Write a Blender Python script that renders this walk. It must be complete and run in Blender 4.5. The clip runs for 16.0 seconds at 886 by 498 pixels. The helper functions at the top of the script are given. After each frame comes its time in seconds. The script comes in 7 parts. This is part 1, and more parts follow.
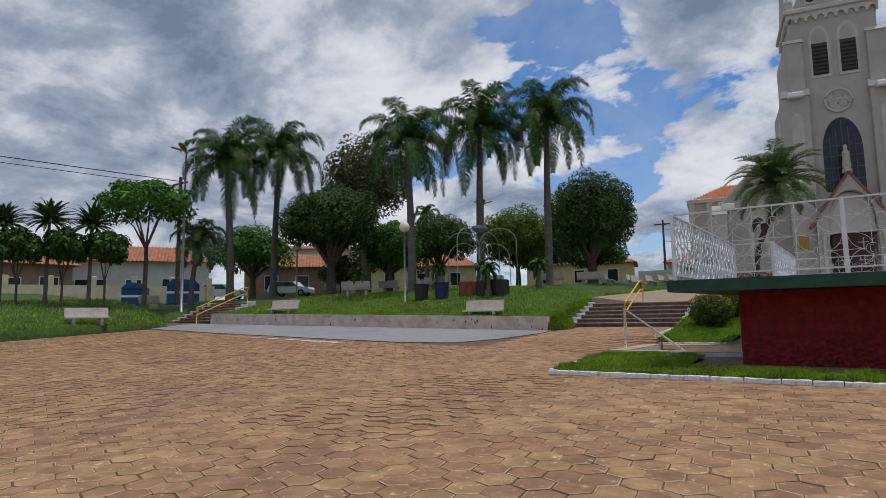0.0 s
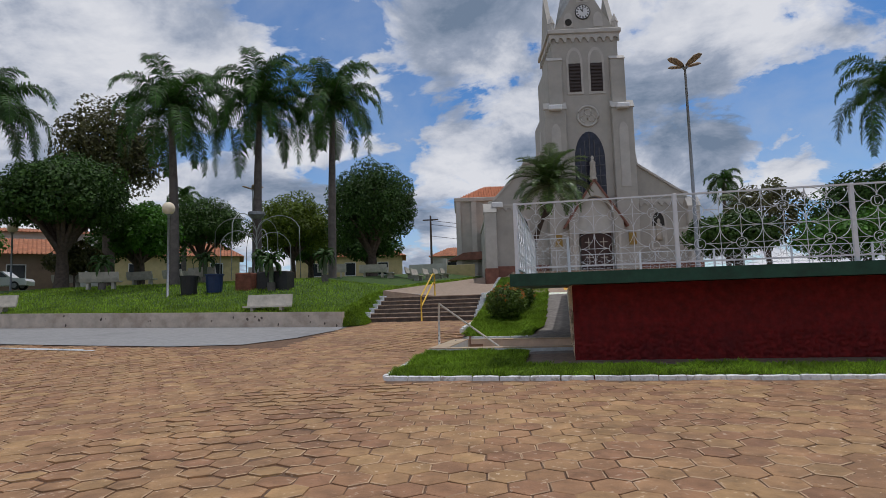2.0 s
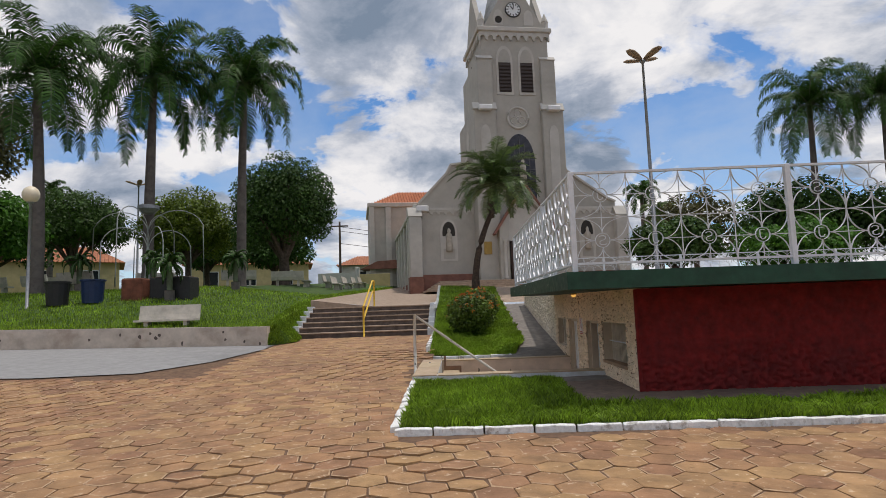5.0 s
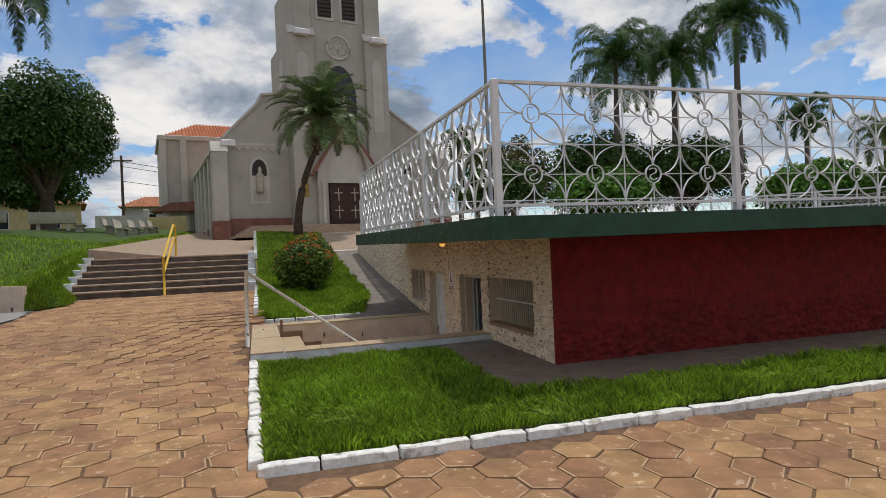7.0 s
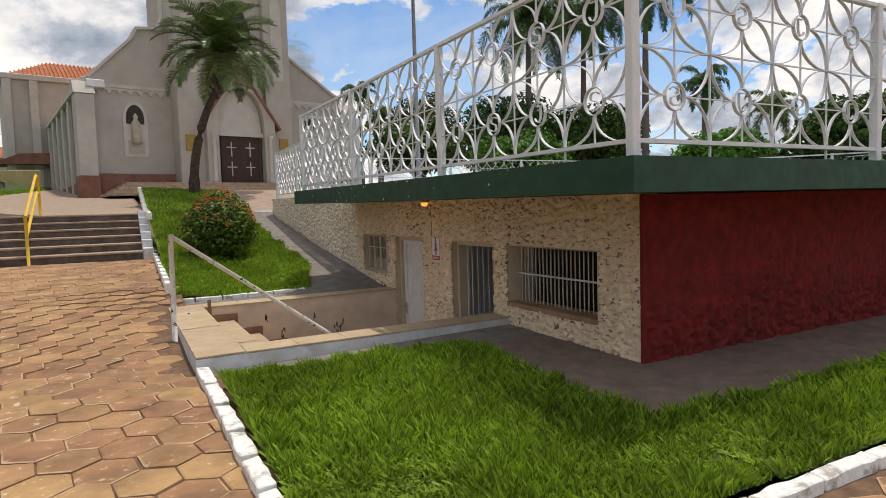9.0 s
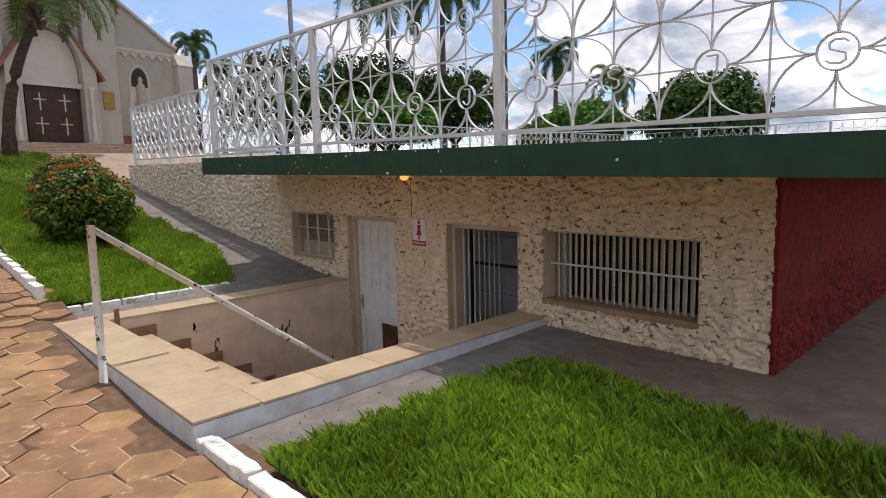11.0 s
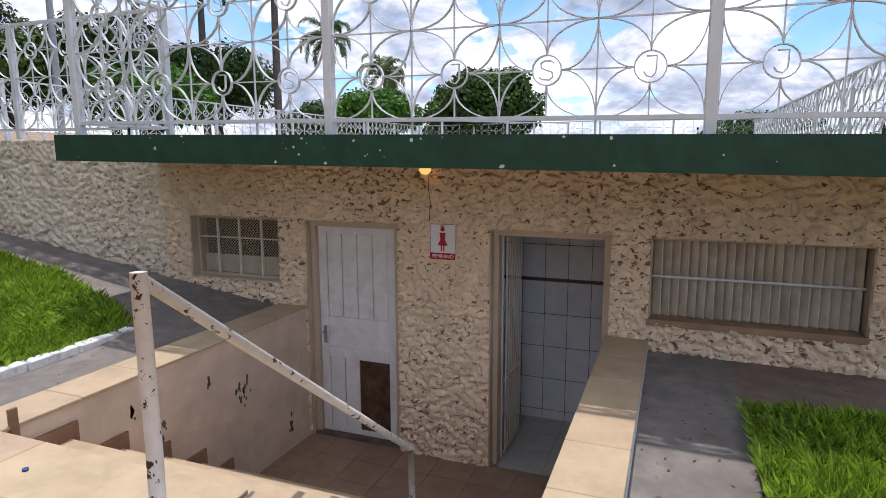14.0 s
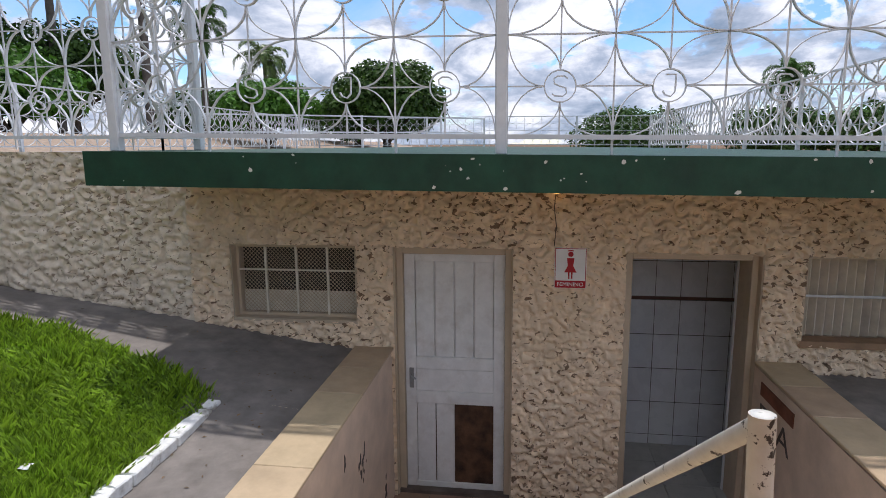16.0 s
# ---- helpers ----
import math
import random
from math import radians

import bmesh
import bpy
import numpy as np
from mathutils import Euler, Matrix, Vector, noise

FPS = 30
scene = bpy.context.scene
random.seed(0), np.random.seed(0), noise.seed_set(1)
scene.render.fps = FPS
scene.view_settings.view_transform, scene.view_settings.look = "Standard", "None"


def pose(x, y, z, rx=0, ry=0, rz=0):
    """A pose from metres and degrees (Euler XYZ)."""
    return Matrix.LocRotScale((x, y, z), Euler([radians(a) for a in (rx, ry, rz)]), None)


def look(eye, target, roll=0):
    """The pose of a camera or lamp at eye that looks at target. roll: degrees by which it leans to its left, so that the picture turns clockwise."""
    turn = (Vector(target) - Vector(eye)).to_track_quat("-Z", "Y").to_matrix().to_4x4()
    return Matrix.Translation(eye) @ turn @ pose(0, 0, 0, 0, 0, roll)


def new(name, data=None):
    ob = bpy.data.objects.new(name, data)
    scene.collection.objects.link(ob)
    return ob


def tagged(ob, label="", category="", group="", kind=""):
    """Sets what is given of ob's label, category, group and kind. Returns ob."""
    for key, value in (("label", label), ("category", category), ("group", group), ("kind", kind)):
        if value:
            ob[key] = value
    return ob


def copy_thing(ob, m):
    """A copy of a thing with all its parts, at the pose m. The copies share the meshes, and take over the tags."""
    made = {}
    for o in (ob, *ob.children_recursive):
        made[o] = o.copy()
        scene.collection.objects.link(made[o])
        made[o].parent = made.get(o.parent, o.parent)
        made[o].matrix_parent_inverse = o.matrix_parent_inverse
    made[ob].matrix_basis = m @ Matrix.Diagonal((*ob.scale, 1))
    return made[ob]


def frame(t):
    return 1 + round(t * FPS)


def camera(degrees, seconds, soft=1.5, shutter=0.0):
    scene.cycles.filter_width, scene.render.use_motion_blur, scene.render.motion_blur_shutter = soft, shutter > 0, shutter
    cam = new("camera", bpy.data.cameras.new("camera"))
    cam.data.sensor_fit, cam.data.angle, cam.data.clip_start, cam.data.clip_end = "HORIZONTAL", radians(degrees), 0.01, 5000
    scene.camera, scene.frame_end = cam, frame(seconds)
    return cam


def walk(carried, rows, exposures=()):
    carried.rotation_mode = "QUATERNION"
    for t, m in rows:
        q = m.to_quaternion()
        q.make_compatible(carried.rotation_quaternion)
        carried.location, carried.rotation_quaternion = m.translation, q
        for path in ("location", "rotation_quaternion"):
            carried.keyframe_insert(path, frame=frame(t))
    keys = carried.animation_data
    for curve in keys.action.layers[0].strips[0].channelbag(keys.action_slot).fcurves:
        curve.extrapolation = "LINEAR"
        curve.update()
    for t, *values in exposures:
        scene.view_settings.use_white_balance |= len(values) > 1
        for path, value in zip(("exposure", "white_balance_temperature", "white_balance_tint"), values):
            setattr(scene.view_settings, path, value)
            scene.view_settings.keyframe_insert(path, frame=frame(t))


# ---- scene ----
cam = camera(72.8, 16.0, 0.8)

PATH = [
    (0, (1.847, -13.856, 1.203), (0.742, -12.204, 1.428), -0.9),
    (0.5, (1.309, -13.515, 1.223), (0.22, -11.851, 1.432), -0.7),
    (1, (0.791, -13.105, 1.314), (-0.175, -11.364, 1.501), -1.2),
    (1.5, (0.25, -12.862, 1.341), (-0.415, -10.983, 1.51), -2.0),
    (2, (-0.237, -12.593, 1.335), (-0.618, -10.638, 1.518), -1.7),
    (2.5, (-0.802, -12.198, 1.39), (-1.108, -10.237, 1.641), -1.6),
    (3, (-1.303, -11.777, 1.382), (-1.451, -9.807, 1.693), -3.0),
    (3.2, (-1.416, -11.611, 1.375), (-1.527, -9.638, 1.684), -2.7),
    (5.3, (-2.799, -8.707, 1.395), (-2.798, -6.715, 1.574), -1.7),
    (5.5, (-2.833, -8.465, 1.448), (-2.751, -6.473, 1.601), -1.4),
    (6, (-2.986, -7.748, 1.451), (-2.678, -5.772, 1.511), -2.0),
    (6.5, (-3.233, -7.095, 1.493), (-2.788, -5.145, 1.504), -2.4),
    (7, (-3.399, -6.518, 1.561), (-2.807, -4.608, 1.564), -2.5),
    (7.5, (-3.501, -5.87, 1.557), (-2.832, -3.985, 1.556), -2.6),
    (8, (-3.744, -5.248, 1.549), (-2.952, -3.412, 1.479), -3.1),
    (8.5, (-3.92, -4.585, 1.518), (-3.068, -2.78, 1.383), -2.2),
    (8.7, (-3.981, -4.296, 1.527), (-3.096, -2.508, 1.396), -2.0),
    (10.8, (-4.786, -1.668, 1.76), (-3.456, -0.196, 1.509), -1.1),
    (11, (-4.833, -1.455, 1.724), (-3.456, -0.027, 1.466), -1.4),
    (11.5, (-4.91, -0.815, 1.765), (-3.451, 0.529, 1.511), -3.2),
    (12, (-5.079, -0.266, 1.782), (-3.524, 0.966, 1.527), -3.4),
    (12.5, (-5.137, 0.269, 1.726), (-3.434, 1.284, 1.462), -2.6),
    (13, (-5.146, 0.845, 1.805), (-3.372, 1.722, 1.514), -2.0),
    (13.5, (-5.279, 1.461, 1.853), (-3.49, 2.305, 1.561), -1.4),
    (14, (-5.173, 1.949, 1.785), (-3.328, 2.659, 1.479), -0.2),
    (14.5, (-5.058, 2.459, 1.785), (-3.169, 3.035, 1.466), 0.6),
    (15, (-5.126, 3.026, 1.853), (-3.199, 3.455, 1.532), 1.5),
    (15.5, (-5.032, 3.639, 1.921), (-3.087, 3.972, 1.599), 1.1),
    (16, (-4.994, 4.295, 2.001), (-3.041, 4.569, 1.664), -0.5),
]
walk(cam, [(t, look(e, a, r)) for t, e, a, r in PATH],
     [(0, -0.45, 6230, 13), (3, -0.50, 6200, 13), (6, -0.08, 6820, 12), (7.5, -0.25, 6800, 11), (8.5, 0.0, 7150, 12), (10.8, 0.21, 6800, 15), (12, 0.22, 6500, 17), (13.6, 0.34, 6300, 17), (14.5, 0.44, 6250, 17), (15.2, 0.30, 6230, 16), (16, 0.26, 6250, 15)])

# ---- light ----
SUN_TO = Vector((0.20, 0.10, 1.0)).normalized()
world = bpy.data.worlds.new("sky")
scene.world = world
world.use_nodes = True


def build_sky():
    nt = world.node_tree
    nt.nodes.clear()
    N, L = nt.nodes.new, nt.links.new
    out, bg = N("ShaderNodeOutputWorld"), N("ShaderNodeBackground")
    sky = N("ShaderNodeTexSky")
    sky.sky_type, sky.sun_disc = "NISHITA", False
    sky.sun_elevation = math.asin(SUN_TO.z)
    sky.sun_rotation = math.atan2(SUN_TO.x, SUN_TO.y)
    sky.air_density, sky.dust_density, sky.ozone_density = 1.0, 0.0, 6.0
    tc = N("ShaderNodeTexCoord")
    sep = N("ShaderNodeSeparateXYZ")
    L(tc.outputs["Generated"], sep.inputs[0])
    zz = N("ShaderNodeMath"); zz.operation = "MAXIMUM"; zz.inputs[1].default_value = 0.0
    L(sep.outputs[2], zz.inputs[0])
    add = N("ShaderNodeMath"); add.operation = "ADD"; add.inputs[1].default_value = 0.34
    L(zz.outputs[0], add.inputs[0])
    comb = N("ShaderNodeCombineXYZ")
    for k in (0, 1):
        d = N("ShaderNodeMath"); d.operation = "DIVIDE"
        L(sep.outputs[k], d.inputs[0]); L(add.outputs[0], d.inputs[1])
        L(d.outputs[0], comb.inputs[k])
    comb.inputs[2].default_value = 3.1

    def fbm(scale, detail, rough, shift):
        m = N("ShaderNodeMapping"); m.inputs["Location"].default_value = shift
        L(comb.outputs[0], m.inputs[0])
        n = N("ShaderNodeTexNoise")
        n.inputs["Scale"].default_value, n.inputs["Detail"].default_value = scale, detail
        n.inputs["Roughness"].default_value, n.inputs["Distortion"].default_value = rough, 0.25
        L(m.outputs[0], n.inputs["Vector"])
        return n.outputs["Fac"]

    def ramp(src, stops):
        r = N("ShaderNodeValToRGB")
        e = r.color_ramp.elements
        while len(e) < len(stops):
            e.new(0.5)
        for el, (p, c) in zip(e, stops):
            el.position, el.color = p, (*c, 1)
        L(src, r.inputs[0])
        return r.outputs[0]

    def lobes(src, rows):
        """Adds broad swellings and gaps of the cloud field: (azimuth, elevation, radius in degrees, amount)."""
        for az, el, rad, amt in rows:
            az, el = radians(az), radians(el)
            dt = N("ShaderNodeVectorMath"); dt.operation = "DOT_PRODUCT"
            dt.inputs[1].default_value = (math.sin(az) * math.cos(el), math.cos(az) * math.cos(el), math.sin(el))
            L(tc.outputs["Generated"], dt.inputs[0])
            mr = N("ShaderNodeMapRange"); mr.interpolation_type = "SMOOTHSTEP"
            for i, v in enumerate((math.cos(radians(rad)), 1.0, 0.0, amt)):
                mr.inputs[i + 1].default_value = v
            L(dt.outputs["Value"], mr.inputs[0])
            ad = N("ShaderNodeMath"); ad.operation = "ADD"
            L(src, ad.inputs[0]); L(mr.outputs[0], ad.inputs[1])
            src = ad.outputs[0]
        return src

    gaps = [(-21, 24, 10, -0.13), (-12, 15, 10, -0.085), (21, 21, 7, -0.11), (28, 15, 9, -0.07), (24, 30, 9, 0.05), (-27, 13, 7, -0.04),
            (48, 11, 9, -0.05), (78, 12, 8, -0.07), (103, 13, 9, -0.10), (-60, 20, 24, 0.17), (-38, 24, 11, 0.10), (-7, 28, 9, 0.15), (12, 17, 8, 0.05), (93, 7, 9, 0.06)]
    cover = lobes(fbm(3.4, 14, 0.56, (0.3, 1.9, 0)), gaps)
    mask = ramp(cover, [(0.415, (0, 0, 0)), (0.445, (0.75, 0.75, 0.75)), (0.49, (1, 1, 1))])
    body = lobes(fbm(3.0, 14, 0.60, (0.33, 1.94, 0.0)), [(-58, 18, 17, 0.085), (-74, 10, 14, 0.05), (-41, 18, 11, -0.12), (-8, 28, 9, 0.10), (12, 16, 8, 0.07), (24, 22, 10, -0.08), (-22, 20, 10, -0.10), (93, 14, 34, 0.035)])
    shade = ramp(body, [(0.38, (9.3, 9.4, 9.5)), (0.47, (7.4, 7.7, 8.2)), (0.56, (4.2, 4.8, 5.8)), (0.68, (2.1, 2.8, 3.8))])
    mix = N("ShaderNodeMix"); mix.data_type = "RGBA"
    hs = N("ShaderNodeHueSaturation")
    hs.inputs["Saturation"].default_value, hs.inputs["Value"].default_value = 1.14, 1.4
    veil = N("ShaderNodeMix"); veil.data_type = "RGBA"
    L(sky.outputs[0], veil.inputs["A"])
    veil.inputs["B"].default_value = (4.6, 5.0, 5.5, 1)
    L(ramp(fbm(1.7, 8, 0.6, (5.3, 2.9, 0)), [(0.42, (0.0, 0.0, 0.0)), (0.66, (0.40, 0.40, 0.40))]), veil.inputs["Factor"])
    L(veil.outputs["Result"], hs.inputs["Color"])
    L(mask, mix.inputs["Factor"]); L(hs.outputs[0], mix.inputs["A"]); L(shade, mix.inputs["B"])
    L(mix.outputs["Result"], bg.inputs["Color"])
    bg.inputs["Strength"].default_value = 0.105
    L(bg.outputs[0], out.inputs[0])


build_sky()
sun = new("sun", bpy.data.lights.new("sun", "SUN"))
sun.data.energy, sun.data.angle, sun.data.color = 2.5, radians(0.9), (1.0, 0.96, 0.90)
sun.matrix_world = look(SUN_TO * 60, (0, 0, 0))
scene.view_settings.exposure = 0.0

# ---- materials ----
def mat(name, base, rough=0.7, metal=0.0, var=0.15, scale=8.0, dark=None, stain=0.0, stain_scale=1.2, bump=0.0, bump_scale=40.0, rand=0.0, island=0.0, spec=0.4, stain_col=None, trans=0.0, pit_shade=None, edge=(0.5, 0.72), chips=None):
    m = bpy.data.materials.new(name)
    m.use_nodes = True
    nt = m.node_tree
    N, L = nt.nodes.new, nt.links.new
    p = nt.nodes["Principled BSDF"]
    p.inputs["Roughness"].default_value, p.inputs["Metallic"].default_value = rough, metal
    p.inputs["Specular IOR Level"].default_value = spec
    tc = N("ShaderNodeTexCoord")
    geo = N("ShaderNodeNewGeometry")
    pos = geo.outputs["Position"]

    def noise_fac(sc, detail, rough_):
        n = N("ShaderNodeTexNoise")
        n.inputs["Scale"].default_value, n.inputs["Detail"].default_value, n.inputs["Roughness"].default_value = sc, detail, rough_
        L(pos, n.inputs["Vector"])
        return n.outputs["Fac"]

    def mixc(a, b, f):
        k = N("ShaderNodeMix"); k.data_type = "RGBA"
        for v, s in ((a, "A"), (b, "B"), (f, "Factor")):
            if isinstance(v, bpy.types.NodeSocket):
                L(v, k.inputs[s])
            else:
                k.inputs[s].default_value = v if s == "Factor" else (*v, 1)
        return k.outputs["Result"]

    def remap(f, a, b, c, d):
        r = N("ShaderNodeMapRange")
        for i, v in enumerate((a, b, c, d)):
            r.inputs[i + 1].default_value = v
        L(f, r.inputs[0])
        return r.outputs[0]

    lo = dark or tuple(c * (1 - var * 1.6) for c in base)
    hi = tuple(min(1, c * (1 + var * 0.7)) for c in base)
    col = mixc(lo, hi, remap(noise_fac(scale, 6, 0.62), 0.3, 0.68, 0, 1))
    if stain:
        sc = stain_col or tuple(c * 0.45 for c in base)
        col = mixc(col, sc, remap(noise_fac(stain_scale, 5, 0.65), edge[0], edge[1], 0, stain))
    # dark flecks painted in for the shade inside the rough-cast's pits
    if pit_shade:
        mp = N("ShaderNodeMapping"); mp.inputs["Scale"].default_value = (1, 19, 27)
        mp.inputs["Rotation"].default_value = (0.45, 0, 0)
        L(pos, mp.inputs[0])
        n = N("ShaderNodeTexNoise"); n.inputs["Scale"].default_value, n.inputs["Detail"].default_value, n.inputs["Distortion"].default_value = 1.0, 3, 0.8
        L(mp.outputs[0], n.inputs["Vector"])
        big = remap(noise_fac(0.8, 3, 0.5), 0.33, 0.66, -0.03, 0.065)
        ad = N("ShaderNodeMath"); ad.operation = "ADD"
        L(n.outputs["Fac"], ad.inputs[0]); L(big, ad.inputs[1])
        col = mixc(col, pit_shade, remap(ad.outputs[0], 0.625, 0.66, 0, 0.9))
    if chips:
        col = mixc(col, chips, remap(noise_fac(12, 4, 0.6), 0.62, 0.68, 0, 0.8))
        col = mixc(col, tuple(c * 0.42 for c in base), remap(noise_fac(7.5, 5, 0.65), 0.60, 0.70, 0, 0.55))
    if rand or island:
        src = N("ShaderNodeObjectInfo").outputs["Random"] if rand else geo.outputs["Random Per Island"]
        hs = N("ShaderNodeHueSaturation")
        L(remap(src, 0, 1, 1 - (rand or island), 1 + (rand or island)), hs.inputs["Value"])
        L(remap(src, 0, 1, 0.49, 0.51), hs.inputs["Hue"])
        L(col, hs.inputs["Color"])
        col = hs.outputs[0]
    L(col, p.inputs["Base Color"])
    L(remap(noise_fac(scale * 2.3, 3, 0.5), 0.3, 0.7, max(0, rough - 0.08), min(1, rough + 0.08)), p.inputs["Roughness"])
    if bump:
        b = N("ShaderNodeBump")
        b.inputs["Strength"].default_value, b.inputs["Distance"].default_value = 0.8, bump
        L(noise_fac(bump_scale, 5, 0.6), b.inputs["Height"])
        L(b.outputs[0], p.inputs["Normal"])
    if trans:
        p.inputs["Transmission Weight"].default_value = trans
    return m


def leaf_mat(name, base, var=0.35, rough=0.45, trans=0.35):
    m = bpy.data.materials.new(name)
    m.use_nodes = True
    nt = m.node_tree
    N, L = nt.nodes.new, nt.links.new
    p = nt.nodes["Principled BSDF"]
    p.inputs["Roughness"].default_value = rough
    p.inputs["Specular IOR Level"].default_value = 0.25
    geo = N("ShaderNodeNewGeometry")
    r = N("ShaderNodeValToRGB")
    e = r.color_ramp.elements
    e[0].color = (*[c * (1 - var) for c in base], 1)
    e[1].color = (base[0] * (1 + var * 1.3), base[1] * (1 + var), base[2] * (1 + var * 0.5), 1)
    L(geo.outputs["Random Per Island"], r.inputs[0])
    n = N("ShaderNodeTexNoise"); n.inputs["Scale"].default_value = 0.9
    L(geo.outputs["Position"], n.inputs["Vector"])
    hs = N("ShaderNodeHueSaturation")
    mr = N("ShaderNodeMapRange")
    for i, v in enumerate((0.3, 0.7, 0.7, 1.3)):
        mr.inputs[i + 1].default_value = v
    L(n.outputs["Fac"], mr.inputs[0]); L(mr.outputs[0], hs.inputs["Value"]); L(r.outputs[0], hs.inputs["Color"])
    L(hs.outputs[0], p.inputs["Base Color"])
    tr = N("ShaderNodeBsdfTranslucent")
    L(hs.outputs[0], tr.inputs["Color"])
    mx = N("ShaderNodeMixShader"); mx.inputs[0].default_value = trans
    out = nt.nodes["Material Output"]
    L(p.outputs[0], mx.inputs[1]); L(tr.outputs[0], mx.inputs[2]); L(mx.outputs[0], out.inputs[0])
    return m


M_PAVE = mat("paving_block", (0.36, 0.203, 0.10), 0.82, var=0.26, scale=3, stain=0.8, stain_scale=0.35, stain_col=(0.20, 0.112, 0.064), bump=0.008, bump_scale=45, chips=(0.56, 0.42, 0.29), island=0.16)
M_PAVE_ONE = mat("paving_block_near", (0.36, 0.203, 0.10), 0.82, var=0.26, scale=3, stain=0.8, stain_scale=0.35, stain_col=(0.20, 0.112, 0.064), bump=0.008, bump_scale=45, chips=(0.56, 0.42, 0.29), rand=0.14)
M_RIM = mat("pale_block_edge", (0.49, 0.33, 0.20), 0.9, var=0.2, scale=14, stain=0.8, stain_scale=2.2, stain_col=(0.27, 0.155, 0.09))
M_JOINT = mat("joint_sand", (0.17, 0.10, 0.06), 0.95, var=0.3, scale=9, stain=0.5, stain_scale=0.8)
M_EARTH = mat("earth", (0.20, 0.12, 0.07), 0.95, var=0.3, scale=3, stain=0.5)
M_CONC = mat("grey_concrete", (0.33, 0.32, 0.31), 0.85, var=0.16, scale=6, stain=0.5, stain_scale=0.9, stain_col=(0.2, 0.18, 0.165), bump=0.003)
M_COURT = mat("court_concrete", (0.29, 0.285, 0.28), 0.85, var=0.1, scale=5, stain=0.4, stain_scale=0.5, bump=0.002)
M_RAMP = mat("ramp_cement", (0.215, 0.192, 0.172), 0.85, var=0.22, scale=5, stain=0.6, stain_scale=1.1, stain_col=(0.14, 0.12, 0.105), bump=0.003)
M_APRON = mat("apron_cement", (0.225, 0.165, 0.132), 0.85, var=0.22, scale=5, stain=0.5, stain_scale=1.1, stain_col=(0.15, 0.115, 0.095), bump=0.003)
M_SKIRT = mat("brown_skirting_tile", (0.26, 0.15, 0.09), 0.5, var=0.15, rand=0.06)
# paler copy of the cream stucco: brighter light put into its colour
M_PALE = mat("weathered_lit_stucco", (0.84, 0.72, 0.57), 0.9, var=0.14, scale=7, stain=0.5, stain_scale=1.4, stain_col=(0.52, 0.43, 0.33), bump=0.012, bump_scale=45, pit_shade=(0.30, 0.22, 0.15))
M_CREAM = mat("cream_stucco", (0.86, 0.685, 0.50), 0.9, var=0.12, scale=7, stain=0.4, stain_scale=1.2, stain_col=(0.58, 0.45, 0.29), bump=0.01, bump_scale=45, pit_shade=(0.17, 0.10, 0.06))
M_RED = mat("red_paint_stucco", (0.20, 0.012, 0.011), 0.85, var=0.3, scale=6, stain=0.6, stain_scale=1.1, stain_col=(0.10, 0.014, 0.014), bump=0.008, bump_scale=40)
M_GREEN = mat("green_paint", (0.010, 0.056, 0.030), 0.55, var=0.25, scale=5, stain=0.5, stain_scale=1.5, stain_col=(0.007, 0.03, 0.018), bump=0.002)
M_CHIP = mat("bare_plaster_chip", (0.6, 0.58, 0.52), 0.9, var=0.1)
M_TILE = mat("beige_cap_tile", (0.49, 0.37, 0.24), 0.55, var=0.12, scale=5, stain=0.4, stain_scale=1.8, rand=0.05, stain_col=(0.40, 0.29, 0.18))
M_WALLP = mat("beige_wall_paint", (0.68, 0.53, 0.41), 0.8, var=0.1, scale=4, stain=0.35, stain_scale=1.3, bump=0.002)
M_WHITEK = mat("whitewashed_kerb", (0.82, 0.82, 0.80), 0.85, var=0.12, scale=20, stain=0.95, stain_scale=7, stain_col=(0.36, 0.33, 0.29), bump=0.014, bump_scale=26, edge=(0.54, 0.66))
M_LIME = mat("whitewash_edge", (0.62, 0.64, 0.66), 0.85, var=0.12, scale=8, stain=0.5, stain_scale=3, stain_col=(0.4, 0.38, 0.35))
M_RAIL = mat("white_enamel_iron", (0.70, 0.72, 0.74), 0.42, var=0.08, scale=12, stain=0.25, stain_scale=6, stain_col=(0.42, 0.36, 0.3), spec=0.5)
M_HANDR = mat("chipped_white_pipe", (0.70, 0.68, 0.62), 0.55, var=0.1, scale=10, stain=1.0, stain_scale=17, edge=(0.60, 0.625), stain_col=(0.04, 0.03, 0.025), bump=0.002)
M_YELLOW = mat("yellow_pipe", (0.75, 0.48, 0.05), 0.5, var=0.1)
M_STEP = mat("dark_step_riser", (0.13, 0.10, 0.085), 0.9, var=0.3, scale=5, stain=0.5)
M_NOSE = mat("worn_step_edge", (0.36, 0.27, 0.2), 0.9, var=0.2, scale=5)
M_DOORW = mat("white_door_paint", (0.74, 0.73, 0.72), 0.55, var=0.08, scale=7, stain=0.35, stain_scale=6, stain_col=(0.40, 0.34, 0.28))
M_FRAME = mat("beige_frame_paint", (0.56, 0.45, 0.33), 0.55, var=0.1, scale=6, stain=0.3, stain_scale=3)
M_SLAT = mat("dusty_slat_paint", (0.68, 0.60, 0.49), 0.6, var=0.12, scale=6, stain=0.35, stain_scale=4, rand=0.05)
M_BAR = mat("pale_bar_paint", (0.74, 0.68, 0.58), 0.55, var=0.1, scale=9)
M_SILL = mat("brown_sill_paint", (0.36, 0.22, 0.13), 0.6, var=0.15, scale=6, stain=0.4, stain_scale=4)
M_WOODD = mat("bare_dark_board", (0.11, 0.055, 0.03), 0.8, var=0.5, scale=7, stain=0.7, stain_scale=6)
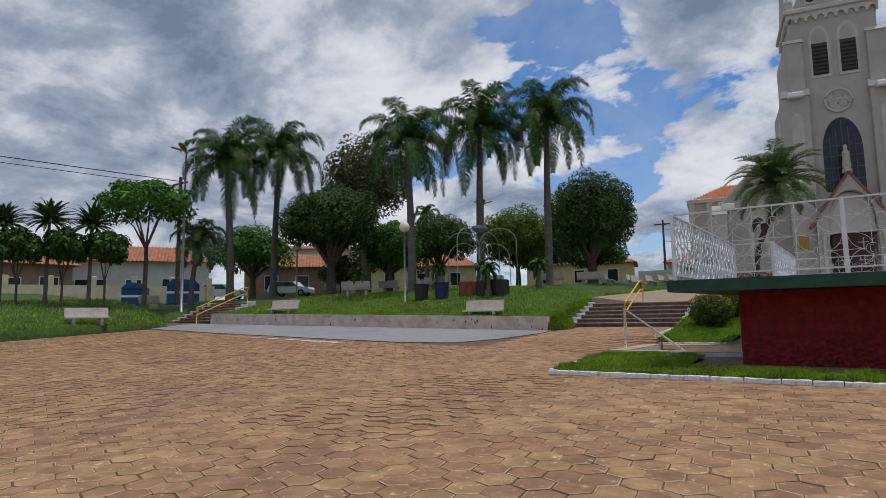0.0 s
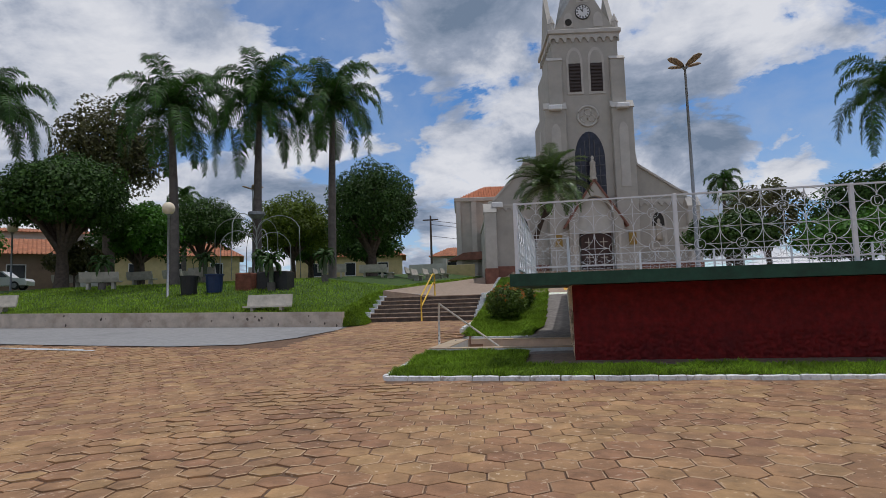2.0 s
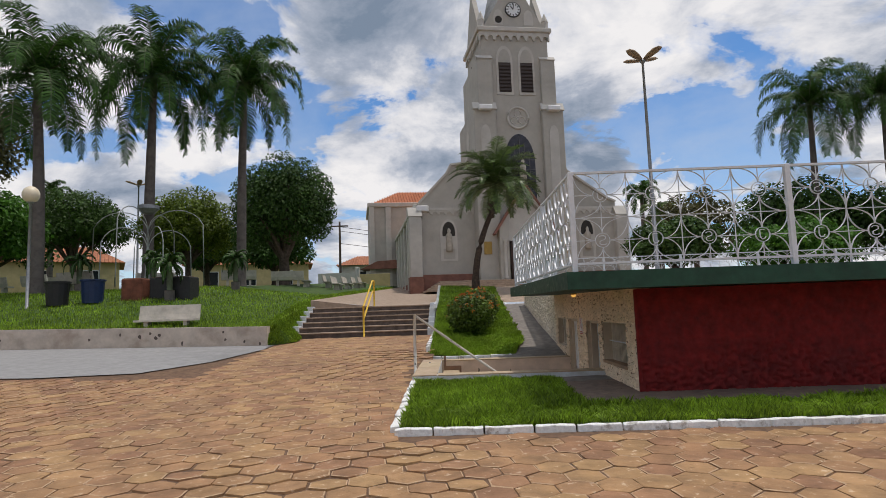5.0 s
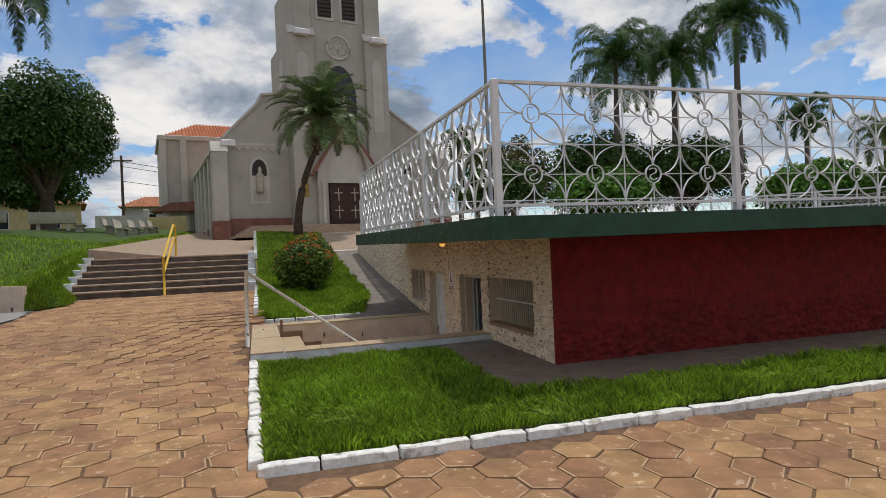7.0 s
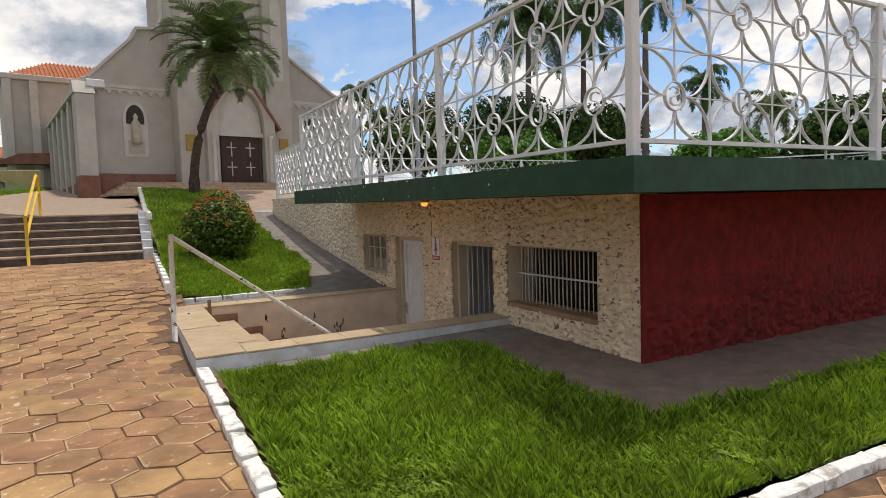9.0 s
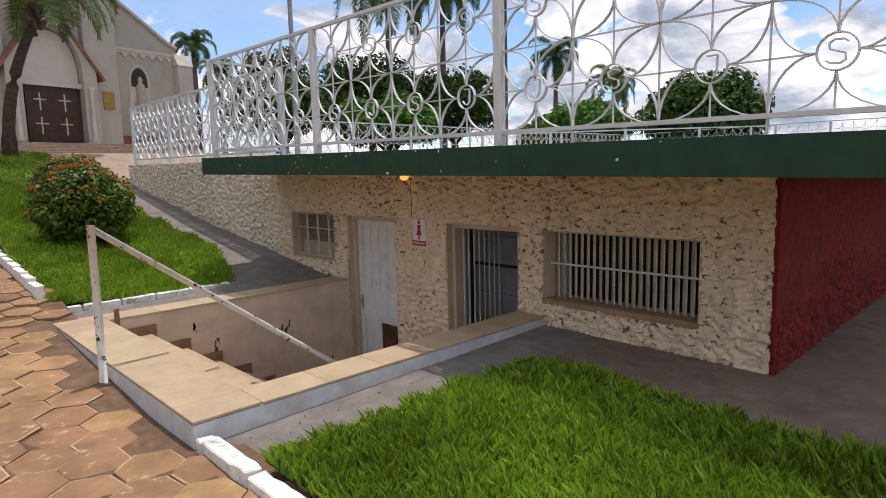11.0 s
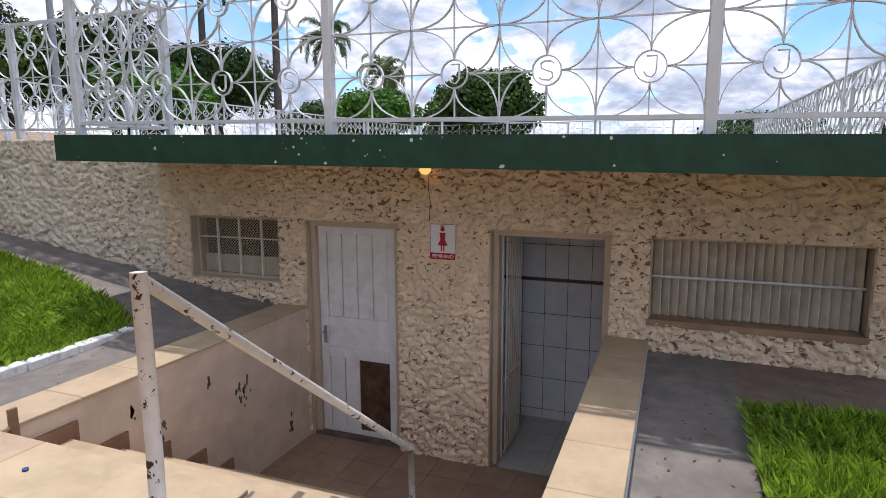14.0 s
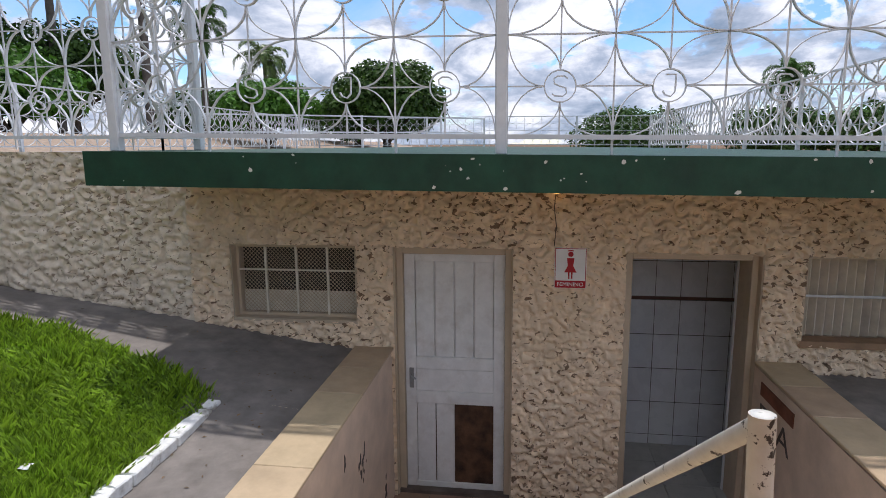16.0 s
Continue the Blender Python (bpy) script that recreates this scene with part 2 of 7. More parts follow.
# near-black colour painted where rooms and hollows would lie in shade
M_DARK = mat("painted_shade", (0.05, 0.045, 0.04), 0.9, var=0.2)
M_WTILE = mat("white_wall_tile", (0.72, 0.74, 0.78), 0.28, var=0.05, scale=3, rand=0.03)
M_GROUT = mat("dark_grout", (0.10, 0.10, 0.10), 0.9)
M_BORDER = mat("brown_border_tile", (0.12, 0.06, 0.05), 0.4)
M_FLOORT = mat("brown_floor_tile", (0.30, 0.19, 0.13), 0.5, var=0.15, scale=4, stain=0.4, rand=0.08)
M_GREYT = mat("grey_floor_tile", (0.42, 0.41, 0.38), 0.35, var=0.08, rand=0.05)
M_CHURCH = mat("church_grey_paint", (0.46, 0.43, 0.38), 0.85, var=0.07, scale=1.2, stain=0.25, stain_scale=0.35, bump=0.004)
M_CHTRIM = mat("church_light_trim", (0.56, 0.53, 0.48), 0.85, var=0.07, scale=1.5, stain=0.25, stain_scale=0.5)
M_CHBASE = mat("church_red_plinth", (0.27, 0.12, 0.085), 0.8, var=0.2, scale=2, stain=0.5)
M_ZINC = mat("weathered_zinc", (0.42, 0.43, 0.42), 0.5, metal=0.3, var=0.25, scale=2, stain=0.5, stain_scale=0.8)
M_ROOFT = mat("orange_roof_tile", (0.52, 0.20, 0.08), 0.85, var=0.25, scale=3, stain=0.4, rand=0.1)
M_ROOFF = mat("faded_roof_tile", (0.42, 0.17, 0.085), 0.85, var=0.25, scale=2, stain=0.5)
M_CHDOOR = mat("dark_wood_door", (0.055, 0.025, 0.018), 0.55, var=0.3, scale=4)
M_GLASSD = mat("dark_leaded_glass", (0.03, 0.03, 0.045), 0.15, var=0.4, scale=3)
M_LEAD = mat("dark_tracery", (0.10, 0.095, 0.10), 0.6)
M_LOUVRE = mat("brown_louvre", (0.06, 0.045, 0.04), 0.8)
M_STATUE = mat("stone_figure", (0.50, 0.45, 0.38), 0.8, var=0.15, scale=4)
M_GOLD = mat("brass_plaque", (0.35, 0.22, 0.06), 0.4, metal=0.6)
M_WHITE = mat("white_panel", (0.8, 0.8, 0.8), 0.5, var=0.04)
M_BLACK = mat("black_paint", (0.02, 0.02, 0.02), 0.5)
M_SIGNRED = mat("red_sign_ink", (0.42, 0.01, 0.02), 0.45, var=0.04)
M_GLOBE = mat("opal_globe", (0.78, 0.68, 0.5), 0.35, var=0.06)
M_STEEL = mat("galvanised_pole", (0.30, 0.31, 0.32), 0.45, metal=0.5, var=0.15)
M_LAMPH = mat("rusty_lamp_head", (0.36, 0.25, 0.15), 0.6, var=0.3, scale=6)
M_BENCH = mat("bench_cement", (0.52, 0.48, 0.41), 0.85, var=0.12, scale=5, stain=0.5, stain_scale=2)
M_BARK = mat("bark", (0.12, 0.09, 0.07), 0.95, var=0.3, scale=6, bump=0.02, bump_scale=12)
M_PALMT = mat("palm_trunk", (0.15, 0.13, 0.115), 0.9, var=0.25, scale=4, stain=0.5, stain_scale=2, bump=0.015, bump_scale=9)
M_DATET = mat("date_palm_trunk", (0.075, 0.05, 0.035), 0.95, var=0.4, scale=9, bump=0.03, bump_scale=16)
M_HOOP = mat("weathered_hoop_paint", (0.36, 0.38, 0.35), 0.6, var=0.2)
M_CROWNS = mat("palm_crownshaft", (0.10, 0.13, 0.06), 0.6, var=0.3, scale=3)
M_RUST = mat("rusty_planter", (0.20, 0.07, 0.04), 0.8, var=0.3, scale=4)
M_BLUE = mat("blue_plastic", (0.02, 0.09, 0.26), 0.5, var=0.1)
M_BINBLUE = mat("dark_blue_bin_plastic", (0.012, 0.03, 0.09), 0.5, var=0.15)
M_HOUSE = mat("house_plaster", (0.62, 0.60, 0.56), 0.85, var=0.08, scale=1.2, stain=0.3, stain_scale=0.5)
M_HOUSEY = mat("yellow_fence_plaster", (0.62, 0.50, 0.26), 0.85, var=0.1, scale=1.5, stain=0.3)
M_FENCE = mat("cream_fence_plaster", (0.66, 0.58, 0.42), 0.85, var=0.1, scale=1.5, stain=0.3)
M_HOUSEB = mat("brown_house_plaster", (0.33, 0.22, 0.16), 0.85, var=0.12, scale=1.5, stain=0.3)
M_WINDOW = mat("dark_window", (0.03, 0.035, 0.04), 0.15)
M_CAR = mat("white_car_paint", (0.75, 0.76, 0.77), 0.25, var=0.02)
M_TYRE = mat("tyre_rubber", (0.02, 0.02, 0.02), 0.8)
M_WIRE = mat("cable", (0.03, 0.03, 0.03), 0.6)
L_GRASS = leaf_mat("grass_blade", (0.185, 0.315, 0.03), 0.55, 0.5, 0.3)
M_TURF = mat("turf_soil", (0.05, 0.10, 0.016), 0.95, var=0.4, scale=6, stain=0.5, stain_scale=1.0, stain_col=(0.09, 0.12, 0.025))
L_PALM = leaf_mat("palm_leaflet", (0.042, 0.112, 0.022), 0.5, 0.52, 0.25)
L_DATE = leaf_mat("date_leaflet", (0.10, 0.17, 0.055), 0.5, 0.3, 0.2)
L_DARK = leaf_mat("dark_leaf", (0.042, 0.098, 0.02), 0.45, 0.6, 0.2)
L_MID = leaf_mat("green_leaf", (0.045, 0.10, 0.018), 0.4, 0.5, 0.25)
L_LIGHT = leaf_mat("yellow_green_leaf", (0.11, 0.17, 0.02), 0.4, 0.5, 0.3)
L_BRIGHT = leaf_mat("bright_leaf", (0.06, 0.17, 0.02), 0.4, 0.5, 0.3)
L_OLIVE = leaf_mat("olive_leaf", (0.085, 0.09, 0.035), 0.4, 0.5, 0.25)
L_BUSH = leaf_mat("bush_leaf", (0.075, 0.13, 0.02), 0.5, 0.45, 0.25)
L_FLOWER = leaf_mat("orange_flower", (0.55, 0.17, 0.035), 0.3, 0.5, 0.3)
L_DRY = leaf_mat("dry_frond", (0.16, 0.10, 0.045), 0.4, 0.7, 0.2)

# ---- mesh kit ----
class Geo:
    """Vertices and faces of one mesh."""
    def __init__(self):
        self.v, self.f = [], []

    def add(self, verts, faces):
        n = len(self.v)
        self.v.extend(tuple(p) for p in verts)
        self.f.extend(tuple(n + i for i in f) for f in faces)
        return self

    def box(self, a, b, bev=0.0, turn=0.0, shear=None):
        """A box from corner a to corner b, with its edges cut by bev and turned round z about its middle."""
        a, b = Vector(a), Vector(b)
        c, h = (a + b) / 2, (b - a) / 2
        if bev <= 0:
            pts = [(sx * h.x, sy * h.y, sz * h.z) for sx in (-1, 1) for sy in (-1, 1) for sz in (-1, 1)]
            fs = [(0, 1, 3, 2), (4, 6, 7, 5), (0, 4, 5, 1), (2, 3, 7, 6), (0, 2, 6, 4), (1, 5, 7, 3)]
        else:
            bev = min(bev, 0.45 * min(h.x, h.y, h.z) * 2)
            bm = bmesh.new()
            bmesh.ops.create_cube(bm, size=1, matrix=Matrix.Diagonal((2 * h.x, 2 * h.y, 2 * h.z, 1)))
            bmesh.ops.bevel(bm, geom=bm.edges[:], offset=bev, segments=1, affect="EDGES")
            bm.verts.index_update()
            pts = [tuple(v.co) for v in bm.verts]
            fs = [tuple(v.index for v in f.verts) for f in bm.faces]
            bm.free()
        r = Matrix.Rotation(turn, 3, "Z")
        return self.add([r @ Vector(p) + c for p in pts], fs)

    def prism(self, poly, z0, z1):
        """A level outline (counter-clockwise) raised from z0 to z1."""
        n = len(poly)
        vs = [(x, y, z0) for x, y in poly] + [(x, y, z1) for x, y in poly]
        fs = [tuple(range(n - 1, -1, -1)), tuple(range(n, 2 * n))] + [(i, (i + 1) % n, n + (i + 1) % n, n + i) for i in range(n)]
        return self.add(vs, fs)

    def slab(self, poly, axis, d0, d1):
        """An outline in the plane across axis ('x': (y, z), 'y': (x, z)) made thick from d0 to d1."""
        put = (lambda p, d: (d, p[0], p[1])) if axis == "x" else (lambda p, d: (p[0], d, p[1]))
        n = len(poly)
        vs = [put(p, d0) for p in poly] + [put(p, d1) for p in poly]
        fs = [tuple(range(n - 1, -1, -1)), tuple(range(n, 2 * n))] + [(i, (i + 1) % n, n + (i + 1) % n, n + i) for i in range(n)]
        return self.add(vs, fs)

    def tube(self, path, r, sides=8, close=True):
        """A round bar along a path; r is a number or one radius a point."""
        path = [Vector(p) for p in path]
        rs = r if isinstance(r, (list, tuple)) else [r] * len(path)
        vs, fs = [], []
        up = Vector((0, 0, 1))
        for i, p in enumerate(path):
            d = (path[min(i + 1, len(path) - 1)] - path[max(i - 1, 0)]).normalized()
            s = d.cross(up if abs(d.z) < 0.95 else Vector((1, 0, 0))).normalized()
            t = s.cross(d)
            vs += [p + (s * math.cos(2 * math.pi * k / sides) + t * math.sin(2 * math.pi * k / sides)) * rs[i] for k in range(sides)]
        for i in range(len(path) - 1):
            for k in range(sides):
                k2 = (k + 1) % sides
                fs.append((i * sides + k, i * sides + k2, (i + 1) * sides + k2, (i + 1) * sides + k))
        if close:
            fs.append(tuple(range(sides)))
            fs.append(tuple(range(len(vs) - 1, len(vs) - 1 - sides, -1)))
        return self.add(vs, fs)

    def strip(self, path, wide, thick, across):
        """A flat bar along a path: wide along 'across', thin square to it."""
        path, across = [Vector(p) for p in path], Vector(across)
        vs, fs = [], []
        for i, p in enumerate(path):
            d = (path[min(i + 1, len(path) - 1)] - path[max(i - 1, 0)]).normalized()
            n = d.cross(across).normalized() * thick / 2
            a = across * wide / 2
            vs += [p + a + n, p + a - n, p - a - n, p - a + n]
        for i in range(len(path) - 1):
            for k in range(4):
                k2 = (k + 1) % 4
                fs.append((i * 4 + k, i * 4 + k2, i * 4 + 4 + k2, i * 4 + 4 + k))
        e = len(vs)
        fs += [(0, 3, 2, 1), (e - 4, e - 3, e - 2, e - 1)]
        return self.add(vs, fs)

    def lathe(self, prof, at=(0, 0, 0), sides=16):
        """A turned shape: (radius, height) rows."""
        vs, fs = [], []
        for r, z in prof:
            vs += [(at[0] + r * math.cos(2 * math.pi * k / sides), at[1] + r * math.sin(2 * math.pi * k / sides), at[2] + z) for k in range(sides)]
        for i in range(len(prof) - 1):
            for k in range(sides):
                k2 = (k + 1) % sides
                fs.append((i * sides + k, i * sides + k2, (i + 1) * sides + k2, (i + 1) * sides + k))
        fs.append(tuple(range(sides - 1, -1, -1)))
        fs.append(tuple(range(len(vs) - sides, len(vs))))
        return self.add(vs, fs)

    def grid(self, fn, us, vs_):
        """A sheet of quads through fn(u, v)."""
        m = len(vs_)
        return self.add([fn(u, v) for u in us for v in vs_],
                        [(i * m + j, (i + 1) * m + j, (i + 1) * m + j + 1, i * m + j + 1) for i in range(len(us) - 1) for j in range(m - 1)])

    def mesh(self, name, smooth=False):
        me = bpy.data.meshes.new(name)
        me.from_pydata(self.v, [], self.f)
        if smooth:
            me.shade_smooth()
        me.update()
        return me


def part(name, geo, material, parent=None, label="", smooth=False):
    me = geo if isinstance(geo, bpy.types.Mesh) else geo.mesh(name, smooth)
    if not me.materials:
        me.materials.append(material)
    ob = new(name, me)
    if parent is not None:
        ob.parent = parent
    if label:
        ob["label"] = label
    return ob


def thing(name, label, category, group="", at=(0, 0, 0), turn=0.0):
    ob = new(name)
    ob.matrix_world = pose(*at, 0, 0, turn)
    return tagged(ob, label, category, group)


def structure(name, geo, material, label="", smooth=False):
    return tagged(part(name, geo, material, None, "", smooth), label, "", "", "structure")


def span(a, b, n):
    return [a + (b - a) * i / n for i in range(n + 1)]


def arc_pts(cx, cz, r, a0, a1, n=10, rz=None):
    rz = rz or r
    return [(cx + r * math.cos(radians(a)), cz + rz * math.sin(radians(a))) for a in span(a0, a1, n)]


def pointed(x0, x1, z0, zs, za, n=7):
    """The outline of a pointed arch: sill z0, springing zs, apex za."""
    c, h = (x0 + x1) / 2, (x1 - x0) / 2
    right = [(x1 - h * (1 - math.cos(math.pi / 2 * k / n)) , zs + (za - zs) * math.sin(math.pi / 2 * k / n)) for k in range(n + 1)]
    left = [(2 * c - x, z) for x, z in reversed(right[:-1])]
    return [(x0, z0), (x1, z0)] + right + left


def clamp01(v):
    return max(0.0, min(1.0, v))


# the lay of the land
def g_low(x, y):
    z = 0.036 * (y + 2) if y < 2 else 0.144 + 0.0605 * (y - 2)
    z -= 0.10 * clamp01((x + 5.6) / 1.6) * clamp01((y - 1.6) / 1.2) * clamp01((7.0 - y) / 1.5)
    return z + 0.03 * max(0.0, -(x + 8))


def wall_y(x):
    """The low wall's line."""
    return 9.05 + (x + 8.2) * 0.12


def g_up(x, y):
    base = 1.75 + 0.055 * (y - 14.3) + 0.95 * clamp01((-6 - x) / 7)
    lo = g_low(x, wall_y(x)) + 0.5
    k = clamp01((y - wall_y(x)) / 8.5)
    return lo + (max(base, lo) - lo) * (k * (2 - k)) if x < -8.3 else base


def deck(y):
    return 1.868 + 0.0145 * (y + 1.07)

# ---- setting: ground and terrace building ----
def sheet(name, fn, xs, ys, material, label):
    return structure(name, Geo().grid(lambda u, v: (u, v, fn(u, v)), xs, ys), material, label, True)


# far ground to the horizon, lying below everything else
def far_z(x, y):
    r = math.hypot(x, y)
    return -2.2 if r < 60 else -2.2 + min(1.0, (r - 60) / 60) * 4.5


xs = sorted(set(span(-2500, 2500, 10) + span(-300, 300, 20) + span(-120, 120, 24)))
sheet("ground", far_z, xs, xs, M_EARTH, "reddish earth reaching the horizon round the square")
# bed of the plaza, under the blocks
sheet("pavement_bed", lambda x, y: g_low(x, y) - 0.012, span(-60, -8, 40) + span(-7.6, -3.6, 16), [-60, -40, -30] + span(-20, 1.6, 11) + [1.8, 2.001] + span(2.2, 7.4, 20) + span(8, 12, 5), M_JOINT, "sandy joint bed under the hexagonal plaza paving")
sheet("pavement_bed_verge", lambda x, y: g_low(x, y) - 0.02, [-3.61, -3.3], span(-2.2, 12, 42), M_JOINT, "sandy verge beside the lawn kerb")
sheet("pavement_bed_east", lambda x, y: g_low(x, y) - 0.012, span(-3.6, 60, 24), [-60, -40, -30] + span(-20, -2.0, 10), M_JOINT, "sandy joint bed under the hexagonal plaza paving")
# the raised park
park_x = span(-75, -9.0, 66) + [-8.68]
def park_z(x, y):
    """The park's slope, cut down under the steps at the street end."""
    return min(g_up(x, y), 0.93 + 0.425 * max(0.0, y - 6.9)) if -31.6 < x < -27.6 else g_up(x, y)


structure("park_ground", Geo().grid(lambda x, o: (x, wall_y(x) + 0.12 + o, park_z(x, wall_y(x) + 0.12 + o)), park_x, span(0, 12, 16) + span(13, 75, 31)), M_TURF, "sloping mown lawn of the raised park", True)
sheet("upper_walk", lambda x, y: g_up(x, y), [-8.25, -7, -5.9, -4.5, -3.4], span(13.9, 80, 60), M_NOSE, "worn brown paved walk leading from the steps to the church")
structure("upper_walk_edge", Geo().grid(lambda x, z: (x, 13.895, 1.5 + (g_up(x, 13.9) - 1.5) * z), span(-8.25, -3.4, 8), [0, 1]), M_NOSE, "worn cement front edge of the church walk")


def yard_z(x, y):
    return 1.72 + 0.19 * max(0.0, min(y - 15.2, 4.2)) + 0.018 * max(0.0, y - 19.4)


sheet("church_yard", yard_z, span(-3.4, 60, 20), span(15.2, 19.4, 4) + span(21, 80, 24), M_NOSE, "paved yard in front of the church")

# terrace building -------------------------------------------------
WALL_TOP = lambda y: deck(y) - 0.23
OPEN = [(0.55, 2.105, 0.41, 1.12), (2.42, 3.48, -1.12, 1.13), (4.40, 5.43, -1.12, 1.15), (5.76, 6.92, 0.475, 1.16)]


def stucco(y, z, face, seed=0.0):
    """Trowelled rough-cast: how far the render stands out at this place."""
    p = Vector((y, z, seed))
    p = p + Vector((noise.noise(p * 6), noise.noise(p * 6 + Vector((4, 4, 4))), 0)) * 0.035
    a = noise.noise(Vector((p.x * 15, p.y * 19, seed))) + 0.55 * noise.noise(Vector((p.x * 34, p.y * 40, seed + 3)))
    k = clamp01((a + 0.20) / 0.17)
    k = k * k * (3 - 2 * k)
    if seed == 4.0:
        f = 0.45 + 1.1 * clamp01((0.85 - z + 0.25 * noise.noise(Vector((y * 0.8, 0, 9)))) / 0.35)
        return f * (0.024 * k + 0.012 * a)
    return 0.027 * k + 0.012 * a


def stucco_panel(geo, axis, at, u0, u1, v0f, v1f, step=0.0125, sign=-1, seed=0.0):
    """A rough-cast sheet on the plane axis=at, u along it, between the heights v0f(u) and v1f(u)."""
    nu = max(2, int((u1 - u0) / step))
    vmax = max(v1f(u0) - v0f(u0), v1f(u1) - v0f(u1))
    nv = max(2, int(vmax / step))

    def fn(u, k):
        z = v0f(u) + (v1f(u) - v0f(u)) * k
        d = at + sign * stucco(u, z, axis, seed)
        return (d, u, z) if axis == "x" else (u, d, z)
    geo.grid(fn, span(u0, u1, nu), span(0, 1, nv))


def build_west_wall():
    core, face = Geo(), Geo()
    ys = sorted({0.0, 7.3, *(o[0] for o in OPEN), *(o[1] for o in OPEN)})
    for a, b in zip(ys, ys[1:]):
        holes = [o for o in OPEN if o[0] <= a and b <= o[1]]
        segs = [(-1.3, None)] if not holes else [(-1.3, holes[0][2]), (holes[0][3], None)]
        for z0, z1 in segs:
            if z1 is not None and z1 - z0 < 0.25:
                continue
            top = (lambda y: WALL_TOP(y)) if z1 is None else (lambda y, z1=z1: z1)
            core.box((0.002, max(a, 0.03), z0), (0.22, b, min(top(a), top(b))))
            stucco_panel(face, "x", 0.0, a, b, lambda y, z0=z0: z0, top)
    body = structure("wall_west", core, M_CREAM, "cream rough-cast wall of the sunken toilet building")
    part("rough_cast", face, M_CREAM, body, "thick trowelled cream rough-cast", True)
    return body


wall_west = build_west_wall()
# retaining wall going on to the church side
g = Geo()
g.box((0.03, 7.3, -0.2), (0.3, 14.6, 1.95))
retain = structure("wall_retaining", g, M_PALE, "cream rough-cast retaining wall beside the ramp")
f = Geo()
stucco_panel(f, "x", 0.02, 7.3, 14.6, lambda y: 0.1, lambda y: deck(7.3) - 0.02 + 0.01 * (y - 7.3), 0.018)
part("rough_cast", f, M_PALE, retain, "weathered cream rough-cast, paled for the light on it", True)
# red wall
g = Geo()
g.box((0.004, 0.01, -0.3), (24.0, 0.24, 1.63))
wall_red = structure("wall_south", g, M_RED, "dark red painted rough-cast wall under the terrace")
f = Geo()
stucco_panel(f, "y", 0.0, 0.0, 9.0, lambda u: -0.3, lambda u: 1.64, 0.024, -1, 4.0)
stucco_panel(f, "y", 0.0, 9.0, 24.0, lambda u: -0.3, lambda u: 1.64, 0.05, -1, 4.0)
part("rough_cast", f, M_RED, wall_red, "dark red rough-cast", True)
part("corner", Geo().box((-0.03, -0.03, -0.3), (0.02, 0.012, 1.635), 0.008), M_RED, wall_red, "red painted corner")

# roof slab with its green fascia and the terrace floor
EDGE_X, EDGE_Y, END_Y = -1.2, -1.07, 7.32


def deck_slab():
    g = Geo()
    xs_, ys_ = [EDGE_X, 0, 6, 12, 18, 25], [EDGE_Y, 0, 2, 4, 6, END_Y]
    for top in (0, 1):
        n0 = len(g.v)
        g.grid(lambda u, v: (u, v, deck(v) - (0 if top else 0.235)), xs_, ys_)
    edge = [(x, EDGE_Y) for x in xs_] + [(25, y) for y in ys_[1:]] + [(x, END_Y) for x in reversed(xs_[:-1])] + [(EDGE_X, y) for y in reversed(ys_[:-1])]
    for (x0, y0), (x1, y1) in zip(edge, edge[1:] + edge[:1]):
        if (x0, y0) != (x1, y1):
            g.add([(x0, y0, deck(y0) - 0.235), (x1, y1, deck(y1) - 0.235), (x1, y1, deck(y1)), (x0, y0, deck(y0))], [(0, 1, 2, 3)])
    return structure("roof_slab", g, M_GREEN, "concrete terrace slab with a chipped dark green edge")


slab_ob = deck_slab()
g = Geo()
rr = random.Random(5)
for k in range(30):
    y = rr.choice([rr.uniform(-0.8, 7.2), rr.gauss(4.6, 0.7)])
    z = deck(y) - 0.235 + rr.uniform(0.01, 0.225)
    s = 0.004 + 0.02 * rr.random() ** 2.2
    pts = [(y + s * rr.uniform(0.5, 1.2) * math.cos(a), z + s * rr.uniform(0.5, 1.0) * math.sin(a)) for a in (0.2, 1.3, 2.4, 3.5, 4.7, 5.6)]
    g.slab(pts, "x", EDGE_X - 0.002, EDGE_X + 0.004)
part("paint_chip", g, M_CHIP, slab_ob, "bare plaster where the green paint has chipped")["kind"] = "stuff"
g = Geo()
g.box((0.3, 7.3, 1.2), (25, 15.0, 1.96))
structure("terrace_floor", g, M_CONC, "grey cement terrace floor behind the railing")
g = Geo()
g.box((23.8, 0.2, -0.3), (24.0, 15, 1.6))
g.box((0.2, 14.8, -0.3), (24.0, 15, 1.3))
structure("wall_back", g, M_CREAM, "plain rear walls of the terrace block")

# ---- stairwell, apron, lawns ----
FLOOR_Z = -1.16
WX0, NEAR_Y, FAR_Y, LAND_X = -3.54, 2.41, 5.46, -3.08


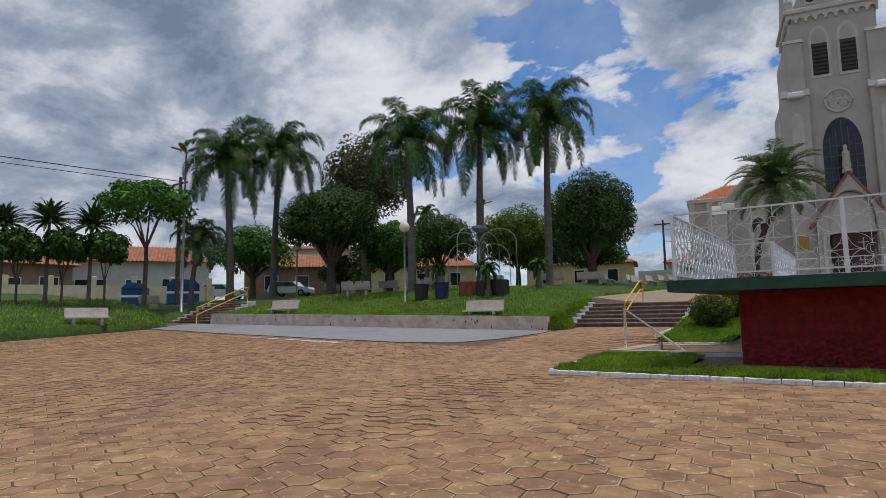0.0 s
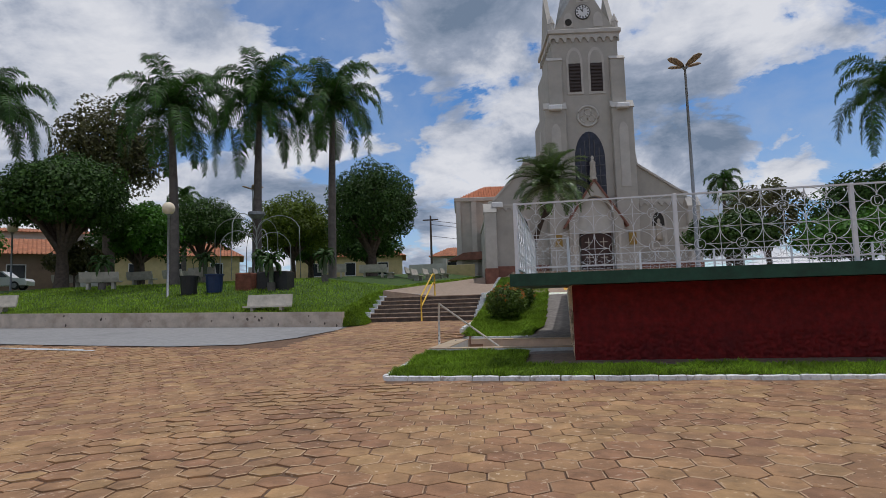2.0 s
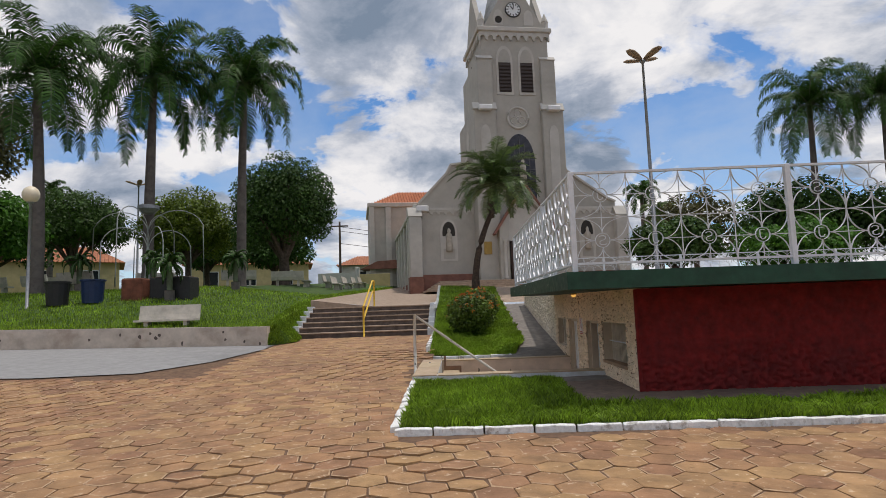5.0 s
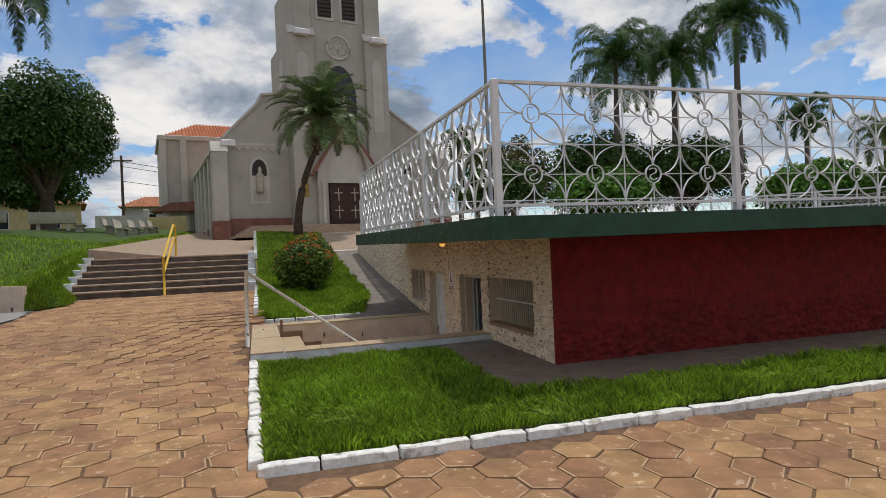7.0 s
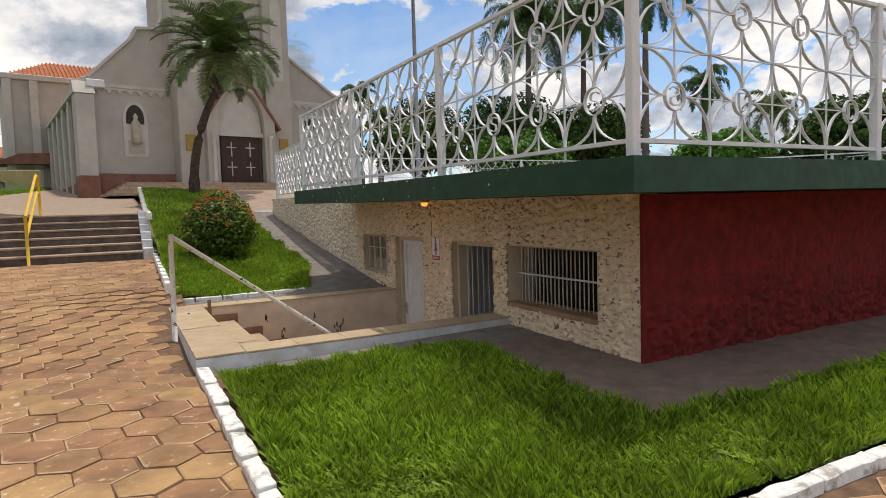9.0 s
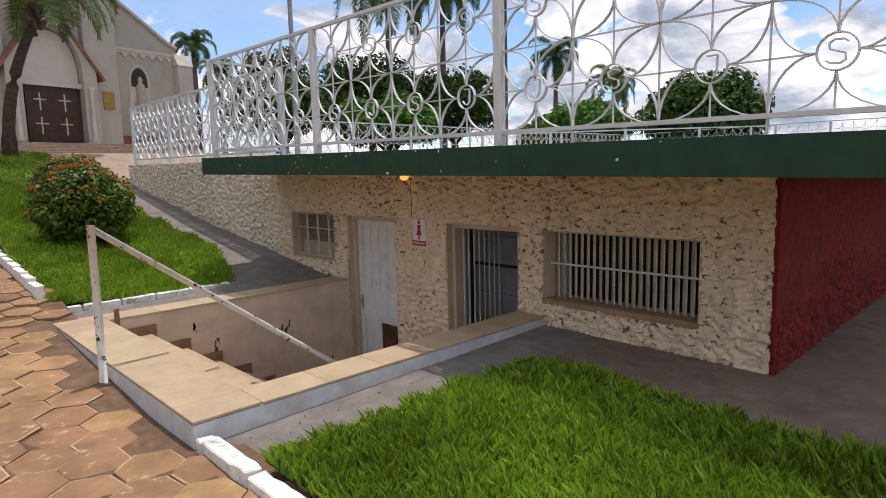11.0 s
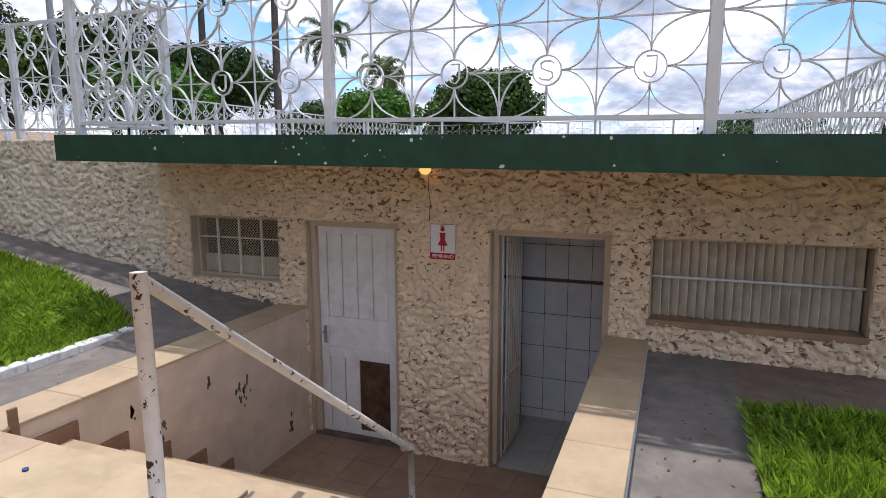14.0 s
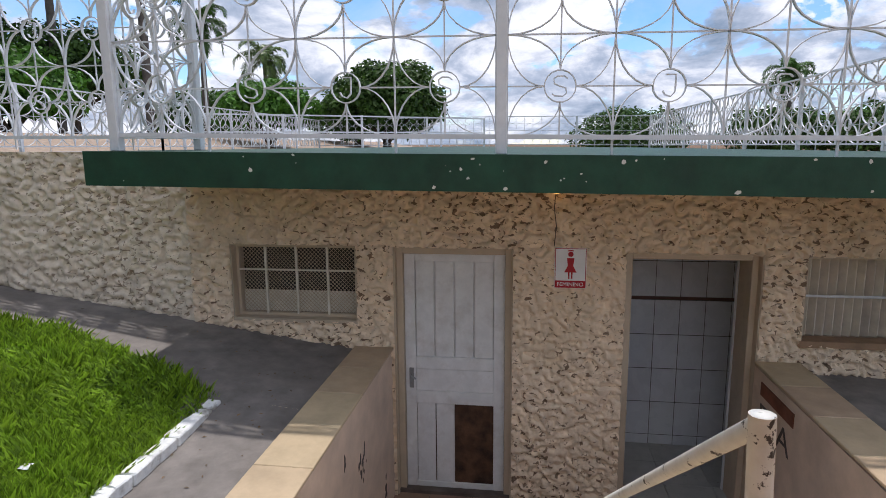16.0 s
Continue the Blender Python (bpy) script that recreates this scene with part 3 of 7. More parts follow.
def build_well():
    # inner lining
    g = Geo()
    g.box((LAND_X, FAR_Y, -1.3), (0.0, FAR_Y + 0.02, 0.235))
    w = structure("stairwell_wall_far", g, M_WALLP, "pale beige painted wall of the stairwell with damp marks")
    r = random.Random(3)
    st = Geo()
    for x, z, s in ((-1.95, -0.28, 0.07), (-1.0, -0.33, 0.10), (-1.1, -0.27, 0.05), (-2.2, -0.02, 0.03), (-1.45, -0.05, 0.03), (-0.35, -0.9, 0.06)):
        for _ in range(9):
            cx, cz = x + r.gauss(0, s * 0.35), z + r.gauss(0, s * 0.9)
            q = r.uniform(0.006, 0.022)
            st.slab([(cx + q * math.cos(a) * r.uniform(0.5, 1), cz + q * 2.2 * math.sin(a) * r.uniform(0.5, 1)) for a in (0, 1, 2, 3, 4, 5)], "y", FAR_Y - 0.003, FAR_Y + 0.004)
    part("peeling_patch", st, M_STEP, w, "dark peeling patches")["kind"] = "stuff"
    g = Geo()
    g.box((LAND_X, NEAR_Y + 0.0, -1.3), (0.0, NEAR_Y + 0.02, 0.215))
    structure("stairwell_wall_near", g, M_WALLP, "pale beige painted wall of the stairwell")
    # steps go down towards the doors
    steps = thing("stairs", "beige tiled steps going down to the toilet doors", "stairs")
    n = 6
    rise = (0.256 - FLOOR_Z) / n
    for k in range(n - 1):
        z = 0.256 - rise * (k + 1)
        x = LAND_X + 0.05 + 0.36 * k
        t = Geo().box((x - 0.02, NEAR_Y + 0.02, z - rise - 0.25), (x + 0.362, FAR_Y - 0.001, z), 0.008)
        part("step", t, M_TILE, steps)
        s = Geo().box((x, FAR_Y - 0.022, z), (x + 0.36, FAR_Y - 0.002, z + 0.10))
        s.box((x, FAR_Y - 0.022, z + 0.10), (x + 0.05, FAR_Y - 0.002, z + rise + 0.10))
        part("skirting", s, M_SKIRT, steps, "brown skirting tile on the stair wall")
    g = Geo().box((-1.5, NEAR_Y - 0.2, FLOOR_Z - 0.2), (0.02, FAR_Y + 0.02, FLOOR_Z - 0.006))
    fl = structure("well_floor", g, M_GROUT, "landing in front of the toilet doors")
    for i in range(4):
        for j in range(8):
            part("tile", Geo().box((-1.45 + 0.37 * i, NEAR_Y + 0.39 * j - 0.0, FLOOR_Z - 0.01), (-1.45 + 0.37 * i + 0.365, NEAR_Y + 0.39 * j + 0.385, FLOOR_Z)), M_FLOORT, fl)
    # tiled caps: landing side, near curb, far curb
    def curb(name, label, cells, z, white_side):
        base = structure(name, white_side, M_LIME, label)
        for a, b in cells:
            part("cap_tile", Geo().box((*a, z - 0.022), (*b, z), 0.004), M_TILE, base)
        return base
    low = Geo()
    low.box((WX0, 2.09, -0.2), (LAND_X, 5.75, 0.236))
    curb("curb_landing", "wide beige tiled top landing with a whitewashed edge", [((WX0, 2.09 + 0.0), (LAND_X - 0.01, 2.40)), ((WX0, 2.405), (LAND_X - 0.01, 3.70)), ((WX0, 3.72), (LAND_X - 0.01, 5.06)), ((WX0, 5.065), (LAND_X - 0.01, 5.75))], 0.262, low)
    near = Geo()
    near.box((LAND_X, 2.09, -0.4), (-0.004, NEAR_Y, 0.232))
    curb("curb_near", "beige tiled curb with a bluish-white edge beside the stairwell", [((LAND_X + 0.51 * k, 2.092), (LAND_X + 0.51 * k + 0.505, NEAR_Y + 0.03)) for k in range(6)], 0.256, near)
    far = Geo()
    far.box((LAND_X, FAR_Y + 0.02, -0.4), (-0.004, 5.78, 0.232))
    curb("curb_far", "beige tiled curb beside the ramp", [((LAND_X + 0.51 * k, FAR_Y - 0.02), (LAND_X + 0.51 * k + 0.505, 5.79)) for k in range(6)], 0.258, far)


build_well()


g = Geo()
g.grid(lambda x, y: (x, y, 0.13 + 0.016 * y + 0.02 * min(0, x)), [-3.5, -2.5, -1.7, -1.02, 0.03], [1.46, 1.8, 2.12])
structure("apron_strip", g, M_RAMP, "pale grey cement strip beside the stairwell curb")
g = Geo()
g.grid(lambda x, y: (x, y, 0.13 + 0.016 * y + 0.02 * min(0, x)), [-1.02, -0.4, 0.03], [-1.05, 0, 1.46])
g.grid(lambda x, y: (x, y, 0.13 + 0.016 * y), span(0.03, 25, 12), [-1.05, 0.05])
structure("apron", g, M_APRON, "worn brown-grey cement apron round the building")


def ramp_z(y):
    return 0.235 if y < 5.8 else 0.235 + (y - 5.8) * 0.14 if y < 10 else 0.823 + (y - 10) * 0.165


g = Geo()
def path_z(x, y):
    k = clamp01((x + 2.1) / 1.0)
    k = k * k * (3 - 2 * k)
    return 0.215 + (min(ramp_z(y), 1.66) - 0.225 + 0.02 * x) * k


g.grid(lambda x, y: (x, y, path_z(x, y)), span(-1.25, 0.06, 8), span(5.75, 15.4, 32))
g.grid(lambda x, y: (x, y, path_z(x, y)), span(-3.5, -1.25, 12), [5.75, 6.0, 6.2, 6.4, 6.8])
structure("ramp", g, M_RAMP, "sloping cement footpath climbing beside the rough-cast wall")


def bank_z(x, y):
    k = clamp01((y - 6.5) / 8.2)
    lo = 0.27
    z = lo + (1.72 - lo) * k ** 1.15 + 0.06 * math.sin(x * 1.3) + 0.2 * max(0.0, min(y - 15.0, 4.2))
    if y < 15:
        e = clamp01((x + 2.0) / 0.8) * clamp01((y - 6.4) / 0.5)
        z += e * max(0.0, ramp_z(y) + 0.035 - z)
    return z


def kerb_run(a, b, zf, seed, group, length=0.54, w=0.10, h=0.066):
    """Whitewashed kerb stones laid end to end from a to b."""
    r = random.Random(seed)
    a, b = Vector(a), Vector(b)
    d = (b - a)
    total, d = d.length, d.normalized()
    s = 0.0
    first = None
    while s < total - 0.05:
        l = min(length * r.uniform(0.8, 1.15), total - s)
        p = a + d * (s + l / 2)
        ob = thing("kerb_stone", "whitewashed rough kerb stone edging the lawn", "kerb", group, (p.x, p.y, zf(p.x, p.y)), math.degrees(math.atan2(d.y, d.x)))
        bm = bmesh.new()
        bmesh.ops.create_cube(bm, size=1, matrix=Matrix.Diagonal((l - 0.022, w, h + 0.1, 1)))
        bmesh.ops.subdivide_edges(bm, edges=[e for e in bm.edges if abs((e.verts[0].co - e.verts[1].co).x) > 0.01], cuts=5)
        bmesh.ops.bevel(bm, geom=bm.edges[:], offset=0.008, segments=1, affect="EDGES")
        for v in bm.verts:
            q = v.co + Vector((s * 3, seed, 0))
            v.co += Vector((noise.noise(q * 9), noise.noise(q * 9 + Vector((5, 5, 5))), noise.noise(q * 7 + Vector((9, 0, 2))))) * 0.009 * (1.5 if v.co.z > 0 else 1)
            v.co.z += (h - 0.1) / 2
        me = bpy.data.meshes.new("kerb_stone")
        bm.to_mesh(me); bm.free()
        ob2 = part("stone", me, M_WHITEK, ob)
        s += l


KX, KY = -3.47, -1.98
kerb_run((KX, KY, 0), (24.0, KY - 0.35, 0), g_low, 1, "kerb of the front lawn")
kerb_run((KX, KY + 0.1, 0), (KX - 0.03, 2.05, 0), g_low, 2, "kerb of the front lawn", w=0.11)
kerb_run((-3.47, 6.40, 0), (-1.32, 6.41, 0), lambda x, y: 0.222, 3, "kerb of the bank lawn", w=0.10, h=0.065, length=0.42)
kerb_run((-3.47, 6.55, 0), (-3.42, 12.2, 0), lambda x, y: g_low(x, y) + 0.02, 4, "kerb of the bank lawn", w=0.09, h=0.1)


kerb_run((-3.44, 12.3, 0), (-3.44, 19.5, 0), lambda x, y: max(bank_z(x, y), yard_z(x, y) if y > 15.2 else g_up(x, y)) - 0.01, 6, "kerb of the bank lawn", w=0.10, h=0.07)


def lawn_front_z(x, y):
    return max(g_low(x, y) + 0.05, 0.05) + 0.02 * clamp01((y + 1.9) / 1.5) + (0.02 if x > -1.04 else 0)


def bank_edge(y):
    """Where the bank lawn meets the footpath."""
    return -0.84 - 0.45 * clamp01((8.3 - y) / 1.9) ** 1.7 + 0.03 * math.sin(y * 5.1)


def lawn(name, polys, fz, label, seed, density, height, edge=None):
    """Soil sheet with grass blades on it, over level rectangles (x0, y0, x1, y1)."""
    soil = Geo()
    def wx(u, v, x0, x1):
        return u if edge is None else x0 + (u - x0) * (edge(v) - x0) / (x1 - x0)
    for x0, y0, x1, y1 in polys:
        soil.grid(lambda u, v: (wx(u, v, x0, x1), v, fz(wx(u, v, x0, x1), v) - 0.015), span(x0, x1, max(2, int((x1 - x0) / 0.5))), span(y0, y1, max(2, int((y1 - y0) / 0.4))))
    base = structure(name, soil, M_TURF, label)
    r = np.random.RandomState(seed)
    V, F = [], []
    for x0, y0, x1, y1 in polys:
        dens = density((x0 + x1) / 2, (y0 + y1) / 2)
        n = int((x1 - x0) * (y1 - y0) * dens)
        X, Y = r.uniform(x0, x1, n), r.uniform(y0, y1, n)
        A, Hh = r.uniform(0, 6.283, n), height * r.uniform(0.45, 1.35, n)
        W = 0.005 + 0.006 * r.rand(n)
        if dens < 900:
            W *= 2.2
        ln = r.uniform(0.1, 0.75, n) * Hh
        for x, y, a, h, w, l in zip(X, Y, A, Hh, W, ln):
            x = wx(x, y, x0, x1)
            z = fz(x, y) - 0.012
            c, s = math.cos(a), math.sin(a)
            h *= 0.8 + 0.75 * noise.noise(Vector((x * 1.6, y * 1.6, seed))) + 0.5 * noise.noise(Vector((x * 6.5, y * 6.5, seed + 3)))
            k = len(V)
            V += [(x - s * w, y + c * w, z), (x + s * w, y - c * w, z), (x + c * l * 0.4 + s * w * 0.7, y + s * l * 0.4 - c * w * 0.7, z + h * 0.65), (x + c * l, y + s * l, z + h)]
            F += [(k, k + 1, k + 2), (k, k + 2, k + 3)]
    me = bpy.data.meshes.new("grass")
    me.from_pydata(V, [], F)
    gr = part("grass", me, L_GRASS, base)
    gr["kind"] = "stuff"
    return base


lawn("lawn_front", [(-3.40, -1.90, -1.03, 1.47), (-1.03, -1.95, 3.0, -1.06), (3.0, -2.0, 10.0, -1.06), (10.0, -2.1, 24.0, -1.06)], lawn_front_z, "short green lawn in front of the building",
     11, lambda x, y: 6500 if x < -0.5 else 5500 if x < 3 else 1800 if x < 10 else 700, 0.10)
def corner_edge(y):
    return -8.38 + 0.63 * clamp01((y - 9.05) / 0.7) - 0.47 * clamp01((y - 10.6) / 0.5)


def corner_z(x, y):
    """Grass bank between the low wall's end and the church steps."""
    k = clamp01((x + 8.7) / (corner_edge(y) + 8.7))
    foot = g_low(x, y) + 0.03 if y < 11 else min(0.72 + 0.344 * (y - 11.0), g_up(-8.2, y) - 0.01)
    top = g_up(-8.7, y) + 0.01
    return top + (foot - top) * (0.3 * k + 0.7 * k * k)


lawn("lawn_corner", [(-8.7, 9.05, -7.75, 14.0), (-8.7, 14.0, -7.75, 45.0)], corner_z, "small grass bank beside the church steps", 15, lambda x, y: 5000 if y < 14 else 400, 0.09, corner_edge)
lawn("lawn_bank", [(-3.40, 6.44, -0.83, 9.0), (-3.40, 9.0, -0.83, 14.6), (-3.40, 14.6, -0.83, 19.6)], bank_z, "bright green lawn on the bank beside the steps", 12, lambda x, y: 6500 if y < 9 else 2600 if y < 14 else 900, 0.10, bank_edge)

# ---- railings ----
RAIL_H, RAIL_LOW = 1.36, 0.11


def scroll_cell(geo, o, u, n, w, h, letter):
    """One cell of the wrought pattern: a ring with a letter curl and eight quarter bows to the cell's corners. o: lower corner."""
    rr_ = 0.098
    c = (w / 2, h / 2)

    def P(a, b):
        return o + u * a + Vector((0, 0, b))
    ring = [P(c[0] + rr_ * math.cos(t), c[1] + rr_ * math.sin(t)) for t in span(0, 2 * math.pi, 18)]
    geo.strip(ring, 0.028, 0.007, n)
    for sx in (-1, 1):
        for sz in (-1, 1):
            cx, cz = c[0] + sx * w / 2, c[1] + sz * h / 2
            ex, ez = w / 2, h / 2 - rr_
            geo.strip([P(cx - sx * ex * math.sin(t), cz - sz * ez * (1 - math.cos(t))) for t in span(0, math.pi / 2, 7)], 0.026, 0.007, n)
            ex, ez = w / 2 - rr_, h / 2
            geo.strip([P(cx - sx * ex * (1 - math.cos(t)), cz - sz * ez * math.sin(t)) for t in span(0, math.pi / 2, 7)], 0.026, 0.007, n)
    if letter == "s":
        pts = [(0.06, 0.045), (0.035, 0.06), (-0.02, 0.062), (-0.05, 0.045), (-0.045, 0.015), (0, 0), (0.045, -0.012), (0.05, -0.045), (0.02, -0.062), (-0.04, -0.058), (-0.062, -0.045)]
    else:
        pts = [(-0.03, 0.065), (0.045, 0.065), (0.045, 0), (0.04, -0.04), (0.01, -0.066), (-0.03, -0.055), (-0.05, -0.03)]
    geo.strip([P(c[0] - a * 0.8, c[1] + b) for a, b in pts], 0.02, 0.008, n)


def railing(label, a, b, bays, zf, cells=4, ends=(True, True), height=RAIL_H):
    """Posts, rails and panels from a to b (x, y); zf(x, y): what it stands on."""
    a, b = Vector((*a, 0)), Vector((*b, 0))
    u = (b - a).normalized()
    n = Vector((-u.y, u.x, 0))
    top = thing("railing", label, "railing", "terrace railing", (a.x, a.y, zf(a.x, a.y)))
    inv = Matrix.Translation((-a.x, -a.y, -zf(a.x, a.y)))

    def put(name, geo, lab=""):
        geo.v = [tuple(inv @ Vector(p)) for p in geo.v]
        return part(name, geo, M_RAIL, top, lab)
    L = (b - a).length / bays
    turn = math.atan2(u.y, u.x)
    for k in range(bays + 1):
        if (k == 0 and not ends[0]) or (k == bays and not ends[1]):
            continue
        p = a + u * L * k
        z = zf(p.x, p.y)
        put("post", Geo().box((p.x - 0.036, p.y - 0.036, z), (p.x + 0.036, p.y + 0.036, z + height + 0.02), 0.006, turn))
    for k in range(bays):
        p, q = a + u * (L * k + 0.036), a + u * (L * (k + 1) - 0.036)
        zp, zq = Vector((0, 0, zf(p.x, p.y))), Vector((0, 0, zf(q.x, q.y)))
        for nm, h, wide in (("top_rail", height, 0.05), ("bottom_rail", RAIL_LOW, 0.045)):
            put(nm, Geo().strip([p + zp + Vector((0, 0, h)), q + zq + Vector((0, 0, h))], wide, 0.03, n))
        w = (q - p).length / cells
        hh = (height - RAIL_LOW) / 2
        pan = Geo()
        slope = Vector((0, 0, (zq - zp).z / (q - p).length))
        for i in range(cells):
            for j in range(2):
                o = p + zp + (u + slope) * (w * i) + Vector((0, 0, RAIL_LOW + hh * j))
                scroll_cell(pan, o, u + slope, n, w, hh, "j" if (i + j + k) % 2 else "s")
        put("scroll_panel", pan, "wrought scroll panel with rings and letter curls")["kind"] = "stuff"
        bars = Geo()
        base = p + zp + Vector((0, 0, RAIL_LOW))
        for i in range(2 * cells + 1):
            o = base + (u + slope) * (w * i / 2)
            if i % 2 == 0:
                bars.strip([o, o + Vector((0, 0, 2 * hh))], 0.012, 0.010, n)
            else:
                for z0, z1 in ((0, hh / 2 - 0.098), (hh / 2 + 0.098, 1.5 * hh - 0.098), (1.5 * hh + 0.098, 2 * hh)):
                    bars.strip([o + Vector((0, 0, z0)), o + Vector((0, 0, z1))], 0.012, 0.009, n)
        for h in (hh * 0.5, hh, hh * 1.5):
            if h == hh:
                bars.strip([base + Vector((0, 0, h)), base + (u + slope) * (w * cells) + Vector((0, 0, h))], 0.012, 0.010, n)
            else:
                for i in range(cells + 1):
                    s0, s1 = max(0, w * (i - 0.5) + 0.098), min(w * cells, w * (i + 0.5) - 0.098)
                    bars.strip([base + (u + slope) * s0 + Vector((0, 0, h)), base + (u + slope) * s1 + Vector((0, 0, h))], 0.012, 0.009, n)
        # short feet under the bottom rail
        for i in (1, cells - 1):
            o = p + zp + (u + slope) * (w * i)
            bars.strip([o, o + Vector((0, 0, RAIL_LOW))], 0.014, 0.014, n)
        put("lattice", bars)["kind"] = "stuff"
    return top


deck_f = lambda x, y: deck(y)
wall_f = lambda x, y: deck(7.3) + 0.0 + 0.01 * (y - 7.3)
railing("white painted wrought-iron railing along the terrace edge above the doors", (-1.06, -0.93), (-1.05, 7.16), 3, deck_f)
railing("white painted wrought-iron railing along the terrace above the red wall", (-1.06, -0.93), (22.55, -0.96), 8, deck_f, ends=(False, True))
railing("short return of white wrought-iron railing at the slab end", (-1.05, 7.16), (0.03, 7.16), 1, deck_f, 2, ends=(False, True))
railing("white painted wrought-iron railing on the retaining wall", (0.03, 7.16), (0.16, 14.55), 3, wall_f, ends=(False, True))
railing("white painted wrought-iron railing on the far side of the terrace", (0.16, 14.55), (24.2, 14.55), 8, lambda x, y: 1.96, ends=(False, True))
railing("white painted wrought-iron railing at the terrace end", (24.2, 14.55), (22.55, -0.96), 5, lambda x, y: deck(y) if y < 7.3 else 1.97, ends=(False, False))

def plain_rail(pts, top_z, foot_z):
    t = thing("guard_rail", "plain white two-bar guard rail standing on the terrace floor", "railing", "", (*pts[0], foot_z))
    o = Vector((*pts[0], foot_z))
    for x, y in pts:
        part("post", Geo().box((x - o.x - 0.035, y - o.y - 0.035, 0), (x - o.x + 0.035, y - o.y + 0.035, top_z - foot_z), 0.005), M_RAIL, t)
    for (x0, y0), (x1, y1) in zip(pts, pts[1:]):
        for z in (top_z - foot_z - 0.03, 0.55):
            part("bar", Geo().strip([(x0 - o.x, y0 - o.y, z), (x1 - o.x, y1 - o.y, z)], 0.045, 0.05, (0, 0, 1)), M_RAIL, t)
        for k in range(1, 8):
            x, y = x0 + (x1 - x0) * k / 8 - o.x, y0 + (y1 - y0) * k / 8 - o.y
            part("baluster", Geo().box((x - 0.008, y - 0.008, 0.06), (x + 0.008, y + 0.008, 0.55)), M_RAIL, t)


plain_rail([(12.6, 14.3), (14.1, 12.2), (15.7, 10.0), (17.4, 8.0), (19.2, 6.0)], 3.08, 1.955)

# ---- doors, windows and fittings of the building ----
def text_mesh(words, size, material, parent, m, name="lettering"):
    cu = bpy.data.curves.new(name, "FONT")
    cu.body, cu.size, cu.extrude = words, size, 0.0006
    cu.align_x, cu.align_y = "CENTER", "CENTER"
    tmp = new(name, cu)
    dg = bpy.context.evaluated_depsgraph_get()
    me = bpy.data.meshes.new_from_object(tmp.evaluated_get(dg))
    bpy.data.objects.remove(tmp)
    me.materials.clear()
    ob = part(name, me, material, parent)
    ob.matrix_local = m
    return ob


def frame_of(name, y0, y1, z0, z1, depth, wide, material, label, sill=False):
    g = Geo()
    x0, x1 = depth
    g.box((x0, y0, z0), (x1, y0 + wide, z1), 0.004)
    g.box((x0, y1 - wide, z0), (x1, y1, z1), 0.004)
    g.box((x0, y0 + wide, z1 - wide), (x1, y1 - wide, z1), 0.004)
    if sill:
        g.box((x0, y0 + wide, z0), (x1, y1 - wide, z0 + wide), 0.004)
    return structure(name, g, material, label)


def reveal(y0, y1, z0, z1, parent):
    """Smooth painted lining of an opening in the rough-cast."""
    g = Geo()
    g.box((-0.012, y0 - 0.002, z0), (0.222, y0 + 0.012, z1))
    g.box((-0.012, y1 - 0.012, z0), (0.222, y1 + 0.002, z1))
    g.box((-0.012, y0, z1 - 0.012), (0.222, y1, z1 + 0.002))
    if z0 > 0:
        g.box((-0.022, y0, z0 - 0.02), (0.222, y1, z0 + 0.012))
    return part("reveal", g, M_FRAME, parent, "smooth beige painted reveal")


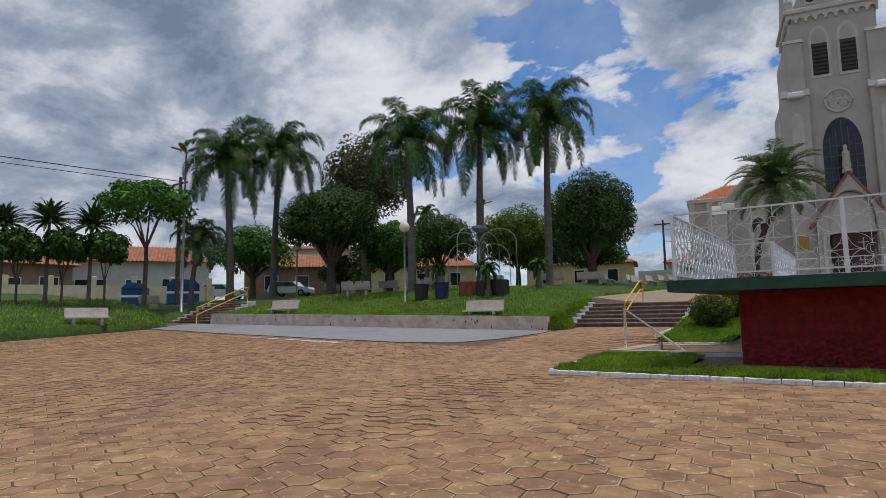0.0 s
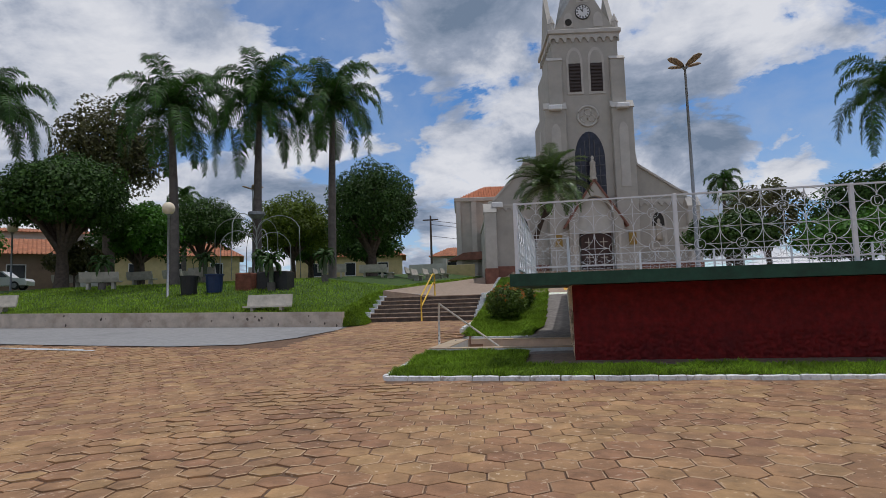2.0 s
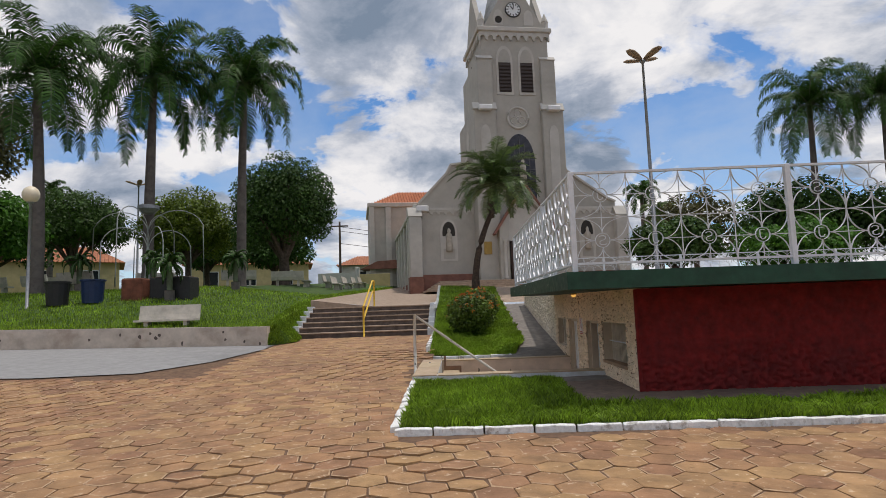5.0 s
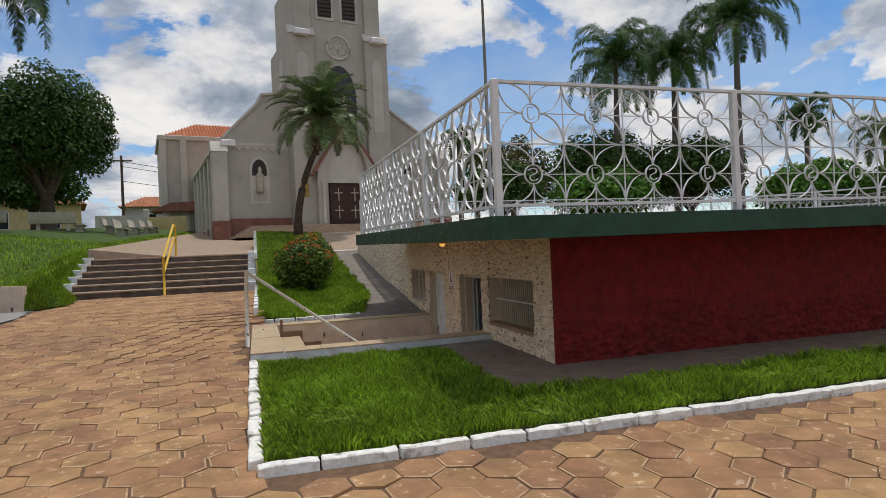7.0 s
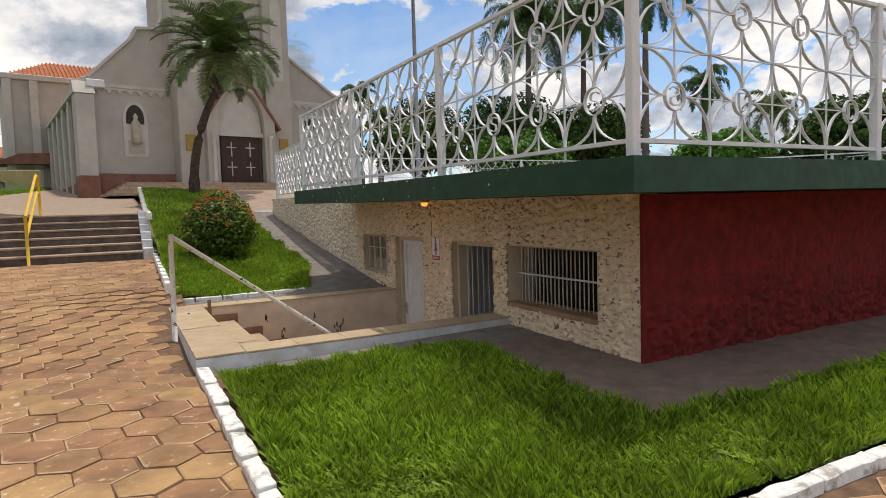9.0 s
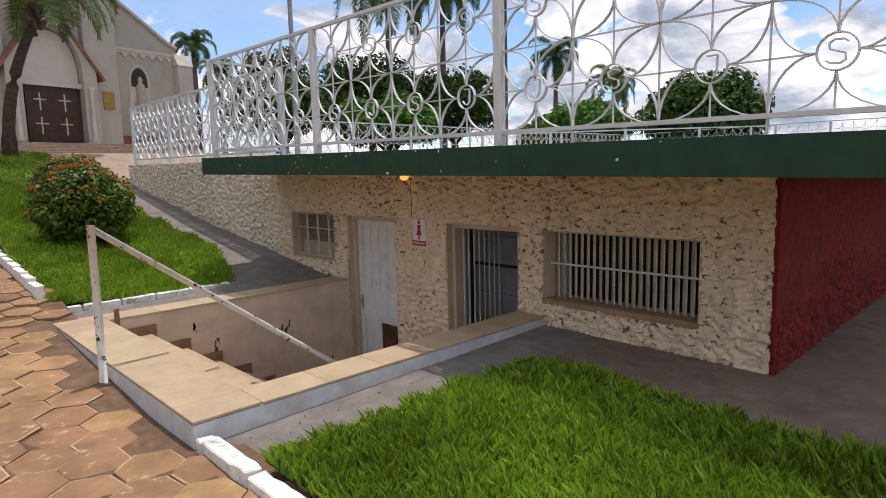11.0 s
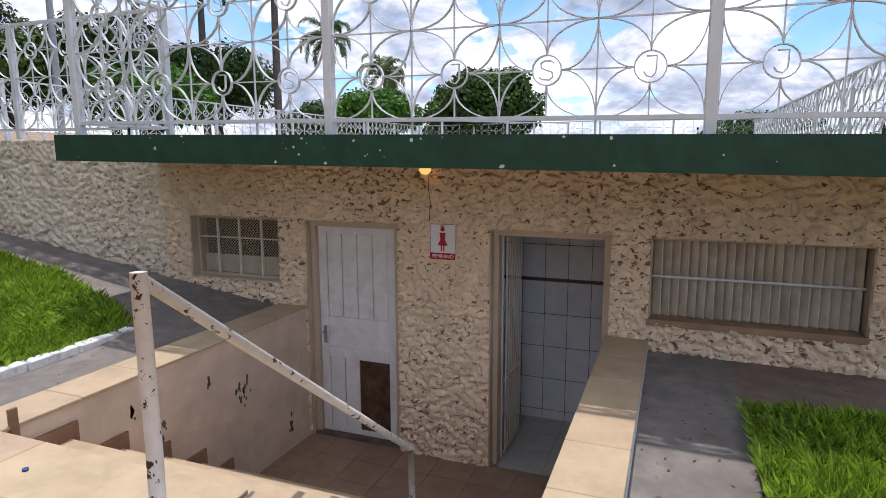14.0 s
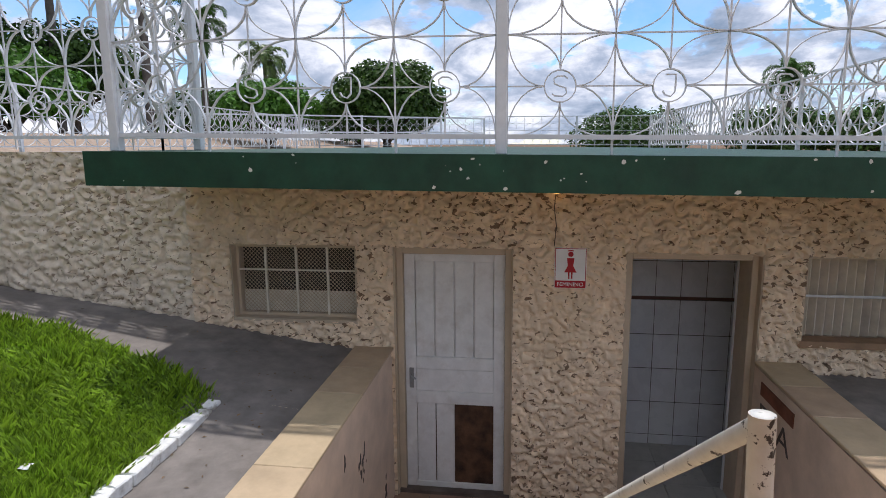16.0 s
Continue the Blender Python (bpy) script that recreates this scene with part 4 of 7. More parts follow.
def panelled_door():
    y0, y1, z0, z1 = 4.40, 5.43, FLOOR_Z, 1.15
    fr = frame_of("door_1", y0 + 0.012, y1 - 0.012, z0, z1 - 0.01, (0.05, 0.19), 0.055, M_FRAME, "closed white panelled wooden door with a missing board, in a beige frame")
    reveal(y0, y1, z0, z1, fr)
    a, b, zb, zt = y0 + 0.07, y1 - 0.07, z0 + 0.03, z1 - 0.07
    X = 0.10
    leaf = Geo()
    st = 0.095
    leaf.box((X, a, zb), (X + 0.035, a + st, zt), 0.003)
    leaf.box((X, b - st, zb), (X + 0.035, b, zt), 0.003)
    for z_0, z_1 in ((zt - 0.07, zt), (0.02, 0.137), (-0.307, -0.187), (zb, zb + 0.05)):
        leaf.box((X, a + st, min(z_0, z_1)), (X + 0.035, b - st, max(z_0, z_1)), 0.003)
    leaf.box((X + 0.031, a + st + 0.36, -0.30), (X + 0.038, b - st, zt - 0.05))
    leaf.box((X + 0.031, a + st, -0.20), (X + 0.038, a + st + 0.36, zt - 0.05))
    lf = part("leaf", leaf, M_DOORW, fr, "white painted stiles and rails")
    n, w = 4, (b - a - 2 * st) / 4
    for k in range(n):
        part("board", Geo().box((X + 0.012, a + st + w * k + 0.006, 0.137), (X + 0.03, a + st + w * (k + 1) - 0.006, zt - 0.07), 0.004), M_DOORW, fr)
    part("board", Geo().box((X + 0.008, a + st, -0.187), (X + 0.03, b - st, 0.02), 0.004), M_DOORW, fr)
    # lower boards; the ones nearest the other doorway are gone, bare wood behind
    lw = (b - a - 2 * st) / 4
    for k in range(2, 4):
        part("board", Geo().box((X + 0.012, a + st + lw * k + 0.004, zb + 0.05), (X + 0.028, a + st + lw * (k + 1) - 0.004, -0.307), 0.004), M_DOORW, fr)
    part("bare_board", Geo().box((X + 0.022, a + 0.06, zb + 0.04), (X + 0.034, a + st + lw * 2, -0.307)), M_WOODD, fr, "bare stained board showing through the gap")
    h = Geo().box((X - 0.012, b - 0.075, -0.16), (X, b - 0.035, 0.03), 0.004)
    h.tube([(X - 0.012, b - 0.055, -0.03), (X - 0.05, b - 0.055, -0.03), (X - 0.05, b - 0.10, -0.06)], 0.009, 6)
    part("door_handle", h, M_STEEL, fr, "worn metal handle and plate")
    part("threshold", Geo().box((0.02, y0, z0 - 0.02), (0.2, y1, z0 + 0.03)), M_STEP, fr, "dark threshold")


panelled_door()


def toilet_entrance():
    y0, y1, z0, z1 = 2.42, 3.48, FLOOR_Z, 1.13
    fr = frame_of("door_2", y0 + 0.012, y1 - 0.012, z0, z1 - 0.01, (0.06, 0.19), 0.05, M_FRAME, "open doorway to the tiled washroom, with a beige frame")
    reveal(y0, y1, z0, z1, fr)
    jm = Geo()
    jm.box((0.222, 2.428, z0), (0.42, 2.46, z1), 0.004)
    jm.box((0.222, 2.46, z1 - 0.03), (0.42, 3.47, z1), 0.004)
    part("deep_jamb", jm, M_FRAME, fr, "beige painted deep door jamb")
    part("white_jamb", Geo().box((0.42, 2.43, z0), (0.445, 2.475, z1 - 0.02), 0.004), M_RAIL, fr, "white jamb strip")
    gate = Geo()
    for k in range(7):
        x = 0.26 + 0.09 * k
        gate.tube([(x, 3.39, z0 + 0.06), (x, 3.39, z1 - 0.08)], 0.009, 6)
    for z in (z0 + 0.06, z0 + 0.8, z1 - 0.08):
        gate.box((0.22, 3.38, z - 0.014), (0.82, 3.40, z + 0.014))
    part("gate", gate, M_BAR, fr, "beige barred gate folded back inside")
    part("white_jamb", Geo().box((0.192, 3.405, z0), (0.215, 3.44, z1 - 0.02)), M_RAIL, fr, "white jamb strip")


toilet_entrance()


def washroom():
    """The tiled room behind the open doorway."""
    back, y_a, y_b = 1.25, 2.12, 4.3
    g = Geo()
    g.box((back + 0.006, y_a, FLOOR_Z), (back + 0.15, y_b, 1.55))
    w = structure("wall_tiled", g, M_GROUT, "white glazed tile wall with a brown border inside the washroom")
    rows = [(FLOOR_Z + 0.004, -1.055)] + [(-1.047 + 0.37 * j, -0.685 + 0.37 * j) for j in range(4)] + [(0.466, 0.83), (0.838, 1.2), (1.208, 1.54)]
    for z_0, z_1 in rows:
        for i in range(9):
            y = 1.977 + 0.25 * i
            part("tile", Geo().box((back, max(y, y_a), z_0), (back + 0.008, y + 0.243, z_1)), M_WTILE, w)
    part("border", Geo().box((back - 0.001, y_a, 0.435), (back + 0.008, y_b, 0.462)), M_BORDER, w, "thin dark brown border tiles")
    s = Geo()
    s.box((0.23, y_a - 0.12, FLOOR_Z), (back, y_a, 1.55))
    s.box((0.23, y_b, FLOOR_Z), (back, y_b + 0.12, 1.55))
    structure("wall_washroom_side", s, M_WTILE, "plain side walls of the washroom")
    c = Geo().box((0.22, y_a - 0.1, 1.5), (back + 0.2, y_b + 0.1, 1.6))
    structure("ceiling", c, M_WALLP, "plain washroom ceiling")
    f = structure("floor", Geo().box((0.0, y_a, FLOOR_Z - 0.2), (back + 0.1, y_b, FLOOR_Z - 0.008)), M_GROUT, "grey tiled washroom floor")
    for i in range(3):
        for j in range(5):
            part("tile", Geo().box((0.03 + 0.42 * i, y_a + 0.43 * j, FLOOR_Z - 0.01), (0.445 + 0.42 * i, y_a + 0.43 * j + 0.425, FLOOR_Z + 0.003)), M_GREYT, f)


washroom()


def slatted_window():
    y0, y1, z0, z1 = 0.55, 2.105, 0.41, 1.12
    w = frame_of("window_1", y0 + 0.012, y1 - 0.012, z0 + 0.012, z1 - 0.012, (0.20, 0.23), 0.03, M_FRAME, "long window closed by upright beige slats in a deep reveal", True)
    reveal(y0, y1, z0, z1, w)
    n = 22
    for k in range(n):
        y = y0 + 0.06 + (y1 - y0 - 0.12) * k / (n - 1)
        part("slat", Geo().box((0.111, y - 0.005, z0 + 0.03), (0.202, y + 0.005, z1 - 0.03), 0.003, 0.80), M_SLAT, w)
    part("bar", Geo().tube([(0.105, y0 + 0.01, z0 + 0.37), (0.105, y1 - 0.01, z0 + 0.37)], 0.011, 8), M_RAIL, w, "white cross bar")
    part("sill", Geo().box((-0.034, y0 - 0.01, z0 - 0.026), (0.12, y1 + 0.01, z0 + 0.03), 0.004), M_SILL, w, "brown painted sill")
    # dark sheet painted in place of the room's own shade
    part("backing", Geo().box((0.30, y0 - 0.1, z0 - 0.1), (0.32, y1 + 0.1, z1 + 0.1)), M_DARK, w, "dark sheet painted for the shade behind the slats")


slatted_window()


def mesh_window():
    y0, y1, z0, z1 = 5.76, 6.92, 0.475, 1.16
    w = frame_of("window_2", y0 + 0.012, y1 - 0.012, z0 + 0.012, z1 - 0.012, (0.07, 0.12), 0.028, M_FRAME, "small steel window with beige bars over perforated mesh", True)
    reveal(y0, y1, z0, z1, w)
    for k in (1, 2, 3):
        y = y0 + (y1 - y0) * k / 4
        part("glazing_bar", Geo().box((0.07, y - 0.009, z0 + 0.03), (0.095, y + 0.009, z1 - 0.03)), M_BAR, w)
    for q in (0.64,):
        part("glazing_bar", Geo().box((0.072, y0 + 0.03, z0 + q * (z1 - z0) - 0.007), (0.09, y1 - 0.03, z0 + q * (z1 - z0) + 0.007)), M_BAR, w)
    m = Geo()
    a, b, c, d = y0 + 0.035, y1 - 0.035, z0 + 0.035, z1 - 0.035
    pitch = 0.036
    for sgn in (1, -1):
        k0 = -int((d - c) / pitch) - 1
        for k in range(k0, int((b - a) / pitch) + 2):
            ya = a + k * pitch if sgn > 0 else b - k * pitch
            t0, t1 = 0.0, d - c
            if sgn > 0:
                t0, t1 = max(t0, a - ya), min(t1, b - ya)
            else:
                t0, t1 = max(t0, ya - b), min(t1, ya - a)
            if t1 - t0 > 0.01:
                m.strip([(0.105 + 0.004 * sgn, ya + sgn * t0, c + t0), (0.105 + 0.004 * sgn, ya + sgn * t1, c + t1)], 0.0032, 0.004, (1, 0, 0))
    part("mesh", m, M_FRAME, w, "perforated metal mesh")["kind"] = "stuff"
    part("pane", Geo().box((0.15, a, c), (0.154, b, c + 0.20)), M_BAR, w, "whitish lower pane")
    # dark sheet painted for the shade behind the mesh
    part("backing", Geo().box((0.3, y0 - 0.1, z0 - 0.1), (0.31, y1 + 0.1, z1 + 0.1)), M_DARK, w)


mesh_window()


def toilet_sign():
    s = thing("sign", "white and red toilet sign on the rough-cast wall", "sign", "", (-0.03, 3.93, 1.0))
    part("plate", Geo().box((-0.004, -0.13, -0.17), (0.03, 0.13, 0.17), 0.002), M_WHITE, s)
    b = Geo()
    b.box((-0.006, -0.126, -0.166), (-0.004, 0.126, -0.105))
    for y_ in (-0.126, 0.121):
        b.box((-0.006, y_, -0.105), (-0.004, y_ + 0.005, 0.166))
    b.box((-0.006, -0.126, 0.161), (-0.004, 0.126, 0.166))
    part("red_band", b, M_SIGNRED, s, "red band and border")
    f = Geo()
    f.slab(arc_pts(0, 0.117, 0.022, 0, 330, 11), "x", -0.0065, -0.004)
    f.slab([(-0.026, 0.142), (0.026, 0.142), (0.02, 0.152), (-0.02, 0.152)], "x", -0.0065, -0.004)
    f.slab([(-0.03, 0.085), (0.03, 0.085), (0.022, 0.02), (0.05, -0.035), (-0.05, -0.035), (-0.022, 0.02)], "x", -0.0065, -0.004)
    for y_ in (-0.018, 0.006):
        f.box((-0.0065, y_, -0.09), (-0.004, y_ + 0.012, -0.03))
    part("symbol", f, M_SIGNRED, s, "plain red pictogram")
    text_mesh("FEMININO", 0.047, M_WHITE, s, Matrix.Translation((-0.0068, 0, -0.137)) @ Euler((radians(90), 0, radians(-90))).to_matrix().to_4x4())
    return s


toilet_sign()
lamp = thing("wall_lamp", "lit amber glass lamp under the slab edge above the sign", "lamp", "", (-0.13, 4.06, 1.685))
M_GLOW = mat("lit_amber_glass", (0.8, 0.45, 0.1), 0.3)
bs = M_GLOW.node_tree.nodes["Principled BSDF"]
bs.inputs["Emission Color"].default_value, bs.inputs["Emission Strength"].default_value = (1.0, 0.55, 0.14, 1), 0.8
part("base", Geo().lathe([(0.05, -0.01), (0.07, 0.0), (0.07, 0.02)], (0, 0, 0.0), 14), M_GOLD, lamp)
part("glass", Geo().lathe([(0.010, -0.066), (0.036, -0.057), (0.055, -0.03), (0.053, 0.0)], (0, 0, 0), 14), M_GLOW, lamp, "glowing amber glass bowl", True)
cab = thing("cable", "thin rusty cable running down the wall from the lamp", "cable", "", (-0.03, 4.06, 1.65))
part("wire", Geo().tube([(0, 0, 0), (0.002, 0.012, -0.15), (0, -0.008, -0.3), (0.002, 0.006, -0.47)], 0.004, 5), M_STEP, cab)

# handrail in the middle of the steps
hr = thing("handrail", "white pipe handrail with chipped paint beside the steps", "handrail", "", (-3.60, 3.72, 0.19))
part("post", Geo().tube([(0.0, 0.0, -0.1), (0.008, 0.0, 0.5), (0.02, 0.02, 1.185)], 0.031, 12), M_HANDR, hr, "", True)
part("bar", Geo().tube([(0.015, 0.02, 1.165), (1.3, 0.07, 0.21), (2.62, 0.12, -0.77)], 0.026, 12), M_HANDR, hr, "", True)
part("post", Geo().tube([(2.60, 0.12, -0.755), (2.62, 0.12, -1.36)], 0.028, 10), M_HANDR, hr, "", True)

# ---- church ----
CH = pose(2.35, 33.9, 2.75, 0, 0, 9.5)


def church():
    top = tagged(new("church"), "pale grey plastered church with a tall clock tower and spire", "church")
    top.matrix_world = CH
    Z = 2.75                                        # heights below are above the yard

    def P(name, geo, material, label="", parent=None, smooth=False):
        return part(name, geo, material, parent or top, label, smooth)
    # nave
    gable = [(-7.5, 0), (7.5, 0), (7.5, 6.5), (6.9, 6.75), (3.75, 8.9), (3.55, 10.2), (-3.55, 10.2), (-3.8, 9.45), (-5.0, 9.3), (-5.3, 8.7), (-7.5, 6.4)]
    P("front_wall", Geo().slab(gable, "y", 0.9, 1.4), M_CHURCH, "grey plaster gabled front")
    cop = Geo()
    edge = gable[2:6]
    for (x0, z0), (x1, z1) in list(zip(edge, edge[1:])) + [((-3.55, 10.2), (-3.8, 9.45)), ((-3.8, 9.45), (-5.0, 9.3)), ((-5.0, 9.3), (-5.3, 8.7)), ((-5.3, 8.7), (-7.5, 6.4))]:
        cop.strip([(x0, 1.1, z0 + 0.06), (x1, 1.1, z1 + 0.06)], 0.75, 0.14, (0, 1, 0))
    P("coping", cop, M_CHTRIM, "lighter coping along the gable")["kind"] = "stuff"
    band = Geo()
    for s in (-1, 1):
        a, b = (-7.55, -3.4) if s < 0 else (3.4, 7.55)
        band.box((a, 0.78, 6.0), (b, 0.9, 6.18))
        n = 8
        for k in range(n):
            x0 = a + (b - a) * k / n
            w = (b - a) / n
            band.slab([(x0, 6.0), (x0, 5.7)] + [(x0 + w / 2 - w * 0.38 * math.cos(math.pi * t / 6), 5.68 + 0.22 * math.sin(math.pi * t / 6)) for t in range(7)] + [(x0 + w, 5.7), (x0 + w, 6.0)], "y", 0.82, 0.9)
    P("corbel_band", band, M_CHTRIM, "row of small blind arches under the cornice")["kind"] = "stuff"
    P("side_wall", Geo().box((-7.5, 1.4, 0), (-7.1, 21.6, 6.4)), M_CHURCH, "grey plaster side wall")
    P("side_wall", Geo().box((7.1, 1.4, 0), (7.5, 21.6, 6.4)), M_CHURCH)
    for k in range(7):
        y = 1.3 + 3.2 * k
        P("pilaster", Geo().box((-7.72, y, 0), (-7.5, y + 0.7, 6.3), 0.03), M_CHTRIM)
        if k < 6:
            # uncut wall: the opening's shade is a dark plate
            P("vent", Geo().box((-7.54, y + 1.5, 0.1), (-7.5, y + 2.4, 0.95)), M_LOUVRE, "dark plate painted for the shade of a plinth opening")
    P("side_cornice", Geo().box((-7.8, 1.0, 6.25), (-7.4, 21.6, 6.5), 0.03), M_CHTRIM)
    roof = Geo()
    roof.add([(-7.4, 1.4, 6.3), (0, 1.4, 9.6), (7.4, 1.4, 6.3), (-7.4, 24, 6.3), (0, 24, 9.6), (7.4, 24, 6.3)], [(0, 1, 4, 3), (1, 2, 5, 4)])
    P("nave_roof", roof, M_ROOFT, "orange tile roof")
    # plinth and transept
    P("plinth", Geo().box((-7.62, 0.72, 0), (-3.3, 0.9, 1.35), 0.03), M_CHBASE, "reddish brown painted plinth")
    P("plinth", Geo().box((3.3, 0.72, 0), (7.62, 0.9, 1.35), 0.03), M_CHBASE)
    P("plinth", Geo().box((-7.66, 0.9, 0), (-7.5, 21.6, 1.1)), M_CHBASE)
    P("transept", Geo().box((-10.4, 21.6, 0.2), (10.4, 30, 10.3)), M_CHURCH, "taller grey transept")
    P("transept_cornice", Geo().box((-10.6, 21.4, 10.0), (10.6, 30.2, 10.45), 0.05), M_CHTRIM)
    for x in (-10.45, -8.7):
        P("pilaster", Geo().box((x, 21.42, 0.2), (x + 0.55, 21.6, 10.0)), M_CHTRIM)
    hip = Geo().add([(-10.2, 21.8, 10.4), (10.2, 21.8, 10.4), (10.2, 29.8, 10.4), (-10.2, 29.8, 10.4), (-7, 25.8, 12.4), (7, 25.8, 12.4)], [(0, 1, 5, 4), (1, 2, 5), (2, 3, 4, 5), (3, 0, 4)])
    rf = P("transept_roof", hip, M_ROOFT, "orange clay tile hip roof")
    rolls = Geo()
    for k in range(34):
        x = -10.1 + 0.3 * k
        zt = 10.4 + 2.0 * min(1, (x + 10.2) / 3.2)
        yt = 21.8 + 4.0 * min(1, (x + 10.2) / 3.2)
        rolls.tube([(x, 21.75, 10.45), (x, yt, zt + 0.05)], 0.07, 5)
    rl = P("tile_row", rolls, M_ROOFT, "", rf)
    rl["kind"] = "stuff"
    # niches with figures
    for x in (-5.3, 5.15):
        nz = P("niche", Geo().slab(pointed(x - 0.62, x + 0.62, 2.3, 4.3, 5.35), "y", 0.86, 0.92), M_CHTRIM, "raised pointed frame of a wall niche")
        # no hollow is cut: a dark plate paints the niche's shade
        P("recess", Geo().slab(pointed(x - 0.46, x + 0.46, 4.1, 4.4, 5.15), "y", 0.845, 0.93), M_DARK, "dark plate painted for the shade in the niche head", nz)
        P("panel", Geo().box((x - 0.42, 0.85, 2.45), (x + 0.42, 0.93, 3.2)), M_CHURCH, "", nz)
        P("figure", Geo().lathe([(0.22, 0), (0.26, 0.15), (0.22, 0.9), (0.24, 1.15), (0.1, 1.33), (0.14, 1.5), (0.03, 1.68)], (x, 0.78, 3.0), 10), M_STATUE, "plain stone figure", nz, True)
    # tower
    P("tower_core", Geo().box((-2.55, 0.0, 0), (2.55, 5.1, 19.2)), M_CHURCH, "grey plaster tower shaft")
    for s in (-1, 1):
        x0, x1 = (1.75, 3.35) if s > 0 else (-3.35, -1.75)
        P("buttress", Geo().box((x0, -0.45, 0), (x1, 5.5, 13.2), 0.04), M_CHURCH, "stepped corner buttress")
        wx = 1.85 if s > 0 else -2.95
        P("buttress", Geo().box((wx, -0.28, 13.2), (wx + 1.1, 5.35, 17.1), 0.04), M_CHURCH)
        P("weathering", Geo().slab([(-0.55, 13.15), (-0.2, 13.15), (-0.2, 13.75)], "x", x0 - 0.08, x1 + 0.08), M_CHTRIM, "sloped buttress cap")
        P("weathering", Geo().slab([(-0.36, 17.05), (0, 17.05), (0, 17.4)], "x", wx - 0.05, wx + 1.15), M_CHTRIM)
        P("blind_arch", Geo().slab(pointed(x0 + 0.45, x1 - 0.45, 7.0, 11.2, 12.0), "y", -0.49, -0.45), M_CHTRIM, "shallow blind pointed panel")
        P("floodlight", Geo().box((x0 + 0.3, -0.95, 13.0), (x0 + 1.25, -0.5, 13.35), 0.04), M_WHITE, "white floodlight box")
        P("blind_arch", Geo().slab(pointed(1.6, 2.6, 8.0, 11.4, 12.2), "x", s * 3.35 - 0.04, s * 3.35 + 0.04), M_CHTRIM)
        # side belfry windows
        P("louvre_window", Geo().slab(pointed(1.2, 2.1, 14.6, 17.0, 17.9), "x", s * 2.56 - 0.03, s * 2.56 + 0.03), M_LOUVRE, "brown louvred belfry opening")
        P("louvre_window", Geo().slab(pointed(3.0, 3.9, 14.6, 17.0, 17.9), "x", s * 2.56 - 0.03, s * 2.56 + 0.03), M_LOUVRE)
    for x in (-0.83, 0.83):
        P("arch_trim", Geo().slab(pointed(x - 0.62, x + 0.62, 14.4, 17.0, 18.15), "y", -0.06, 0.0), M_CHTRIM, "light pointed belfry surround")
        P("blind_head", Geo().slab(pointed(x - 0.45, x + 0.45, 16.85, 17.0, 17.9), "y", -0.075, 0.0), M_CHURCH)
        bel = P("louvre_window", Geo().box((x - 0.46, -0.085, 14.6), (x + 0.46, 0.0, 16.85)), M_LOUVRE, "brown louvred belfry opening")
        for k in range(8):
            P("slat", Geo().slab([(-0.15, 14.68 + 0.27 * k), (-0.09, 14.72 + 0.27 * k), (-0.09, 14.86 + 0.27 * k), (-0.15, 14.74 + 0.27 * k)], "x", x - 0.44, x + 0.44), M_LOUVRE, "", bel)
    # rose
    ring = Geo()
    ring.tube([(0.78 * math.cos(t), -0.04, 12.65 + 0.78 * math.sin(t)) for t in span(0, 2 * math.pi, 28)], 0.09, 6)
    for k in range(3):
        a = math.pi / 2 + k * 2.094
        ring.tube([(0.34 * math.cos(a) + 0.26 * math.cos(t), -0.03, 12.65 + 0.34 * math.sin(a) + 0.26 * math.sin(t)) for t in span(0, 2 * math.pi, 14)], 0.05, 5)
    ro = P("rose", Geo().slab(arc_pts(0, 12.65, 0.78, 0, 345, 23), "y", -0.03, 0.0), M_CHURCH, "round plaster trefoil relief")
    P("tracery", ring, M_CHTRIM, "", ro, True)
    # west window
    ww = P("great_window", Geo().slab(pointed(-1.15, 1.15, 6.4, 9.2, 11.45), "y", -0.03, 0.0), M_GLASSD, "tall dark pointed stained-glass window")
    lead = Geo()
    for x in (-0.72, -0.36, 0, 0.36, 0.72):
        zt = 11.3 - abs(x) * 1.6
        lead.box((x - 0.03, -0.075, 6.4), (x + 0.03, -0.03, zt))
    for z in (7.2, 8.0, 8.8, 9.5):
        lead.box((-1.13, -0.06, z - 0.03), (1.13, -0.03, z + 0.03))
    P("mullion", lead, M_LEAD, "grey stone mullions and bars", ww)
    # corbel course and clock gables
    cor = Geo()
    n = 9
    for k in range(n):
        x0, w = -2.7 + 5.4 * k / n, 5.4 / n
        cor.slab([(x0, 19.3), (x0, 18.55)] + [(x0 + w / 2 - w * 0.36 * math.cos(math.pi * t / 6), 18.6 + 0.32 * math.sin(math.pi * t / 6)) for t in range(7)] + [(x0 + w, 18.55), (x0 + w, 19.3)], "y", -0.16, 0.0)
        for s in (-1, 1):
            y0 = 5.1 * k / n
            v = 5.1 / n
            cor.slab([(y0, 19.3), (y0, 18.55)] + [(y0 + v / 2 - v * 0.36 * math.cos(math.pi * t / 6), 18.6 + 0.32 * math.sin(math.pi * t / 6)) for t in range(7)] + [(y0 + v, 18.55), (y0 + v, 19.3)], "x", s * 2.55 - 0.16, s * 2.55 + 0.16)
    P("corbel_band", cor, M_CHTRIM, "blind arches under the tower cornice")["kind"] = "stuff"
    P("cornice", Geo().box((-2.85, -0.3, 19.2), (2.85, 5.4, 19.55), 0.05), M_CHTRIM, "projecting tower cornice")
    gab = [(-2.35, 19.5), (2.35, 19.5), (0.0, 23.6)]
    P("clock_gable", Geo().slab(gab, "y", -0.1, 0.25), M_CHURCH, "triangular gable with the clock")
